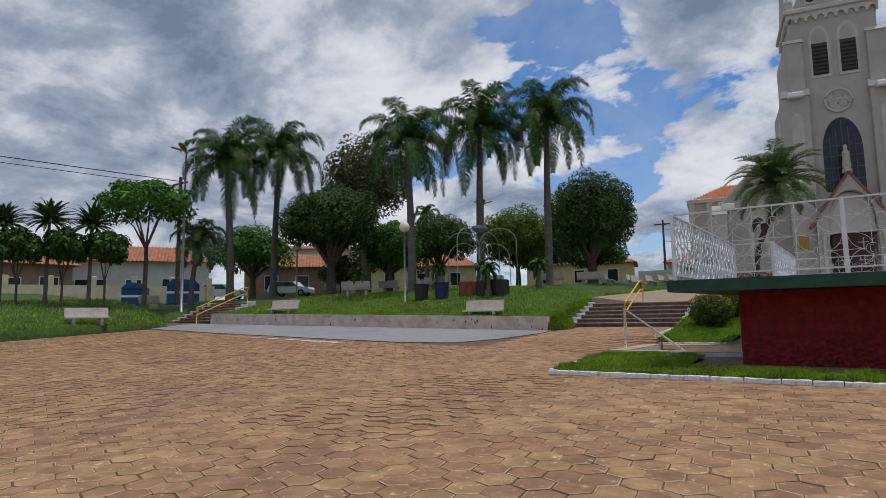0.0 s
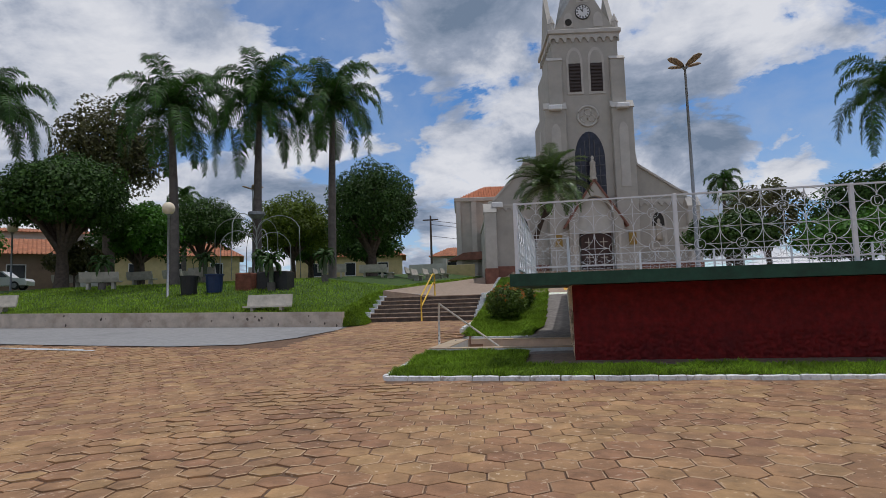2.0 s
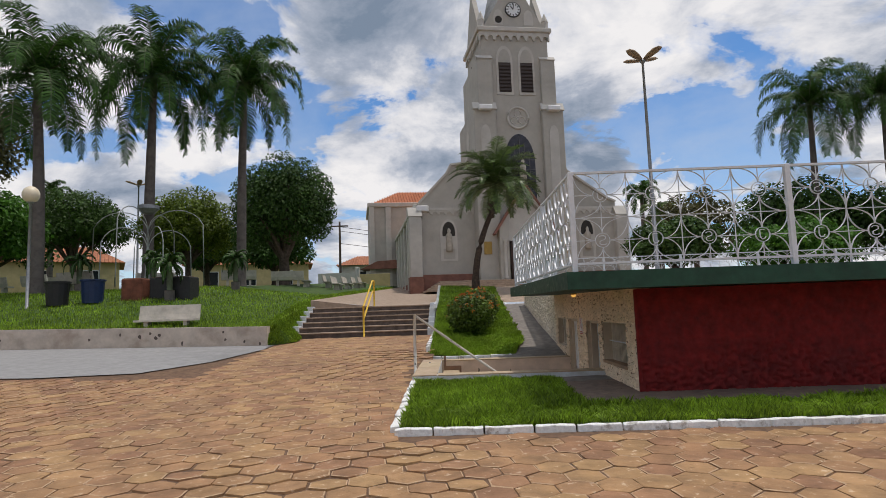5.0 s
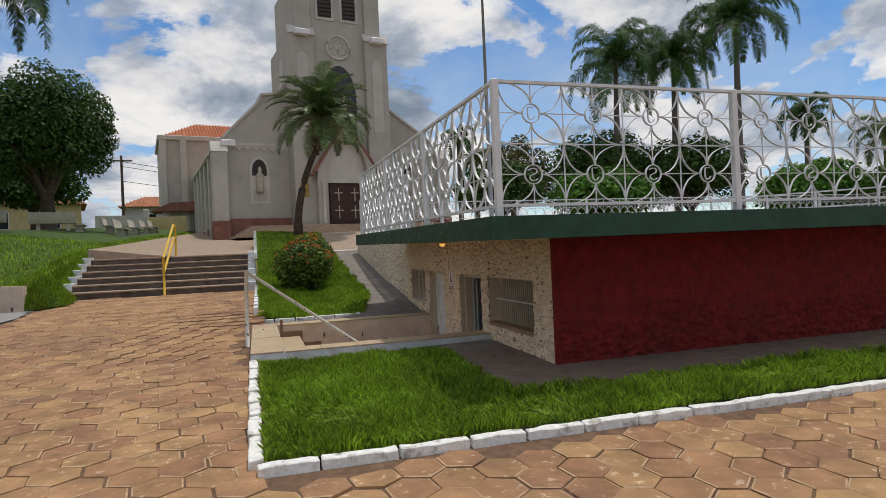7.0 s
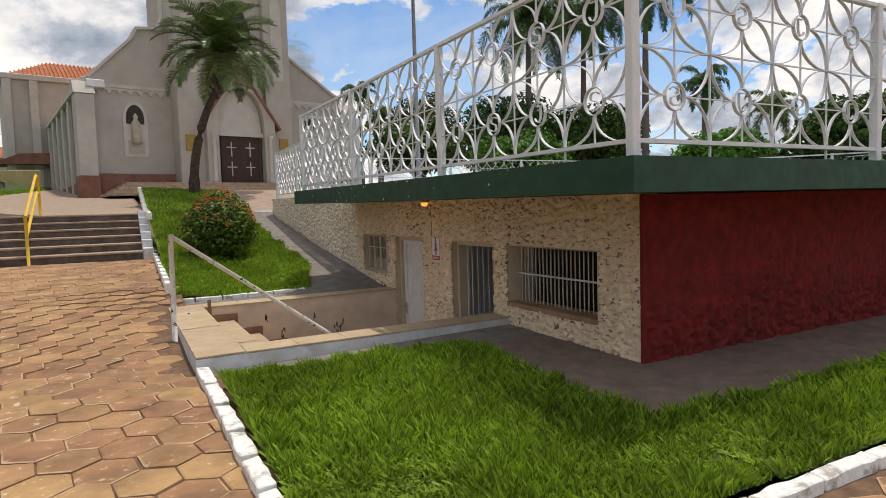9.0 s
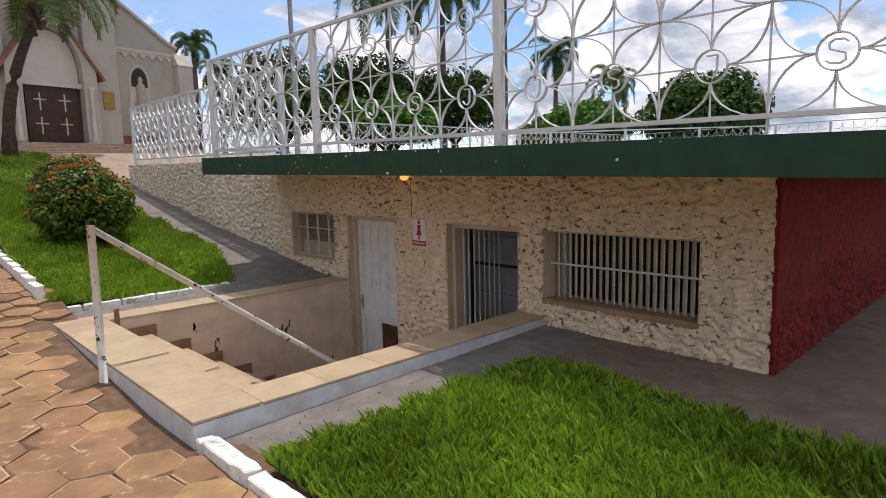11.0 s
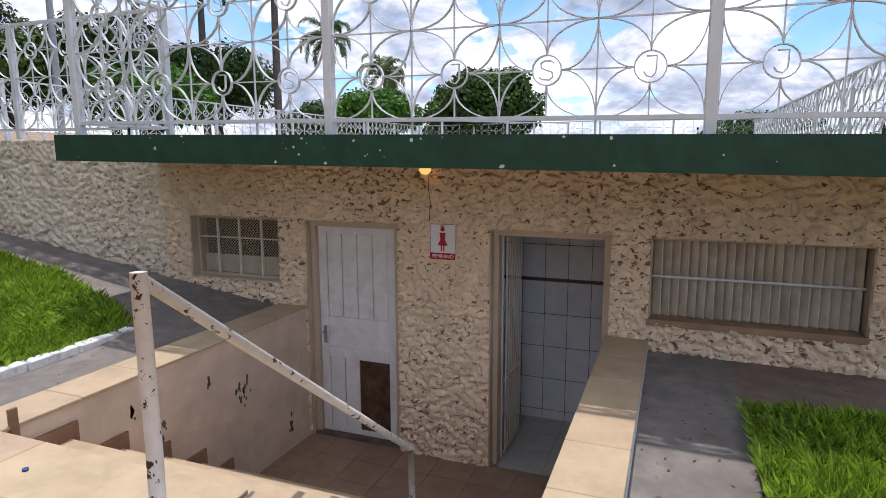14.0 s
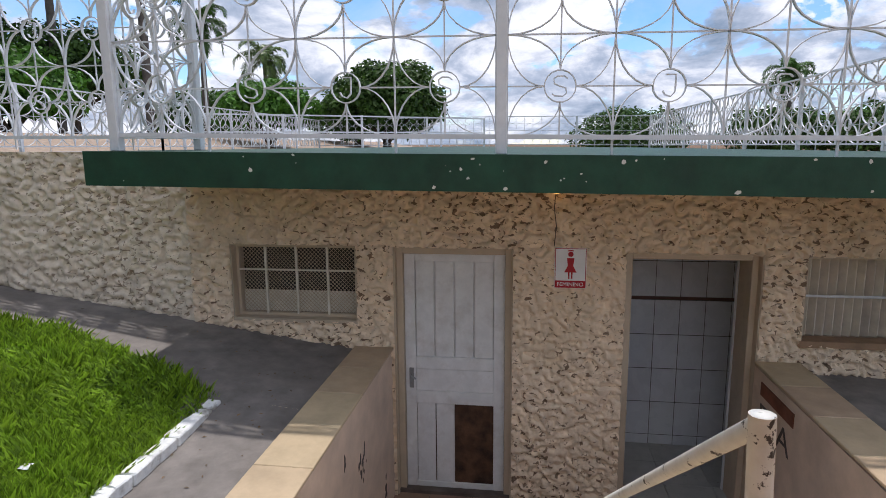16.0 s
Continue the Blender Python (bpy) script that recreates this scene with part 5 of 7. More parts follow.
    P("clock_gable", Geo().slab(gab, "y", 4.85, 5.2), M_CHURCH)
    for s in (-1, 1):
        P("clock_gable", Geo().slab([(0.2, 19.5), (4.9, 19.5), (2.55, 23.6)], "x", s * 2.45 - 0.17, s * 2.45 + 0.17), M_CHURCH)
        P("pinnacle", Geo().lathe([(0.26, 0), (0.26, 0.6), (0.3, 0.64), (0.03, 1.3)], (s * 2.45, 0.05, 19.5), 4), M_CHTRIM, "small corner pinnacle")
        P("blind_head", Geo().slab(pointed(s * 1.15 - 0.36, s * 1.15 + 0.36, 19.75, 20.3, 20.95), "y", -0.13, -0.09), M_CHTRIM)
    for x, z in ((-1.15, 20.15), (0, 22.15)):
        # flat dark disc painted as the opening's shade
        P("oculus", Geo().slab(arc_pts(x, z, 0.27, 0, 340, 17), "y", -0.16, -0.09), M_DARK, "dark disc painted for the shade of a round opening")
    P("blind_head", Geo().slab(pointed(-0.45, 0.45, 21.75, 22.2, 22.95), "y", -0.12, -0.09), M_CHTRIM)
    ck = P("clock", Geo().slab(arc_pts(0, 20.95, 0.6, 0, 350, 35), "y", -0.16, -0.09), M_BLACK, "black and white clock face")
    P("dial", Geo().slab(arc_pts(0, 20.95, 0.53, 0, 350, 35), "y", -0.175, -0.16), M_WHITE, "white dial", ck)
    marks = Geo()
    for k in range(12):
        a = k * math.pi / 6
        marks.strip([(0.36 * math.cos(a), -0.18, 20.95 + 0.36 * math.sin(a)), (0.5 * math.cos(a), -0.18, 20.95 + 0.5 * math.sin(a))], 0.01, 0.09, (0, 1, 0))
    marks.strip([(0, -0.185, 20.95), (0.05, -0.185, 21.38)], 0.01, 0.06, (0, 1, 0))
    marks.strip([(0, -0.185, 20.95), (-0.18, -0.185, 21.2)], 0.01, 0.08, (0, 1, 0))
    P("clock_marks", marks, M_BLACK, "black hour marks and pointers", ck)
    P("spire", Geo().lathe([(2.35, 0), (1.75, 1.4), (0.04, 9.3)], (0, 2.55, 19.5), 8), M_ZINC, "weathered grey spire")
    # porch
    pz = 0.75
    pg = [(-2.0, pz), (-2.0, 4.4), (0, 7.4), (2.0, 4.4), (2.0, pz), (1.35, pz)] + pointed(-1.35, 1.35, pz, 4.2, 6.3)[2:] + [(-1.35, pz)]
    P("porch", Geo().slab(pg, "y", -1.0, -0.45), M_CHURCH, "gabled porch with a pointed arch")
    slope = Geo()
    for s in (-1, 1):
        slope.strip([(s * 2.35, -0.75, 3.95), (0, -0.75, 7.5)], 0.7, 0.13, (0, 1, 0))
    P("porch_coping", slope, M_CHBASE, "brown tiled porch gable edge")
    P("tympanum", Geo().slab(pointed(-1.3, 1.3, 3.6, 4.2, 6.2), "y", -0.55, -0.45), M_CHTRIM, "pale relief over the door")
    P("lintel", Geo().box((-1.35, -0.75, 3.5), (1.35, -0.46, 3.75)), M_CHTRIM)
    dr = P("door", Geo().box((-1.15, -0.6, pz), (1.15, -0.5, 3.5)), M_CHDOOR, "dark wooden double door with pale crosses")
    for s in (-0.55, 0.55):
        for z in (1.6, 2.75):
            P("cross", Geo().box((s - 0.03, -0.63, z - 0.42), (s + 0.03, -0.6, z + 0.42)).box((s - 0.28, -0.625, z + 0.08), (s + 0.28, -0.6, z + 0.14)), M_STATUE, "", dr)
    for s in (-1, 1):
        P("column", Geo().lathe([(0.17, 0), (0.17, 0.2), (0.11, 0.3), (0.11, 2.6), (0.18, 2.8)], (s * 1.65, -1.05, pz), 10), M_CHTRIM, "small porch column", None, True)
        P("plaque", Geo().box((s * 2.75 - 0.28, -0.52, 2.6), (s * 2.75 + 0.28, -0.45, 3.5)), M_GOLD, "gilt plaque")
    P("statue", Geo().lathe([(0.3, 0), (0.3, 0.25), (0.2, 0.3), (0.26, 0.5), (0.2, 1.15), (0.23, 1.4), (0.09, 1.6), (0.13, 1.78), (0.02, 1.95)], (0, -0.75, 7.45), 10), M_STATUE, "plain stone figure on the porch", None, True)
    for k in range(5):
        P("step", Geo().box((-6.4 - 0.25 * (4 - k), -1.3 - 0.36 * (5 - k), 0.15 * k), (6.4 + 0.25 * (4 - k), -0.44 if k else 0.7, 0.15 * (k + 1)), 0.01), M_NOSE, "worn stone step")
    for s in (-1, 1):
        P("corner_pier", Geo().box((s * 7.75 - 0.45, 0.35, 0), (s * 7.75 + 0.45, 1.5, 5.5), 0.04), M_CHTRIM, "projecting corner pier with a sloped head")
        P("pier_head", Geo().slab([(0.3, 5.5), (1.55, 5.5), (1.55, 6.35), (0.75, 6.2)], "x", s * 7.75 - 0.5, s * 7.75 + 0.5), M_CHTRIM)
        P("pier_base", Geo().box((s * 7.75 - 0.5, 0.28, 0), (s * 7.75 + 0.5, 1.55, 1.2), 0.03), M_CHBASE, "reddish brown painted pier base")
    P("floodlight", Geo().box((-7.6, 0.5, 5.9), (-6.75, 0.85, 6.3), 0.03), M_WHITE)
    return top


church()
# gate and wall beside the church
gt = thing("gate_wall", "low beige wall and tan gate closing the lane beside the church", "wall", "", (-10.2, 50.0, 3.75))
part("wall", Geo().box((-6.0, 0, -0.3), (-2.2, 0.3, 1.9)), M_HOUSE, gt)
part("gate", Geo().box((-2.1, 0.1, -0.1), (1.1, 0.2, 1.7), 0.02), M_HOUSEY, gt, "tan sheet gate")
part("post", Geo().box((-2.3, -0.1, -0.3), (-1.9, 0.4, 2.4), 0.03), M_HOUSE, gt)
part("roof", Geo().slab([(-2.3, 2.4), (2.2, 2.4), (2.2, 3.3), (-0.5, 3.2)], "y", 3, 6), M_CHBASE, gt, "dark red lean-to roof")

# ---- raised park: wall, steps, benches, lamps ----
def low_wall():
    g = Geo()
    n = 20
    for k in range(n):
        x0, x1 = -27.4 + 19.0 * k / n, -27.4 + 19.0 * (k + 1) / n
        y0, y1 = wall_y(x0), wall_y(x1)
        z0, z1 = g_low(x0, y0), g_low(x1, y1)
        g.add([(x0, y0, z0 - 0.3), (x1, y1, z1 - 0.3), (x1, y1 + 0.25, z1 - 0.3), (x0, y0 + 0.25, z0 - 0.3), (x0, y0, z0 + 0.58), (x1, y1, z1 + 0.58), (x1, y1 + 0.25, z1 + 0.58), (x0, y0 + 0.25, z0 + 0.58)],
              [(0, 1, 5, 4), (2, 3, 7, 6), (4, 5, 6, 7), (1, 2, 6, 5), (3, 0, 4, 7)])
    w = structure("low_wall", g, mat("stained_wall_plaster", (0.56, 0.47, 0.39), 0.9, var=0.15, scale=3, stain=0.6, stain_scale=1.3, stain_col=(0.25, 0.17, 0.12)), "low stained plaster wall between court and park lawn")
    r = random.Random(8)
    st = Geo()
    for k in range(26):
        x = r.uniform(-27, -8.6)
        z = g_low(x, wall_y(x)) + r.uniform(0.05, 0.5)
        q = r.uniform(0.015, 0.07)
        y = wall_y(x)
        pts = [(x + q * 1.1 * math.cos(a) * r.uniform(0.3, 1), z + q * 1.5 * math.sin(a) * r.uniform(0.3, 1)) for a in (0, 1, 2, 3, 4, 5)]
        st.add([(px, y + 0.12 * (px - x) - 0.004, pz) for px, pz in pts], [(0, 1, 2, 3, 4, 5)])
    part("stain", st, M_STEP, w, "dark flaked patches")["kind"] = "stuff"


low_wall()
# court
g = Geo()
outer = [(-28.6, 3.6), (-22, 3.2), (-14.5, 3.2), (-11.5, 3.3), (-9.6, 3.9), (-8.7, 5.6), (-8.2, 8.0), (-8.4, 9.5)]
row = [(x, y, g_low(x, y) + 0.012) for x, y in outer]
back = [(x, wall_y(x) - 0.0, g_low(x, wall_y(x)) + 0.012) for x, _ in outer]
m_ = len(row)
mid = [tuple((a_ + b_) / 2 for a_, b_ in zip(p, q)) for p, q in zip(row, back)]
g.add(row + mid + back, [(i, i + 1, m_ + i + 1, m_ + i) for i in range(m_ - 1)] + [(m_ + i, m_ + i + 1, 2 * m_ + i + 1, 2 * m_ + i) for i in range(m_ - 1)])
structure("court", g, M_COURT, "smooth light grey concrete court in front of the low wall")
line = Geo()
for x0, x1, y in ((-18.6, -13.7, 2.35), (-15.5, -13.2, 2.2)):
    line.grid(lambda u, v: (u, v, g_low(u, v) + 0.014), span(x0, x1, 6), [y, y + 0.12])
structure("painted_line", line, M_LIME, "faded white painted line on the paving")


def park_steps(name, x0, x1, y0, n, rise, going, z0, label, cheek=True):
    t = thing(name, label, "stairs", "", ((x0 + x1) / 2, y0, z0))
    hw = (x1 - x0) / 2
    for k in range(n):
        # risers take a much darker colour than the treads
        part("riser", Geo().box((-hw, going * k + 0.03, -0.4), (hw, going * (k + 1) + 0.06, rise * (k + 1) - 0.045)), M_STEP, t, "dark cement riser")
        part("tread", Geo().box((-hw, going * k, rise * (k + 1) - 0.045), (hw, going * (k + 1) + 0.05, rise * (k + 1)), 0.01), M_NOSE, t, "worn cement tread")
    if cheek:
        for s in (-1, 1):
            for k in range(n):
                part("side_block", Geo().box((s * hw - 0.02 if s > 0 else -hw - 0.2, going * k - 0.05, -0.4), (s * hw + 0.2 if s > 0 else -hw + 0.02, going * (k + 1) + 0.04, rise * (k + 1) + 0.06), 0.012), M_LIME, t, "whitewashed stepped side block")
    return t


park_steps("steps_church", -8.1, -3.65, 11.0, 6, 0.172, 0.5, 0.69, "broad dark cement steps up to the church walk")
park_steps("steps_park", -31.2, -27.6, 6.9, 7, 0.17, 0.4, 1.05, "cement steps up to the park beside the low wall")


def pipe_rail(name, pts, r, material, label, at):
    t = thing(name, label, "handrail", "", at)
    part("top_pipe", Geo().tube(pts[0], r, 8), material, t, "", True)
    part("lower_pipe", Geo().tube(pts[1], r, 8), material, t, "", True)
    for p in pts[2]:
        part("post", Geo().tube(p, r, 8), material, t, "", True)


pipe_rail("step_rail", [[(0, 0, 0.95), (0, 2.3, 1.95), (0, 2.75, 1.95)], [(0, 0, 0.55), (0, 2.3, 1.55), (0, 2.7, 1.55)], [[(0, 0, -0.1), (0, 0, 0.98)], [(0, 2.7, 0.5), (0, 2.72, 1.96)]]], 0.032, M_YELLOW, "yellow pipe handrail on the church steps", (-5.78, 10.95, 0.72))
pipe_rail("step_rail", [[(0, 0, 0.9), (0.3, 2.9, 2.1), (0.32, 3.3, 2.1)], [(0, 0, 0.5), (0.3, 2.9, 1.7), (0.32, 3.2, 1.7)], [[(0, 0, -0.1), (0, 0, 0.92)], [(0.32, 3.2, 0.9), (0.32, 3.2, 2.1)]]], 0.032, M_YELLOW, "faded yellow pipe handrail on the park steps", (-28.9, 6.85, 1.05))


def bench(at, turn, w=1.5):
    b = thing("bench", "pale cement park bench with a curved back", "bench", "park benches", at, turn)
    prof = [(0.0, 0.40), (0.42, 0.40), (0.47, 0.55), (0.54, 0.84), (0.60, 0.84), (0.54, 0.52), (0.47, 0.34), (0.0, 0.34)]
    part("seat", Geo().slab(prof, "x", -w / 2, w / 2), M_BENCH, b, "seat and back cast in one curve")
    for s in (-1, 1):
        part("leg", Geo().slab([(0.06, 0), (0.40, 0), (0.36, 0.34), (0.10, 0.34)], "x", s * w * 0.32 - 0.06, s * w * 0.32 + 0.06), M_BENCH, b)
    return b


def up_at(x, y):
    return (x, y, g_up(x, y))


first_bench = bench((-11.5, wall_y(-11.5) + 0.30, 1.08), 7, 1.8)
for x, y, turn in ((-22.6, 13.5, 200), (-19.0, 17.0, 170), (-17.2, 19.6, 20), (-22.5, 19.5, 160), (-26, 21, 180), (-30, 19.5, 185), (-14.5, 23.5, 200), (-12.2, 25.0, 190), (-11.4, 27.0, 100), (-10.6, 29.5, 95), (-9.6, 27.5, 90), (-9.6, 31, 90), (-9.6, 34.5, 90), (-9.7, 38, 90), (-35.0, 8.0, 190), (-24.5, 24, 180), (-20, 26, 180)):
    copy_thing(first_bench, pose(*up_at(x, y), 0, 0, turn))
copy_thing(first_bench, pose(-22.9, wall_y(-22.9) + 0.30, g_low(-22.9, 7.5) + 0.46, 0, 0, 7))
copy_thing(first_bench, pose(-27.4, 0.25, 1.06, 0, 0, 74))


def globe_lamp(at, h=2.9, lab="opal globe lamp on a slim grey post"):
    t = thing("globe_lamp", lab, "lamp", "park globe lamps", at)
    part("post", Geo().tube([(0, 0, -0.2), (0, 0, h)], [0.055, 0.045], 8), M_STEEL, t, "", True)
    part("collar", Geo().lathe([(0.06, 0), (0.12, 0.06), (0.1, 0.1)], (0, 0, h), 12), M_STEEL, t)
    part("globe", Geo().lathe([(0.08, 0.0), (0.2, 0.07), (0.27, 0.2), (0.275, 0.32), (0.22, 0.46), (0.1, 0.55), (0.02, 0.57)], (0, 0, h + 0.05), 16), M_GLOBE, t, "opal white globe", True)


globe_lamp((-17.2, 11.0, g_up(-17.2, 11.0) - 0.05), 3.65)
globe_lamp(up_at(-30.2, 15.5), 3.2)


def street_lamp(at, h, label):
    t = thing("street_lamp", label, "street lamp", "", at)
    part("pole", Geo().tube([(0, 0, -0.3), (0, 0, h * 0.5), (0, 0, h)], [0.10, 0.075, 0.05], 10), M_STEEL, t, "tapered galvanised pole", True)
    part("hub", Geo().lathe([(0.07, 0), (0.14, 0.1), (0.07, 0.22)], (0, 0, h - 0.05), 10), M_STEEL, t)
    for k in range(4):
        a = radians(35 + 90 * k)
        d = Vector((math.cos(a), math.sin(a), 0))
        s = Vector((-d.y, d.x, 0))
        g = Geo()
        rows = []
        for q, wd, th, up in ((0.1, 0.08, 0.05, 0.10), (0.35, 0.17, 0.09, 0.16), (0.7, 0.20, 0.10, 0.26), (0.95, 0.12, 0.05, 0.33)):
            c = d * q + Vector((0, 0, h + up))
            rows.append([c - s * wd, c + s * wd, c + s * wd * 0.8 + Vector((0, 0, th)), c - s * wd * 0.8 + Vector((0, 0, th))])
        for r_ in rows:
            g.v += [tuple(v) for v in r_]
        for i in range(3):
            g.f += [(4 * i + k_, 4 * i + (k_ + 1) % 4, 4 * i + 4 + (k_ + 1) % 4, 4 * i + 4 + k_) for k_ in range(4)]
        g.f += [(3, 2, 1, 0), (12, 13, 14, 15)]
        part("lamp_head", g, M_LAMPH, t, "brownish lamp head tilted upward", True)


street_lamp((5.97, 16.7, 1.9), 10.2, "tall street lamp with four upturned heads beside the terrace")
street_lamp((-31.9, 7.8, 2.0), 9.7, "tall double street lamp beside the park steps")
street_lamp((-28.0, 38.2, 4.0), 8.4, "distant street lamp between the palms")
# utility pole and cables
up = thing("utility_pole", "dark concrete utility pole with a crossarm", "pole", "", (-16.2, 61.6, 4.2))
part("pole", Geo().tube([(0, 0, 0), (0, 0, 8.4)], [0.17, 0.11], 8), M_BARK, up)
part("crossarm", Geo().box((-1.0, -0.06, 7.8), (1.0, 0.06, 7.95)), M_BARK, up)
up2 = thing("utility_pole", "dark utility pole behind the small tree", "pole", "", (-36.2, 10.2, 1.8))
part("pole", Geo().tube([(0, 0, 0), (0, 0, 9.4)], [0.16, 0.11], 8), M_BARK, up2)
part("crossarm", Geo().box((-0.8, -0.06, 8.9), (0.8, 0.06, 9.0)), M_BARK, up2)
cb = thing("cable", "sagging black overhead cables", "cable", "", (-36.2, 10.2, 10.9))
part("wire", Geo().tube([(0, 0, 0), (-8, -18, 0.9), (-18, -42, 3.2)], 0.03, 5), M_WIRE, cb)
part("wire", Geo().tube([(0, 0, -0.35), (-8, -18, 0.5), (-18, -42, 2.8)], 0.022, 5), M_WIRE, cb)
cb2 = thing("cable", "thin overhead cables beyond the lane", "cable", "", (-16.2, 61.6, 12.0))
for z in (0, -0.5, -2.0):
    part("wire", Geo().tube([(0, 0, z), (6, 4, z - 0.6), (14, 9, z - 0.4)], 0.03, 5), M_WIRE, cb2)


def fountain():
    t = thing("hoop_fountain", "fountain of grey-white arched metal hoops round a post", "fountain", "", up_at(-16.3, 17.2))
    for k in range(8):
        a = math.pi * 2 * k / 8
        rr_ = 1.75 if k % 2 else 2.3
        h = 3.5 if k % 2 == 0 else 2.7
        pts = [(rr_ * (1 - math.cos(q)) / 2 * math.cos(a) * 1.1, rr_ * (1 - math.cos(q)) / 2 * math.sin(a) * 1.1, (h - 1.0) + 1.0 * math.sin(q) if q < math.pi else 0) for q in span(0.0, math.pi, 10)]
        pts.append((pts[-1][0], pts[-1][1], 0.4))
        part("hoop", Geo().tube([(0.12 * math.cos(a), 0.12 * math.sin(a), 0.3)] + pts, 0.022, 6), M_HOOP, t, "", True)
    part("basin", Geo().lathe([(0.25, 3.4), (0.45, 3.6), (0.45, 3.75), (0.1, 3.8)], (0, 0, 0), 12), M_STEEL, t)


fountain()
for x, y, w, m, lab in ((-14.35, 12.7, 0.75, M_RUST, "rust red square planter box"), (-13.1, 13.0, 1.5, M_BLACK, "long black planter box")):
    t = thing("planter", lab + " on the lawn", "planter", "park planters", up_at(x, y))
    part("box", Geo().box((-w / 2, -0.4, -0.3), (w / 2, 0.4, 0.72), 0.03), m, t)
    part("soil", Geo().box((-w / 2 + 0.06, -0.34, 0.72), (w / 2 - 0.06, 0.34, 0.74)), M_EARTH, t)
for x, y, m, lab in ((-15.5, 11.9, M_BINBLUE, "dark blue plastic bin"), (-16.5, 11.5, M_BLACK, "black plastic bin")):
    t = thing("bin", lab + " beside the planters", "bin", "park bins", up_at(x, y))
    part("body", Geo().lathe([(0.33, 0), (0.38, 0.76), (0.42, 0.78)], (0, 0, 0), 14), m, t)
    part("rim", Geo().lathe([(0.42, 0.78), (0.42, 0.83), (0.36, 0.83)], (0, 0, 0), 14), m, t)


# houses across the street
def house(name, at, turn, w, d, h, roof_h, wall_m, label, windows, roof_m=None):
    t = thing(name, label, "house", "houses round the square", at, turn)
    part("wall", Geo().box((0, 0, -1), (w, d, h)), wall_m, t)
    rf = Geo().add([(-0.5, -0.6, h - 0.1), (w + 0.5, -0.6, h - 0.1), (w + 0.5, d + 0.6, h - 0.1), (-0.5, d + 0.6, h - 0.1), (w * 0.18, d / 2, h + roof_h), (w * 0.82, d / 2, h + roof_h)], [(0, 1, 5, 4), (1, 2, 5), (2, 3, 4, 5), (3, 0, 4), (3, 2, 1, 0)])
    ro = part("roof", rf, roof_m or M_ROOFF, t, "clay tile hip roof")
    rows = Geo()
    k = 0.0
    while k < w + 0.6:
        q = min(1, (k + 0.2) / (w * 0.18 + 0.5), (w + 0.8 - k) / (w * 0.18 + 0.5))
        rows.tube([(k - 0.4, -0.62, h - 0.08), (k - 0.4, -0.6 + (d / 2 + 0.6) * q, h - 0.08 + (roof_h + 0.1) * q)], 0.06, 4)
        k += 0.32
    part("tile_row", rows, roof_m or M_ROOFF, ro)["kind"] = "stuff"
    for x, z, ww, hh in windows:
        wn = part("window", Geo().box((x - 0.08, -0.05, z - 0.08), (x + ww + 0.08, 0.0, z + hh + 0.08)), M_WHITE, t, "white window surround")
        part("pane", Geo().box((x, -0.07, z), (x + ww, -0.04, z + hh)), M_WINDOW, wn)
    return t


house("house", (-57.5, 8.0, 2.6), 56, 16, 8, 4.2, 1.7, M_HOUSE, "white house with an orange tile roof", [(2, 0.9, 1.3, 1.6), (5, 0.2, 2.4, 2.2), (9, 0.9, 1.2, 1.5), (12, 0.9, 1.4, 1.6)])
house("house", (-52, 1.0, 2.3), 78, 9, 8, 3.6, 1.6, M_HOUSEB, "brown house with white-framed windows", [(1, 0.8, 1.5, 1.6), (4, 0.8, 1.5, 1.6), (6.8, 0.5, 1.2, 2.0)])
house("house", (-47.5, 24.5, 3.3), 45, 10, 8, 3.2, 1.6, M_HOUSEB, "low house with a faded tile roof behind trees", [(2, 0.8, 1.2, 1.4), (5, 0.8, 1.2, 1.4)])
house("house", (-57.0, 33.0, 4.0), 45, 14, 9, 5.8, 0.8, M_HOUSE, "tall white building with narrow windows", [(2, 1.5, 0.9, 3), (4.5, 1.5, 0.9, 3), (7, 1.5, 0.9, 3), (9.5, 1.5, 0.9, 3), (12, 1.5, 0.9, 3)])
house("house", (-46.5, 42.0, 4.0), 30, 13, 8, 3.4, 1.8, M_HOUSEY, "ochre house with a red tile roof", [(2, 1, 1.2, 1.5), (6, 1, 1.2, 1.5), (10, 1, 1.2, 1.5)])
house("house", (-32, 56, 4.2), 15, 13, 8, 3.4, 1.5, M_HOUSEY, "low ochre house behind the park trees", [(2, 1, 1.2, 1.5), (6, 1, 1.2, 1.5), (10, 1, 1.2, 1.5)])
house("house", (-17, 66, 4.4), 5, 10, 8, 3.4, 1.4, M_HOUSE, "far white house at the end of the lane", [(2, 1, 1.2, 1.5), (6, 1, 1.2, 1.5)])
fn = thing("garden_wall", "yellow plaster garden wall with piers along the street", "wall", "", (-46.5, 1.0, 2.75), 62)
part("wall", Geo().box((0, 0, -0.8), (16, 0.25, 1.1)), M_FENCE, fn)
for k in range(7):
    part("pier", Geo().box((2.6 * k - 0.2, -0.1, -0.8), (2.6 * k + 0.2, 0.35, 1.75), 0.03), M_FENCE, fn)
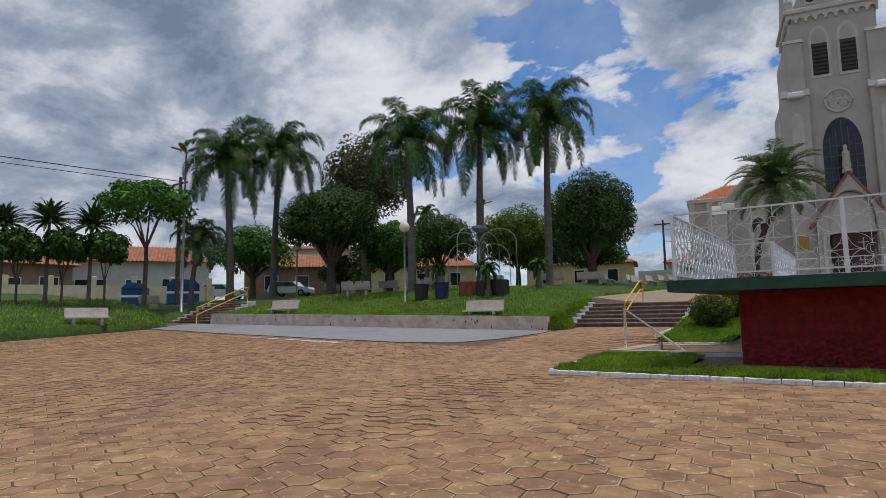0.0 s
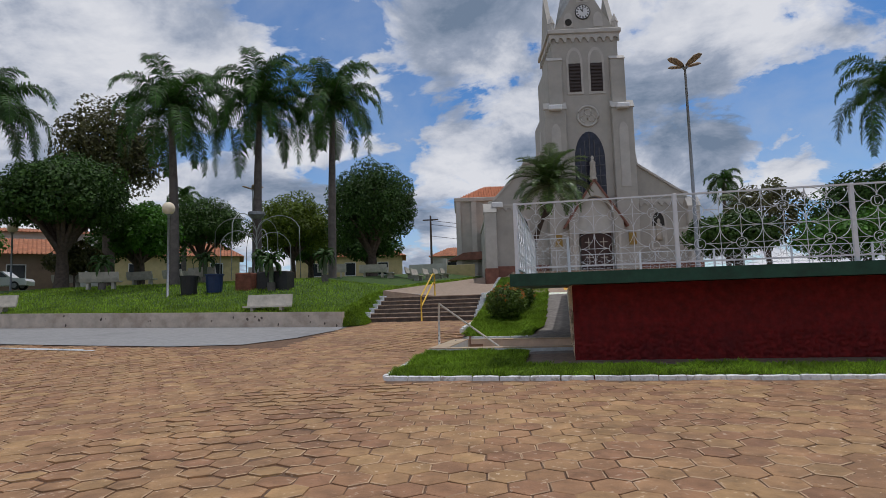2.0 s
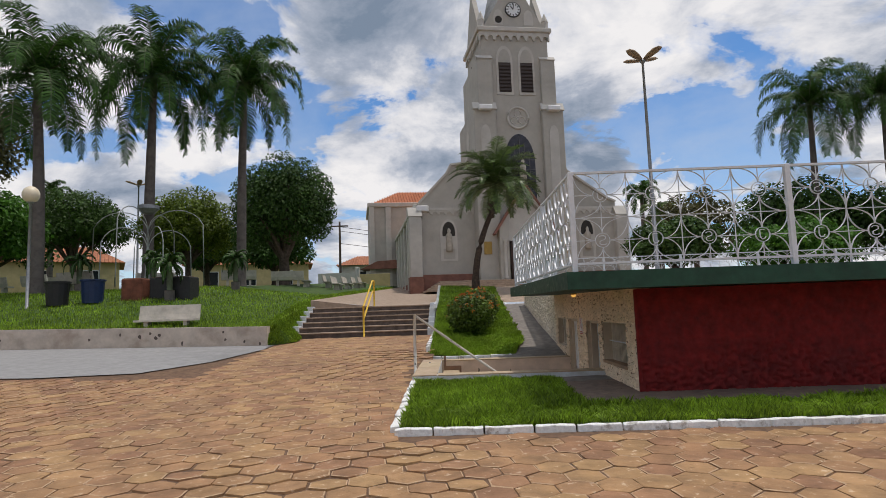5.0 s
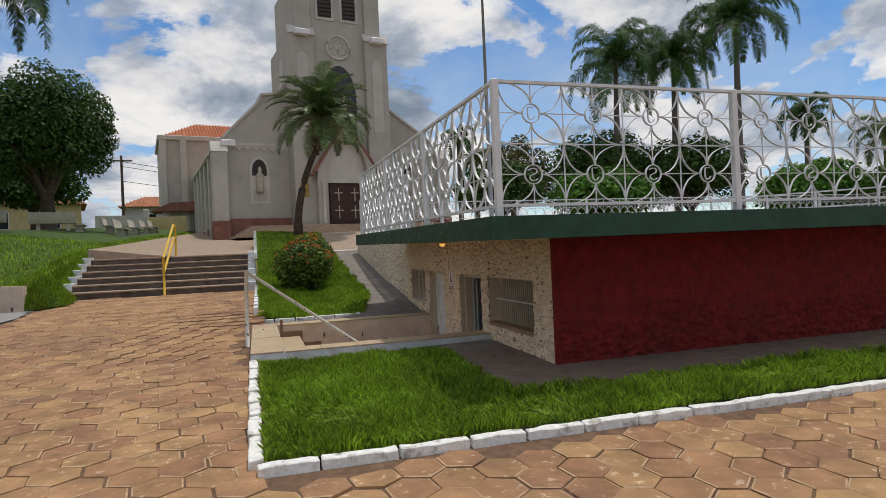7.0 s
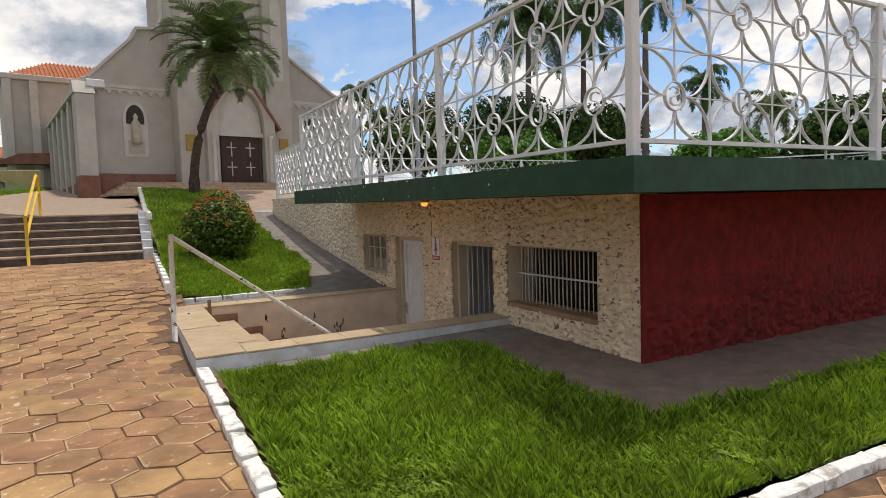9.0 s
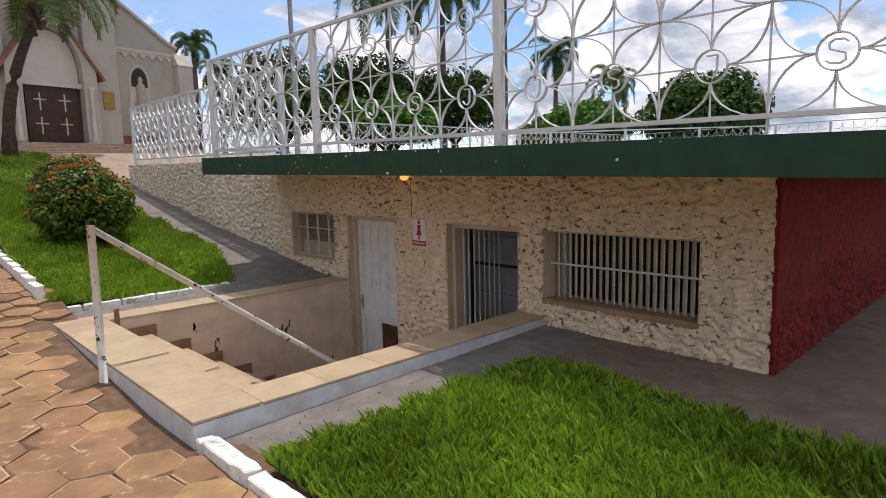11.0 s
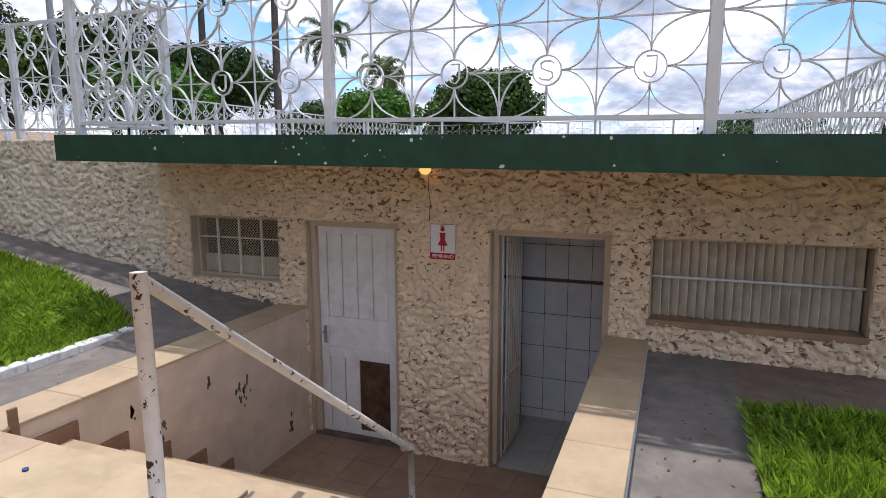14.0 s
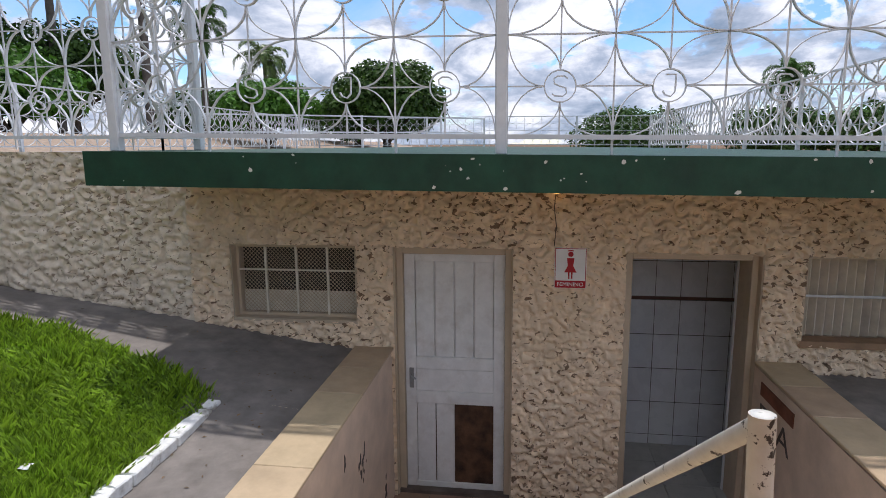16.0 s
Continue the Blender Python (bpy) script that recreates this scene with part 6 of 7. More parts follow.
for x, y, w in ((-39.4, 9.1, 1.6), (-37.6, 11.6, 2.1)):
    t = thing("dumpster", "blue tarpaulin-covered skip by the street", "skip", "blue skips", (x, y, g_up(x, y) + 0.1), 55)
    part("body", Geo().box((-w / 2, -0.8, -0.2), (w / 2, 0.8, 1.15), 0.05), M_BLUE, t)
    part("cover", Geo().slab([(-w / 2 - 0.05, 1.15), (w / 2 + 0.05, 1.15), (w / 2 - 0.3, 1.5), (-w / 2 + 0.4, 1.6)], "y", -0.85, 0.85), M_BLUE, t, "sagging blue cover")
    part("band", Geo().box((-w / 2 - 0.02, -0.82, 0.55), (w / 2 + 0.02, 0.82, 0.7)), M_WHITE, t, "white stripe")


def car(at, turn, label):
    t = thing("car", label, "car", "parked cars", at, turn)
    prof = [(-2.0, 0.32), (2.0, 0.32), (2.05, 0.62), (1.9, 0.82), (1.0, 0.9), (0.45, 1.38), (-1.35, 1.42), (-1.95, 0.95), (-2.05, 0.6)]
    part("body", Geo().slab(prof, "y", -0.8, 0.8), M_CAR, t, "white painted body")
    part("side_window", Geo().slab([(0.85, 0.92), (0.4, 1.3), (-1.25, 1.33), (-1.7, 0.95)], "y", -0.812, 0.812), M_WINDOW, t)
    for x in (-1.25, 1.25):
        for s in (-1, 1):
            wl = part("wheel", Geo().slab(arc_pts(x, 0.31, 0.31, 0, 340, 17), "y", s * 0.72 - 0.1, s * 0.72 + 0.1), M_TYRE, t)
            part("rim", Geo().slab(arc_pts(x, 0.31, 0.18, 0, 330, 11), "y", s * 0.72 - 0.11, s * 0.72 + 0.11), M_STEEL, wl)


car((-41.5, 25.2, g_up(-41.5, 25.2) + 0.05), 25, "white hatchback parked beyond the park")
car((-45.5, 20.5, g_up(-45.5, 20.5) + 0.05), 30, "white car parked in front of the houses")

# ---- palms, trees and shrubs ----
def royal_palm(name, at, h, frond, seed, label, material=None, lean=0.0, n_fr=18, trunk_r=0.24, skirt=False, cut=1.0, tilt=(1.42, 1.85), bend=1.0, trunk_m=None, dens=3, wide=0.03, hang=1.0, lift=(-0.25, 0.35)):
    """A straight-trunked palm: h to the base of the crown."""
    r = random.Random(seed)
    t = thing(name, label, "palm", "palms of the square", at)
    ln = Vector((lean, lean * 0.4, 0))
    zs = span(-0.3, h, 14)
    path = [Vector((0, 0, z)) + ln * (max(0, z) / h) ** 2 for z in zs]
    rad = [trunk_r * (1.25 if z < 0.4 else 1.0 + 0.12 * math.sin(3.1 * z / h) - 0.38 * max(0, z) / h) for z in zs]
    part("trunk", Geo().tube(path, rad, 12), trunk_m or M_PALMT, t, "grey ringed trunk", True)
    head = path[-1]
    part("crownshaft", Geo().tube([head - Vector((0, 0, 0.1)), head + Vector((0, 0, 0.5)), head + Vector((0, 0, 1.1))], [trunk_r * 0.66, trunk_r * 0.78, trunk_r * 0.4], 10), M_CROWNS, t, "green crownshaft", True)
    V, F, S = [], [], Geo()
    for k in range(n_fr):
        az = k * 2.39996 + r.uniform(-0.25, 0.25)
        up = tilt[0] - tilt[1] * (k / (n_fr - 1)) + r.uniform(-0.12, 0.12)
        L = frond * r.uniform(0.85, 1.12)
        d = Vector((math.cos(az), math.sin(az), 0))
        side = Vector((-d.y, d.x, 0))
        p = head + Vector((0, 0, 0.95))
        n = 26
        ang, pts = up, []
        for i in range(n + 1):
            pts.append(p.copy())
            p = p + (d * math.cos(ang) + Vector((0, 0, math.sin(ang)))) * (L / n)
            ang -= (0.035 + 0.15 * i / n) * bend * r.uniform(0.85, 1.15)
            ang = max(ang, -1.5)
        S.tube(pts[::2], [0.045 - 0.036 * i / (len(pts[::2]) - 1) for i in range(len(pts[::2]))], 4, False)
        for i in range(2, n + 1):
            tdir = (pts[i] - pts[i - 1]).normalized()
            nrm = side.cross(tdir).normalized()
            if nrm.z < 0:
                nrm = -nrm
            for s in (-1, 1):
                for q in range(dens):
                    ll = L * 0.27 * math.sin(math.pi * min(0.95, 0.18 + 0.8 * i / n)) ** 0.6 * r.uniform(0.8, 1.12) * cut
                    o = pts[i] + tdir * (q / dens - 0.5) * (L / n)
                    out = (side * s + tdir * r.uniform(0.45, 0.75) + nrm * r.uniform(*lift)).normalized()
                    m1 = o + out * ll * 0.5
                    e = m1 + (out + Vector((0, 0, -r.uniform(0.5, 1.3) * hang))).normalized() * ll * 0.55
                    w = tdir * wide
                    b = len(V)
                    V += [o - w * 0.55, o + w * 0.55, m1 + w, m1 - w, e]
                    F += [(b, b + 1, b + 2, b + 3), (b + 3, b + 2, b + 4)]
    me = bpy.data.meshes.new("frond")
    me.from_pydata([tuple(v) for v in V], [], F)
    part("crown", me, material or L_PALM, t, "arching feathery fronds")["kind"] = "stuff"
    part("frond_rib", S, M_CROWNS, t)["kind"] = "stuff"
    if skirt:
        dead = Geo()
        for k in range(26):
            a = r.uniform(0, 6.28)
            z = h - r.uniform(0.0, 0.8)
            dd = Vector((math.cos(a), math.sin(a), 0))
            dead.tube([path[-1] * (z / h) + Vector((0, 0, 0)) + dd * trunk_r * 0.6, path[-1] * (z / h) + dd * (trunk_r + 0.16) + Vector((0, 0, 0.22))], [0.07, 0.03], 5)
        part("frond_stub", dead, M_BARK, t, "dark cut frond stubs")["kind"] = "stuff"
    return t


def leaf_cloud(V, F, r, c, rad, n, size, flat=0.0):
    """Small folded leaves on and inside an ellipsoid, thicker near the skin."""
    for _ in range(n):
        while True:
            p = Vector((r.uniform(-1, 1), r.uniform(-1, 1), r.uniform(-1, 1)))
            if 0.05 < p.length < 1:
                break
        p = p.normalized() * (0.62 + 0.42 * r.random() ** 0.6)
        o = Vector((c[0] + p.x * rad[0], c[1] + p.y * rad[1], c[2] + p.z * rad[2]))
        up = (p + Vector((r.gauss(0, 0.45), r.gauss(0, 0.45), 0.35 + r.gauss(0, 0.45)))).normalized()
        d = up.cross(Vector((r.gauss(0, 1), r.gauss(0, 1), r.gauss(0, 1)))).normalized()
        s = d.cross(up)
        l = size * r.uniform(0.6, 1.4)
        w = s * l * 0.32
        k = len(V)
        V += [o, o + d * l * 0.5 + w, o + d * l - Vector((0, 0, l * 0.15)), o + d * l * 0.5 - w]
        F += [(k, k + 1, k + 2, k + 3)]


def tree(name, at, h, crown_r, material, seed, label, blobs=16, leaves=620, size=0.2, trunk_r=0.2, fork=0.45, dome=1.0, group="park trees", spread=0.68, category="tree", core=True, low=0.55):
    """A forked trunk and a crown of many leaf clumps. at: foot; h: height to the crown's middle."""
    r = random.Random(seed)
    t = thing(name, label, category, group, at)
    tr = Geo()
    zf = h * fork
    tr.tube([(0, 0, -0.3), (0.03, 0.02, zf * 0.5), (-0.02, 0.03, zf)], [trunk_r * 1.35, trunk_r, trunk_r * 0.85], 10)
    part("trunk", tr, M_BARK, t, "dark bark trunk", True)
    cr = Vector((crown_r, crown_r, crown_r * 0.8 * dome)) if not isinstance(crown_r, tuple) else Vector(crown_r)
    V, F = [], []
    bl = []
    for k in range(blobs):
        a = k * 2.39996
        z = 1 - (1 + low) * (k + 0.5) / blobs
        q = math.sqrt(max(0, 1 - z * z))
        f = spread * r.uniform(0.85, 1.12)
        c = Vector((q * math.cos(a) * cr.x * f, q * math.sin(a) * cr.y * f, h + z * cr.z * f))
        s = r.uniform(0.26, 0.40)
        bl.append(c)
        leaf_cloud(V, F, r, c, (cr.x * s, cr.y * s, cr.z * s), leaves, size)
    limb = Geo()
    for c in bl[::2]:
        m = Vector((c.x * 0.45, c.y * 0.45, zf + (c.z - zf) * 0.55))
        limb.tube([(0, 0, zf * 0.9), m, c], [trunk_r * 0.6, trunk_r * 0.35, trunk_r * 0.1], 6, False)
    part("limb", limb, M_BARK, t, "", True)["kind"] = "stuff"
    if core:
        leaf_cloud(V, F, r, (0, 0, h), (cr.x * 0.6, cr.y * 0.6, cr.z * 0.5), leaves * 3, size * 1.5)
    me = bpy.data.meshes.new("crown")
    me.from_pydata([tuple(v) for v in V], [], F)
    part("crown", me, material, t, "")["kind"] = "stuff"
    return t


PALM = "tall royal palm with a grey trunk and drooping dark fronds"
for k, (x, y, zb, zc) in enumerate(((-13.4, 20.8, 2.9, 12.6), (-16.7, 18.0, 2.9, 12.0), (-19.7, 15.0, 2.5, 10.9), (-31.0, 10.6, 2.3, 10.6), (-31.7, 14.7, 2.7, 12.1))):
    royal_palm("royal_palm", (x, y, zb), zc - zb, 4.3, 20 + k, PALM, lean=(0.1, 0.1, -0.2, -0.4, 0.3)[k], n_fr=25, cut=0.78, tilt=(1.52, 1.9), bend=0.95, wide=0.03, hang=1.15, dens=4, lift=(-0.4, 0.4))
for k, (x, y, zb, zc, f) in enumerate(((21.2, 30.3, 1.9, 13.4, 3.7), (25.7, 29.8, 1.9, 13.7, 3.4), (27.4, 25.6, 1.9, 15.2, 3.5))):
    royal_palm("royal_palm", (x, y, zb), zc - zb, f * 1.3, 40 + k, "tall royal palm with drooping fronds beyond the terrace", lean=0.2, n_fr=24, cut=0.78, tilt=(1.52, 1.9), bend=0.95, wide=0.03, hang=1.15, dens=4, lift=(-0.4, 0.4))
royal_palm("royal_palm", (14.8, 46.0, 2.5), 8.4, 2.3, 50, "slim distant palm beside the church", n_fr=13)
royal_palm("royal_palm", (32.5, 25.0, 1.9), 7.0, 2.6, 51, "palm with an open crown behind the terrace", n_fr=13, trunk_r=0.2)
royal_palm("royal_palm", (36.5, 22.6, 1.9), 5.2, 2.6, 52, "shorter palm with a bright crown behind the terrace", L_DATE, n_fr=14, trunk_r=0.2)
royal_palm("royal_palm", (46.2, -15.8, -0.6), 6.8, 2.8, 53, "lone palm beyond the terrace railing", n_fr=14)
royal_palm("royal_palm", (14.5, 41.0, 2.4), 5.6, 2.2, 54, "bushy distant palm beside the church", L_DATE, n_fr=13)
royal_palm("royal_palm", (-37.0, 41.0, 4.2), 7.6, 2.3, 55, "small distant palm above the park trees", n_fr=12)
royal_palm("date_palm", (-1.75, 18.6, 2.45), 4.0, 2.4, 60, "leaning date palm with stiff silvery fronds on the bank", L_DATE, lean=1.15, n_fr=50, trunk_r=0.15, skirt=True, cut=0.85, tilt=(1.5, 1.85), bend=0.55, trunk_m=M_DATET, dens=3, wide=0.017, hang=0.35, lift=(0.1, 0.5))
royal_palm("date_palm", (-33.2, 9.3, 2.3), 3.2, 2.3, 61, "short feathery palm beside the park steps", L_DATE, lean=0.3, n_fr=20, trunk_r=0.17, skirt=True)

tree("tree_round", (-13.5, 28.7, 3.2), 5.0, (3.5, 3.5, 3.6), L_DARK, 1, "dark dense round-clipped tree", 34, 900, 0.17, 0.34, 0.4)
tree("tree", (-20.6, 30.8, 3.5), 4.0, (3.3, 3.3, 2.7), L_LIGHT, 2, "yellow-green leafy tree in the park", 26, 750, 0.18, 0.2)
tree("tree_clipped", (-27.4, 29.2, 3.4), 4.4, (3.6, 3.6, 2.4), L_MID, 3, "green flat-clipped tree in the park", 26, 750, 0.17, 0.22)
tree("tree", (-26.4, 21.2, 3.2), 3.2, (2.3, 2.3, 2.4), L_BRIGHT, 4, "medium green tree behind the lamp", 14, 500, 0.22, 0.16)
tree("tree_broad", (-27.6, 16.2, 2.9), 4.9, (3.6, 3.6, 2.6), L_DARK, 5, "broad dark tree with a wide crown", 36, 900, 0.18, 0.32, 0.42)
tree("tree_tall", (-32.4, 25.3, 3.4), 9.6, (4.3, 4.3, 4.2), L_OLIVE, 6, "tall olive-brown tree behind the palms", 22, 420, 0.26, 0.4, 0.6)
tree("tree_small", (-32.9, 6.0, 2.3), 6.0, (3.0, 3.0, 1.6), L_BRIGHT, 7, "small bright green tree with a flat open crown", 13, 420, 0.22, 0.12, 0.6, core=False)
tree("tree", (-41.2, 20.5, 3.0), 4.2, (3.6, 3.6, 2.4), L_BRIGHT, 8, "rounded green tree along the street", 18, 460, 0.24, 0.25)
tree("tree", (-36, 33, 3.8), 4.0, (4.5, 3.5, 3.0), L_DARK, 9, "dark tree at the back of the park", 18, 460, 0.26, 0.3)
tree("tree", (-17.5, 40, 3.8), 3.4, (3.4, 3.4, 2.6), L_DARK, 10, "dark tree at the back of the park", 16, 420, 0.26, 0.26)
tree("tree", (-24, 42, 4.0), 3.6, (4.0, 4.0, 2.8), L_MID, 11, "green tree at the back of the park", 16, 420, 0.26, 0.26)
tree("shrub_pale", (-29.0, 18.6, 3.0), 1.6, (1.5, 1.5, 1.3), L_OLIVE, 12, "pale twiggy shrub under a tree", 10, 300, 0.2, 0.06, category="shrub")
# tufted yuccas at the edge of the park
for k, (x, y, z, h, rr_) in enumerate(((-34.0, -1.0, 2.0, 4.4, 1.5), (-33.2, 0.8, 2.1, 4.6, 1.5), (-32.4, 2.6, 2.1, 4.5, 1.5), (-35.0, -3.0, 2.0, 4.0, 1.4))):
    royal_palm("yucca", (x, y, z), h - 1.0, 1.25, 70 + k, "tufted dark yucca with several heads", n_fr=85, trunk_r=0.1, cut=0.42, tilt=(1.5, 1.75), bend=0.3, dens=2, wide=0.025, hang=0.4)
    tree("shrub", (x + 0.6, y + 0.5, z), 3.1, (1.3, 1.2, 1.1), L_MID, 80 + k, "dark green shrub among the yuccas", 12, 320, 0.2, 0.06, category="shrub", group="park shrubs")
# round clipped trees and hedges beyond the terrace
tree("tree_clipped", (26.0, 11.5, 1.0), 3.1, (3.2, 3.2, 2.4), L_MID, 21, "round clipped tree behind the terrace", 22, 560, 0.24, 0.25)
tree("tree_clipped", (23.6, 16.8, 1.0), 2.9, (2.9, 2.4, 1.5), L_BRIGHT, 22, "bright green clipped tree behind the terrace", 16, 480, 0.22, 0.2)
tree("tree_clipped", (16.0, 24.0, 1.5), 2.7, (3.6, 2.8, 1.7), L_BRIGHT, 23, "bright green clipped hedge tree behind the terrace", 16, 520, 0.22, 0.2)
tree("tree", (21.5, 32.7, 1.9), 4.8, (5.0, 4.0, 3.2), L_DARK, 24, "dark tree under the palms", 22, 480, 0.26, 0.3)
tree("tree", (27.0, 30.0, 1.9), 4.4, (4.4, 4.0, 3.0), L_DARK, 25, "dark tree under the palms", 20, 440, 0.26, 0.3)
tree("tree", (13.8, 32.0, 2.3), 4.4, (2.6, 2.6, 2.8), L_OLIVE, 26, "thin grey-green tree behind the terrace", 14, 240, 0.24, 0.2, core=False)
tree("tree_clipped", (9.4, 23.5, 2.0), 2.6, (2.8, 2.2, 1.6), L_MID, 27, "green clipped hedge tree beside the church yard", 16, 480, 0.22, 0.18)
for k, (x, y, rr_) in enumerate(((44.4, -3.8, 4.8), (41.7, -13.5, 4.0), (39.6, -19.5, 4.6), (40, 17, 4.0), (38, 28, 4.5))):
    tree("tree_clipped", (x, y, -0.3 + (1.5 if y > 5 else 0)), 2.9, (rr_, rr_, 2.4), L_DARK, 30 + k, "dark domed tree beyond the terrace", 18, 420, 0.28, 0.3)


def bush(at, rad, seed, label):
    t = thing("flowering_bush", label, "bush", "bank bushes", at)
    r = random.Random(seed)
    V, F, st = [], [], Geo()
    for k in range(20):
        a, z = k * 2.4, 1 - 2 * (k + 0.5) / 20
        q = math.sqrt(1 - z * z) * 0.62
        c = (q * math.cos(a) * rad[0], q * math.sin(a) * rad[1], rad[2] * (0.95 + 0.6 * z))
        leaf_cloud(V, F, r, c, (rad[0] * 0.42, rad[1] * 0.42, rad[2] * 0.4), 420, 0.075)
        if k % 2 == 0:
            st.tube([(0, 0, -0.1), (c[0] * 0.5, c[1] * 0.5, c[2] * 0.5), c], [0.02, 0.014, 0.006], 5, False)
    me = bpy.data.meshes.new("leaves")
    me.from_pydata([tuple(v) for v in V], [], F)
    part("foliage", me, L_BUSH, t, "glossy dark green leaves")["kind"] = "stuff"
    part("stem", st, M_BARK, t)["kind"] = "stuff"
    V, F = [], []
    for k in range(46):
        a, z = r.uniform(0, 6.28), r.uniform(-0.1, 1)
        q = math.sqrt(1 - z * z)
        c = (q * math.cos(a) * rad[0] * 0.95, q * math.sin(a) * rad[1] * 0.95, rad[2] * (0.95 + 0.98 * z))
        leaf_cloud(V, F, r, c, (0.05, 0.05, 0.035), 14, 0.04)
    me = bpy.data.meshes.new("flower")
    me.from_pydata([tuple(v) for v in V], [], F)
    part("flower", me, L_FLOWER, t, "clusters of orange flowers")["kind"] = "stuff"


bush((-2.25, 9.5, bank_z(-2.25, 9.5) - 0.02), (0.78, 0.76, 0.66), 1, "round bush with orange flowers on the bank lawn")
bush((-1.95, 11.3, bank_z(-1.95, 11.3) - 0.02), (0.70, 0.66, 0.62), 2, "darker round bush behind the flowering one")
for x, y, s in ((-13.0, 12.4, 1), (-12.0, 16.2, 2), (-22.4, 13.2, 3), (-18.6, 16.0, 4), (-15.6, 16.4, 5)):
    royal_palm("cycad", (x, y, g_up(x, y)), 0.35, 0.85, 90 + s, "low dark cycad tuft in the lawn", n_fr=18, trunk_r=0.14, cut=0.6)


# lawn at the street end of the plaza
def left_z(x, y):
    d = -26.9 - 0.22 * (y + 1) - x
    return 1.0 + 0.035 * (y + 1) + (0.19 * min(d, 6.5) + 0.08 * max(0, d - 6.5) if d > 0 else 0)


def left_lawn():
    g = Geo()
    def at(v, d):
        top = 4.7 + 0.6 * min(d, 4.0)
        y = -16 + v * (top + 16)
        x = -26.9 - 0.22 * (y + 1) - d
        lo = g_low(x, y)
        k = clamp01((top - y) / 1.3) ** 0.5
        return (x, y, lo + (left_z(x, y) - lo) * k if d > 0.02 else lo)
    g.grid(at, span(0, 1, 24), [0.0, 0.03, 0.5, 1, 2, 3.5, 5, 6.5, 9, 13, 18, 26])
    base = structure("lawn_street", g, M_TURF, "sloping lawn with trees at the street end of the plaza", True)
    r = random.Random(9)
    V, F = [], []
    for _ in range(16000):
        x, y, z = at(r.uniform(0.2, 0.99), 0.05 + r.random() ** 1.4 * 9)
        a = r.uniform(0, 6.28)
        c, s = math.cos(a) * 0.02, math.sin(a) * 0.02
        k = len(V)
        V += [(x - s, y + c, z - 0.01), (x + s, y - c, z - 0.01), (x + c * 2, y + s * 2, z + r.uniform(0.05, 0.14))]
        F.append((k, k + 1, k + 2))
    me = bpy.data.meshes.new("grass")
    me.from_pydata(V, [], F)
    part("grass", me, L_GRASS, base)["kind"] = "stuff"


left_lawn()


# grass on the park slope in view
def park_grass():
    r = np.random.RandomState(77)
    V, F = [], []
    n = 52000
    X = r.uniform(-27.3, -8.35, n)
    O = r.uniform(0, 1, n) ** 1.6 * 9
    for x, o, a, h in zip(X, O, r.uniform(0, 6.28, n), r.uniform(0.05, 0.13, n)):
        y = wall_y(x) + 0.26 + o
        z = g_up(x, y) - 0.01
        c, s = math.cos(a) * 0.014, math.sin(a) * 0.014
        k = len(V)
        V += [(x - s, y + c, z), (x + s, y - c, z), (x + c * 3, y + s * 3, z + h)]
        F.append((k, k + 1, k + 2))
    me = bpy.data.meshes.new("grass")
    me.from_pydata(V, [], F)
    gr = tagged(part("park_grass", me, L_GRASS), "mown grass blades on the park slope", "grass", "", "stuff")


park_grass()

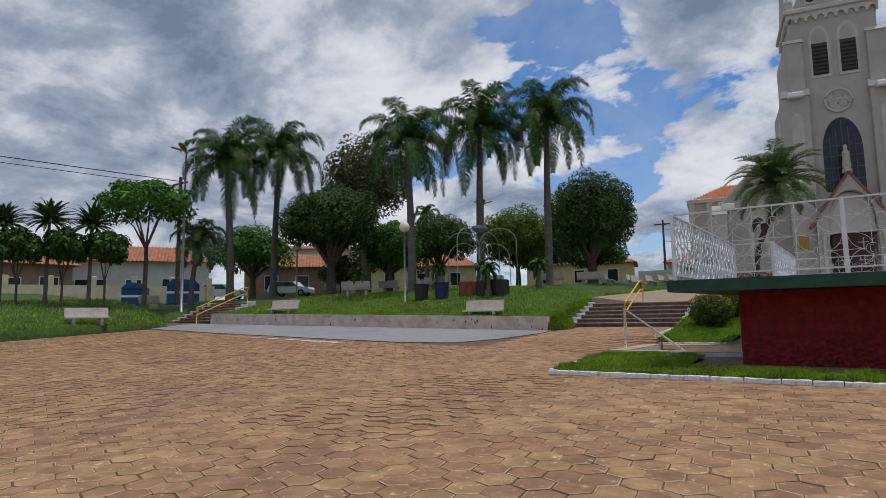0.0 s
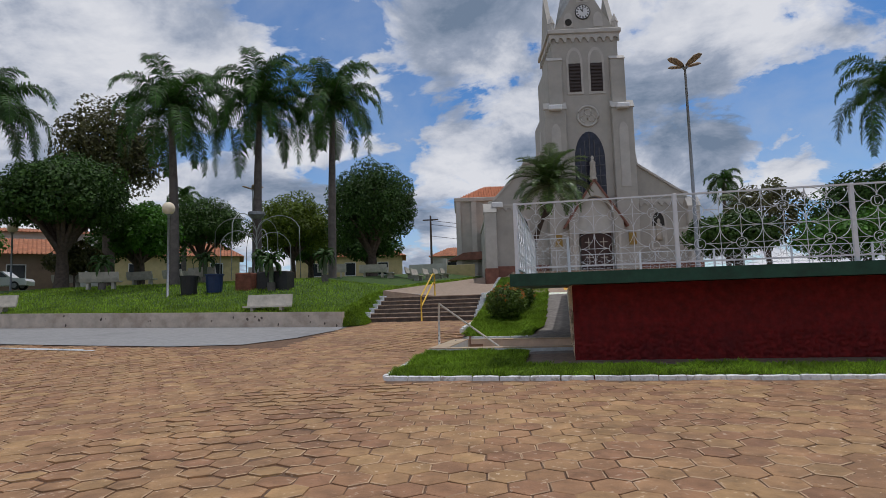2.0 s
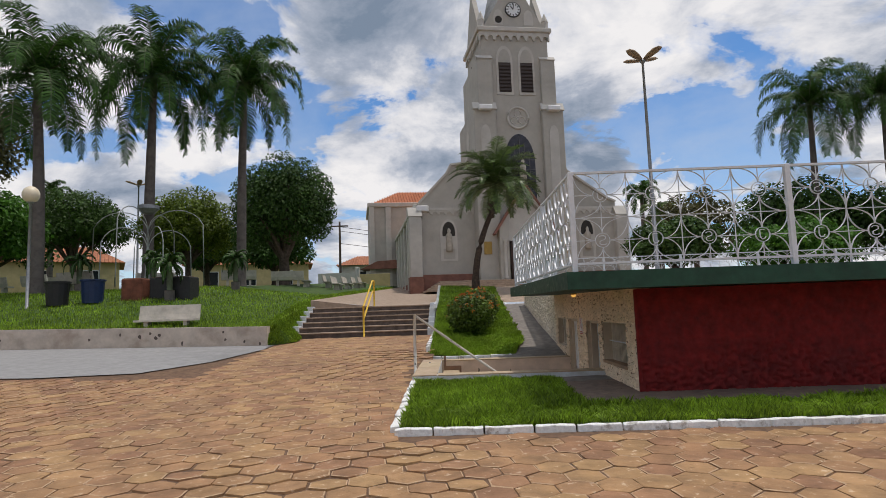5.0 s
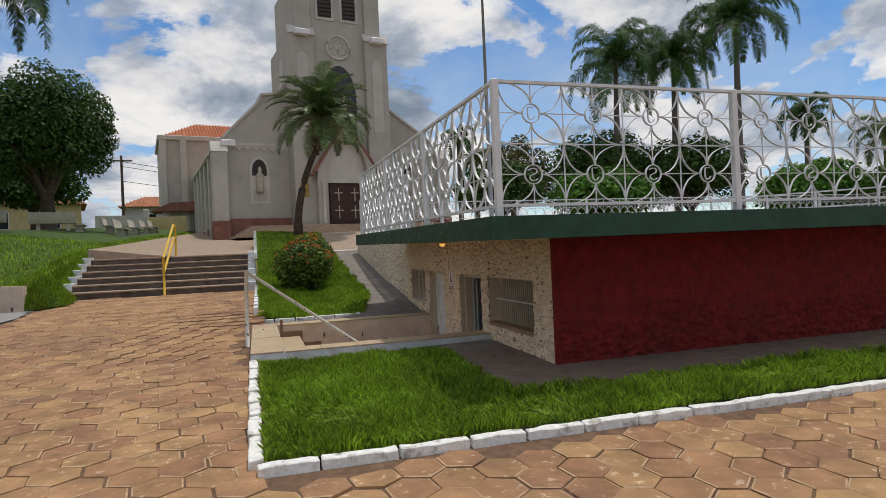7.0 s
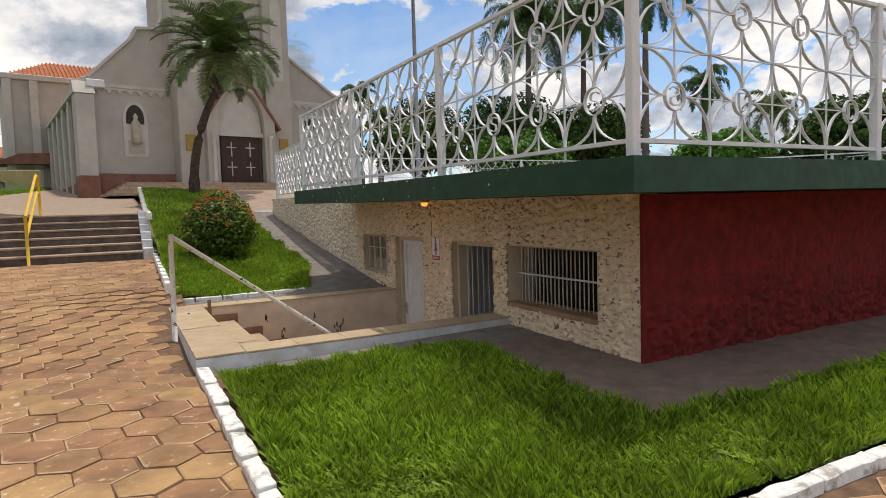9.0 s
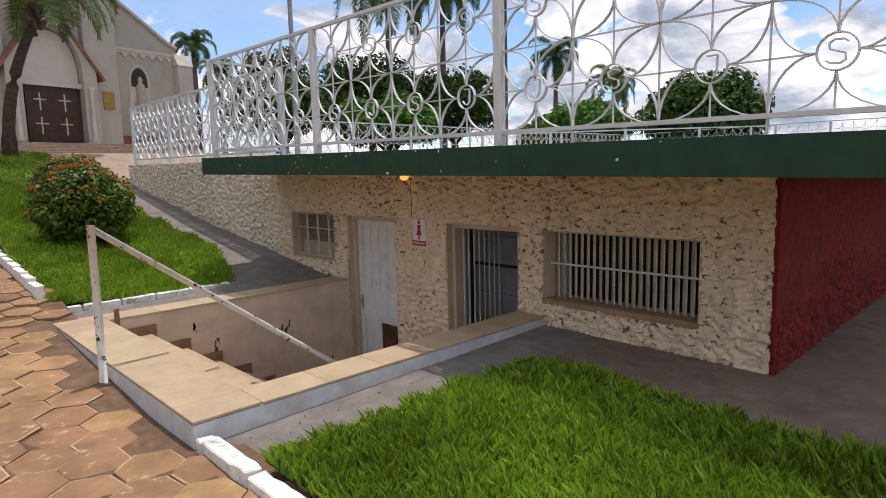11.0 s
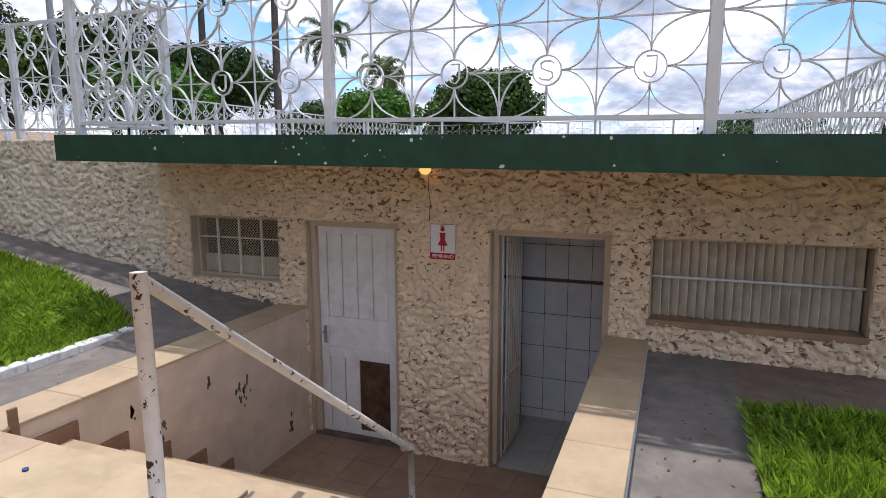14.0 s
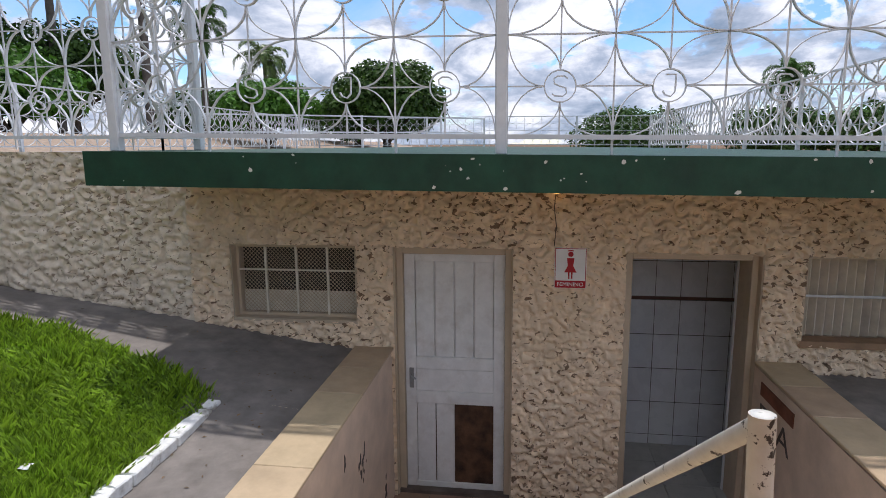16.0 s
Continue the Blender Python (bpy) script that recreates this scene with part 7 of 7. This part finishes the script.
# ---- hexagonal paving ----
def hex_paving():
    R = 0.198                                       # corner radius of a block
    w, hgt = math.sqrt(3) * R, 1.5 * R
    turn = radians(8)
    ct, st = math.cos(turn), math.sin(turn)
    r = random.Random(4)
    V, F = [], []
    floor = structure("pavement", Geo().grid(lambda x, y: (x, y, g_low(x, y) - 0.03), [-6.6, -2.2], [-9.0, -2.2]), M_JOINT, "plaza paved with worn brown hexagonal blocks")
    meshes, rims, MI = [], [], []
    for v in range(12):
        ang = [radians(60 * i + 30) for i in range(6)]
        rr_ = [R - 0.003 - r.random() * 0.008 for _ in ang]
        vs = [(q * math.cos(a), q * math.sin(a), -0.03) for q, a in zip(rr_, ang)]
        vs += [(q * math.cos(a), q * math.sin(a), -0.004) for q, a in zip(rr_, ang)]
        vs += [((q - 0.014) * math.cos(a), (q - 0.014) * math.sin(a), r.uniform(-0.0015, 0.002)) for q, a in zip(rr_, ang)]
        fs = [(i, (i + 1) % 6, 6 + (i + 1) % 6, 6 + i) for i in range(6)] + [(6 + i, 6 + (i + 1) % 6, 12 + (i + 1) % 6, 12 + i) for i in range(6)] + [tuple(range(12, 18))]
        me = bpy.data.meshes.new("paving_block")
        me.from_pydata(vs, [], fs)
        me.materials.append(M_PAVE_ONE)
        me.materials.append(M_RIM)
        # about a third of the bevel faces, at random, get the paler colour
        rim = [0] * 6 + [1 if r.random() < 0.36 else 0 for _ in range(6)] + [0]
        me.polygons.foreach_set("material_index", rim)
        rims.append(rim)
        meshes.append((me, vs, fs))
    count = 0
    for j in range(-150, 90):
        for i in range(-140, 110):
            u, v = i * w + (w / 2 if j % 2 else 0), j * hgt
            x, y = u * ct - v * st - 4 + r.gauss(0, 0.005), u * st + v * ct - 4 + r.gauss(0, 0.005)
            if x < -30 or x > 16 or y < -15.5 or y > 10.9:
                continue
            if x > -3.42 and y > -2.18:
                continue
            if x > -3.75 and 1.9 < y < 5.9:
                continue
            if y > 9.3 and x < -8.0:
                continue
            if x < -8.2 and y > 3.05 + 0.0 * x and not (x > -12 and y < 3.2):
                continue
            if y < -12.5 and (x < -14 or x > 8):
                continue
            pick = r.randrange(12)
            me, vs, fs = meshes[pick]
            z = g_low(x, y) + r.gauss(0, 0.0022)
            tx, ty = r.gauss(0, 0.008), r.gauss(0, 0.008) + (0.036 if y < 2 else 0.06)
            rot = turn + r.choice((0, 1, 2, 3, 4, 5)) * math.pi / 3 + r.gauss(0, 0.02)
            if -5.6 < x < -2.6 and -8.2 < y < -2.3 and count < 300:
                ob = new("paving_block", me)
                ob.parent = floor
                ob.matrix_local = Matrix.Translation((x, y, z)) @ Euler((ty, -tx, rot)).to_matrix().to_4x4()
                count += 1
                continue
            c, s = math.cos(rot), math.sin(rot)
            k = len(V)
            for a, b, h in vs:
                px, py = a * c - b * s, a * s + b * c
                V.append((x + px, y + py, z + h + px * tx + py * ty))
            F += [tuple(k + q for q in f) for f in fs]
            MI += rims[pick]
    me = bpy.data.meshes.new("paving_blocks")
    me.from_pydata(V, [], F)
    me.materials.append(M_PAVE)
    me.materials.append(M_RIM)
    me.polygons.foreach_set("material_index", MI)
    rest = part("paving_rest", me, M_PAVE, floor, "worn brown hexagonal blocks")
    rest["kind"] = "stuff"


hex_paving()

# ---- small litter ----
cap_ = thing("bottle_cap", "blue plastic bottle cap lying on the tiled landing", "litter", "", (-3.34, 4.86, 0.262))
part("cap", Geo().lathe([(0.001, 0.013), (0.013, 0.013), (0.015, 0.010), (0.015, 0.0)], (0, 0, 0), 14), M_BLUE, cap_, "", True)
for k, (x, y, z) in enumerate(((-1.70, 1.10, 0.16), (-2.40, 6.88, 0.35))):
    p_ = thing("paper_scrap", "crumpled white scrap of paper on the grass", "litter", "scraps on the lawn", (x, y, z))
    bm = bmesh.new()
    bmesh.ops.create_grid(bm, x_segments=5, y_segments=4, size=0.03)
    for v in bm.verts:
        v.co.z = 0.012 + 0.012 * noise.noise(v.co * 40 + Vector((k * 3, 0, 0)))
    me = bpy.data.meshes.new("scrap")
    bm.to_mesh(me); bm.free()
    part("scrap", me, M_WHITE, p_)


def fallen_leaves():
    """Dry leaf bits lying on the cement round the stairwell."""
    r = random.Random(31)
    V, F = [], []
    spots = [(-1.9, 1.8, 1.4, 0.28, 60), (-0.45, 0.6, 0.38, 0.8, 40), (-1.8, 6.1, 1.2, 0.25, 40), (-0.5, 7.2, 0.45, 1.2, 40), (-2.6, 3.2, 0.6, 0.9, 0)]
    for cx, cy, sx, sy, n in spots:
        for _ in range(n):
            x, y = cx + r.uniform(-sx, sx), cy + r.uniform(-sy, sy)
            z = (path_z(x, y) if y > 5 else 0.13 + 0.016 * y + 0.02 * min(0, x)) + 0.004
            a, l = r.uniform(0, 6.28), r.uniform(0.006, 0.02)
            c, s = math.cos(a) * l, math.sin(a) * l
            k = len(V)
            V += [(x - c, y - s, z), (x + s * 0.4, y - c * 0.4, z + 0.003), (x + c, y + s, z + 0.002), (x - s * 0.4, y + c * 0.4, z + 0.005)]
            F.append((k, k + 1, k + 2, k + 3))
    me = bpy.data.meshes.new("fallen_leaves")
    me.from_pydata(V, [], F)
    tagged(part("fallen_leaves", me, L_DRY), "dry brown leaf bits scattered on the cement", "leaves", "", "stuff")


fallen_leaves()

# painted letters and a rusty patch on the stairwell wall
ela = thing("painted_letters", "dark brown painted letters on the beige stairwell wall", "lettering", "", (-0.46, NEAR_Y + 0.024, -0.13))
text_mesh("ELA", 0.27, M_STEP, ela, Matrix(((-1.3, 0, 0, 0), (0, 0, 1, 0), (0, 1, 0, 0), (0, 0, 0, 1))))
rust = thing("rust_patch", "rusty red metal plate on the stairwell wall", "plate", "", (-0.48, NEAR_Y + 0.019, 0.09))
part("plate", Geo().box((-0.30, 0.0, -0.055), (0.30, 0.008, 0.055), 0.003), M_RUST, rust)
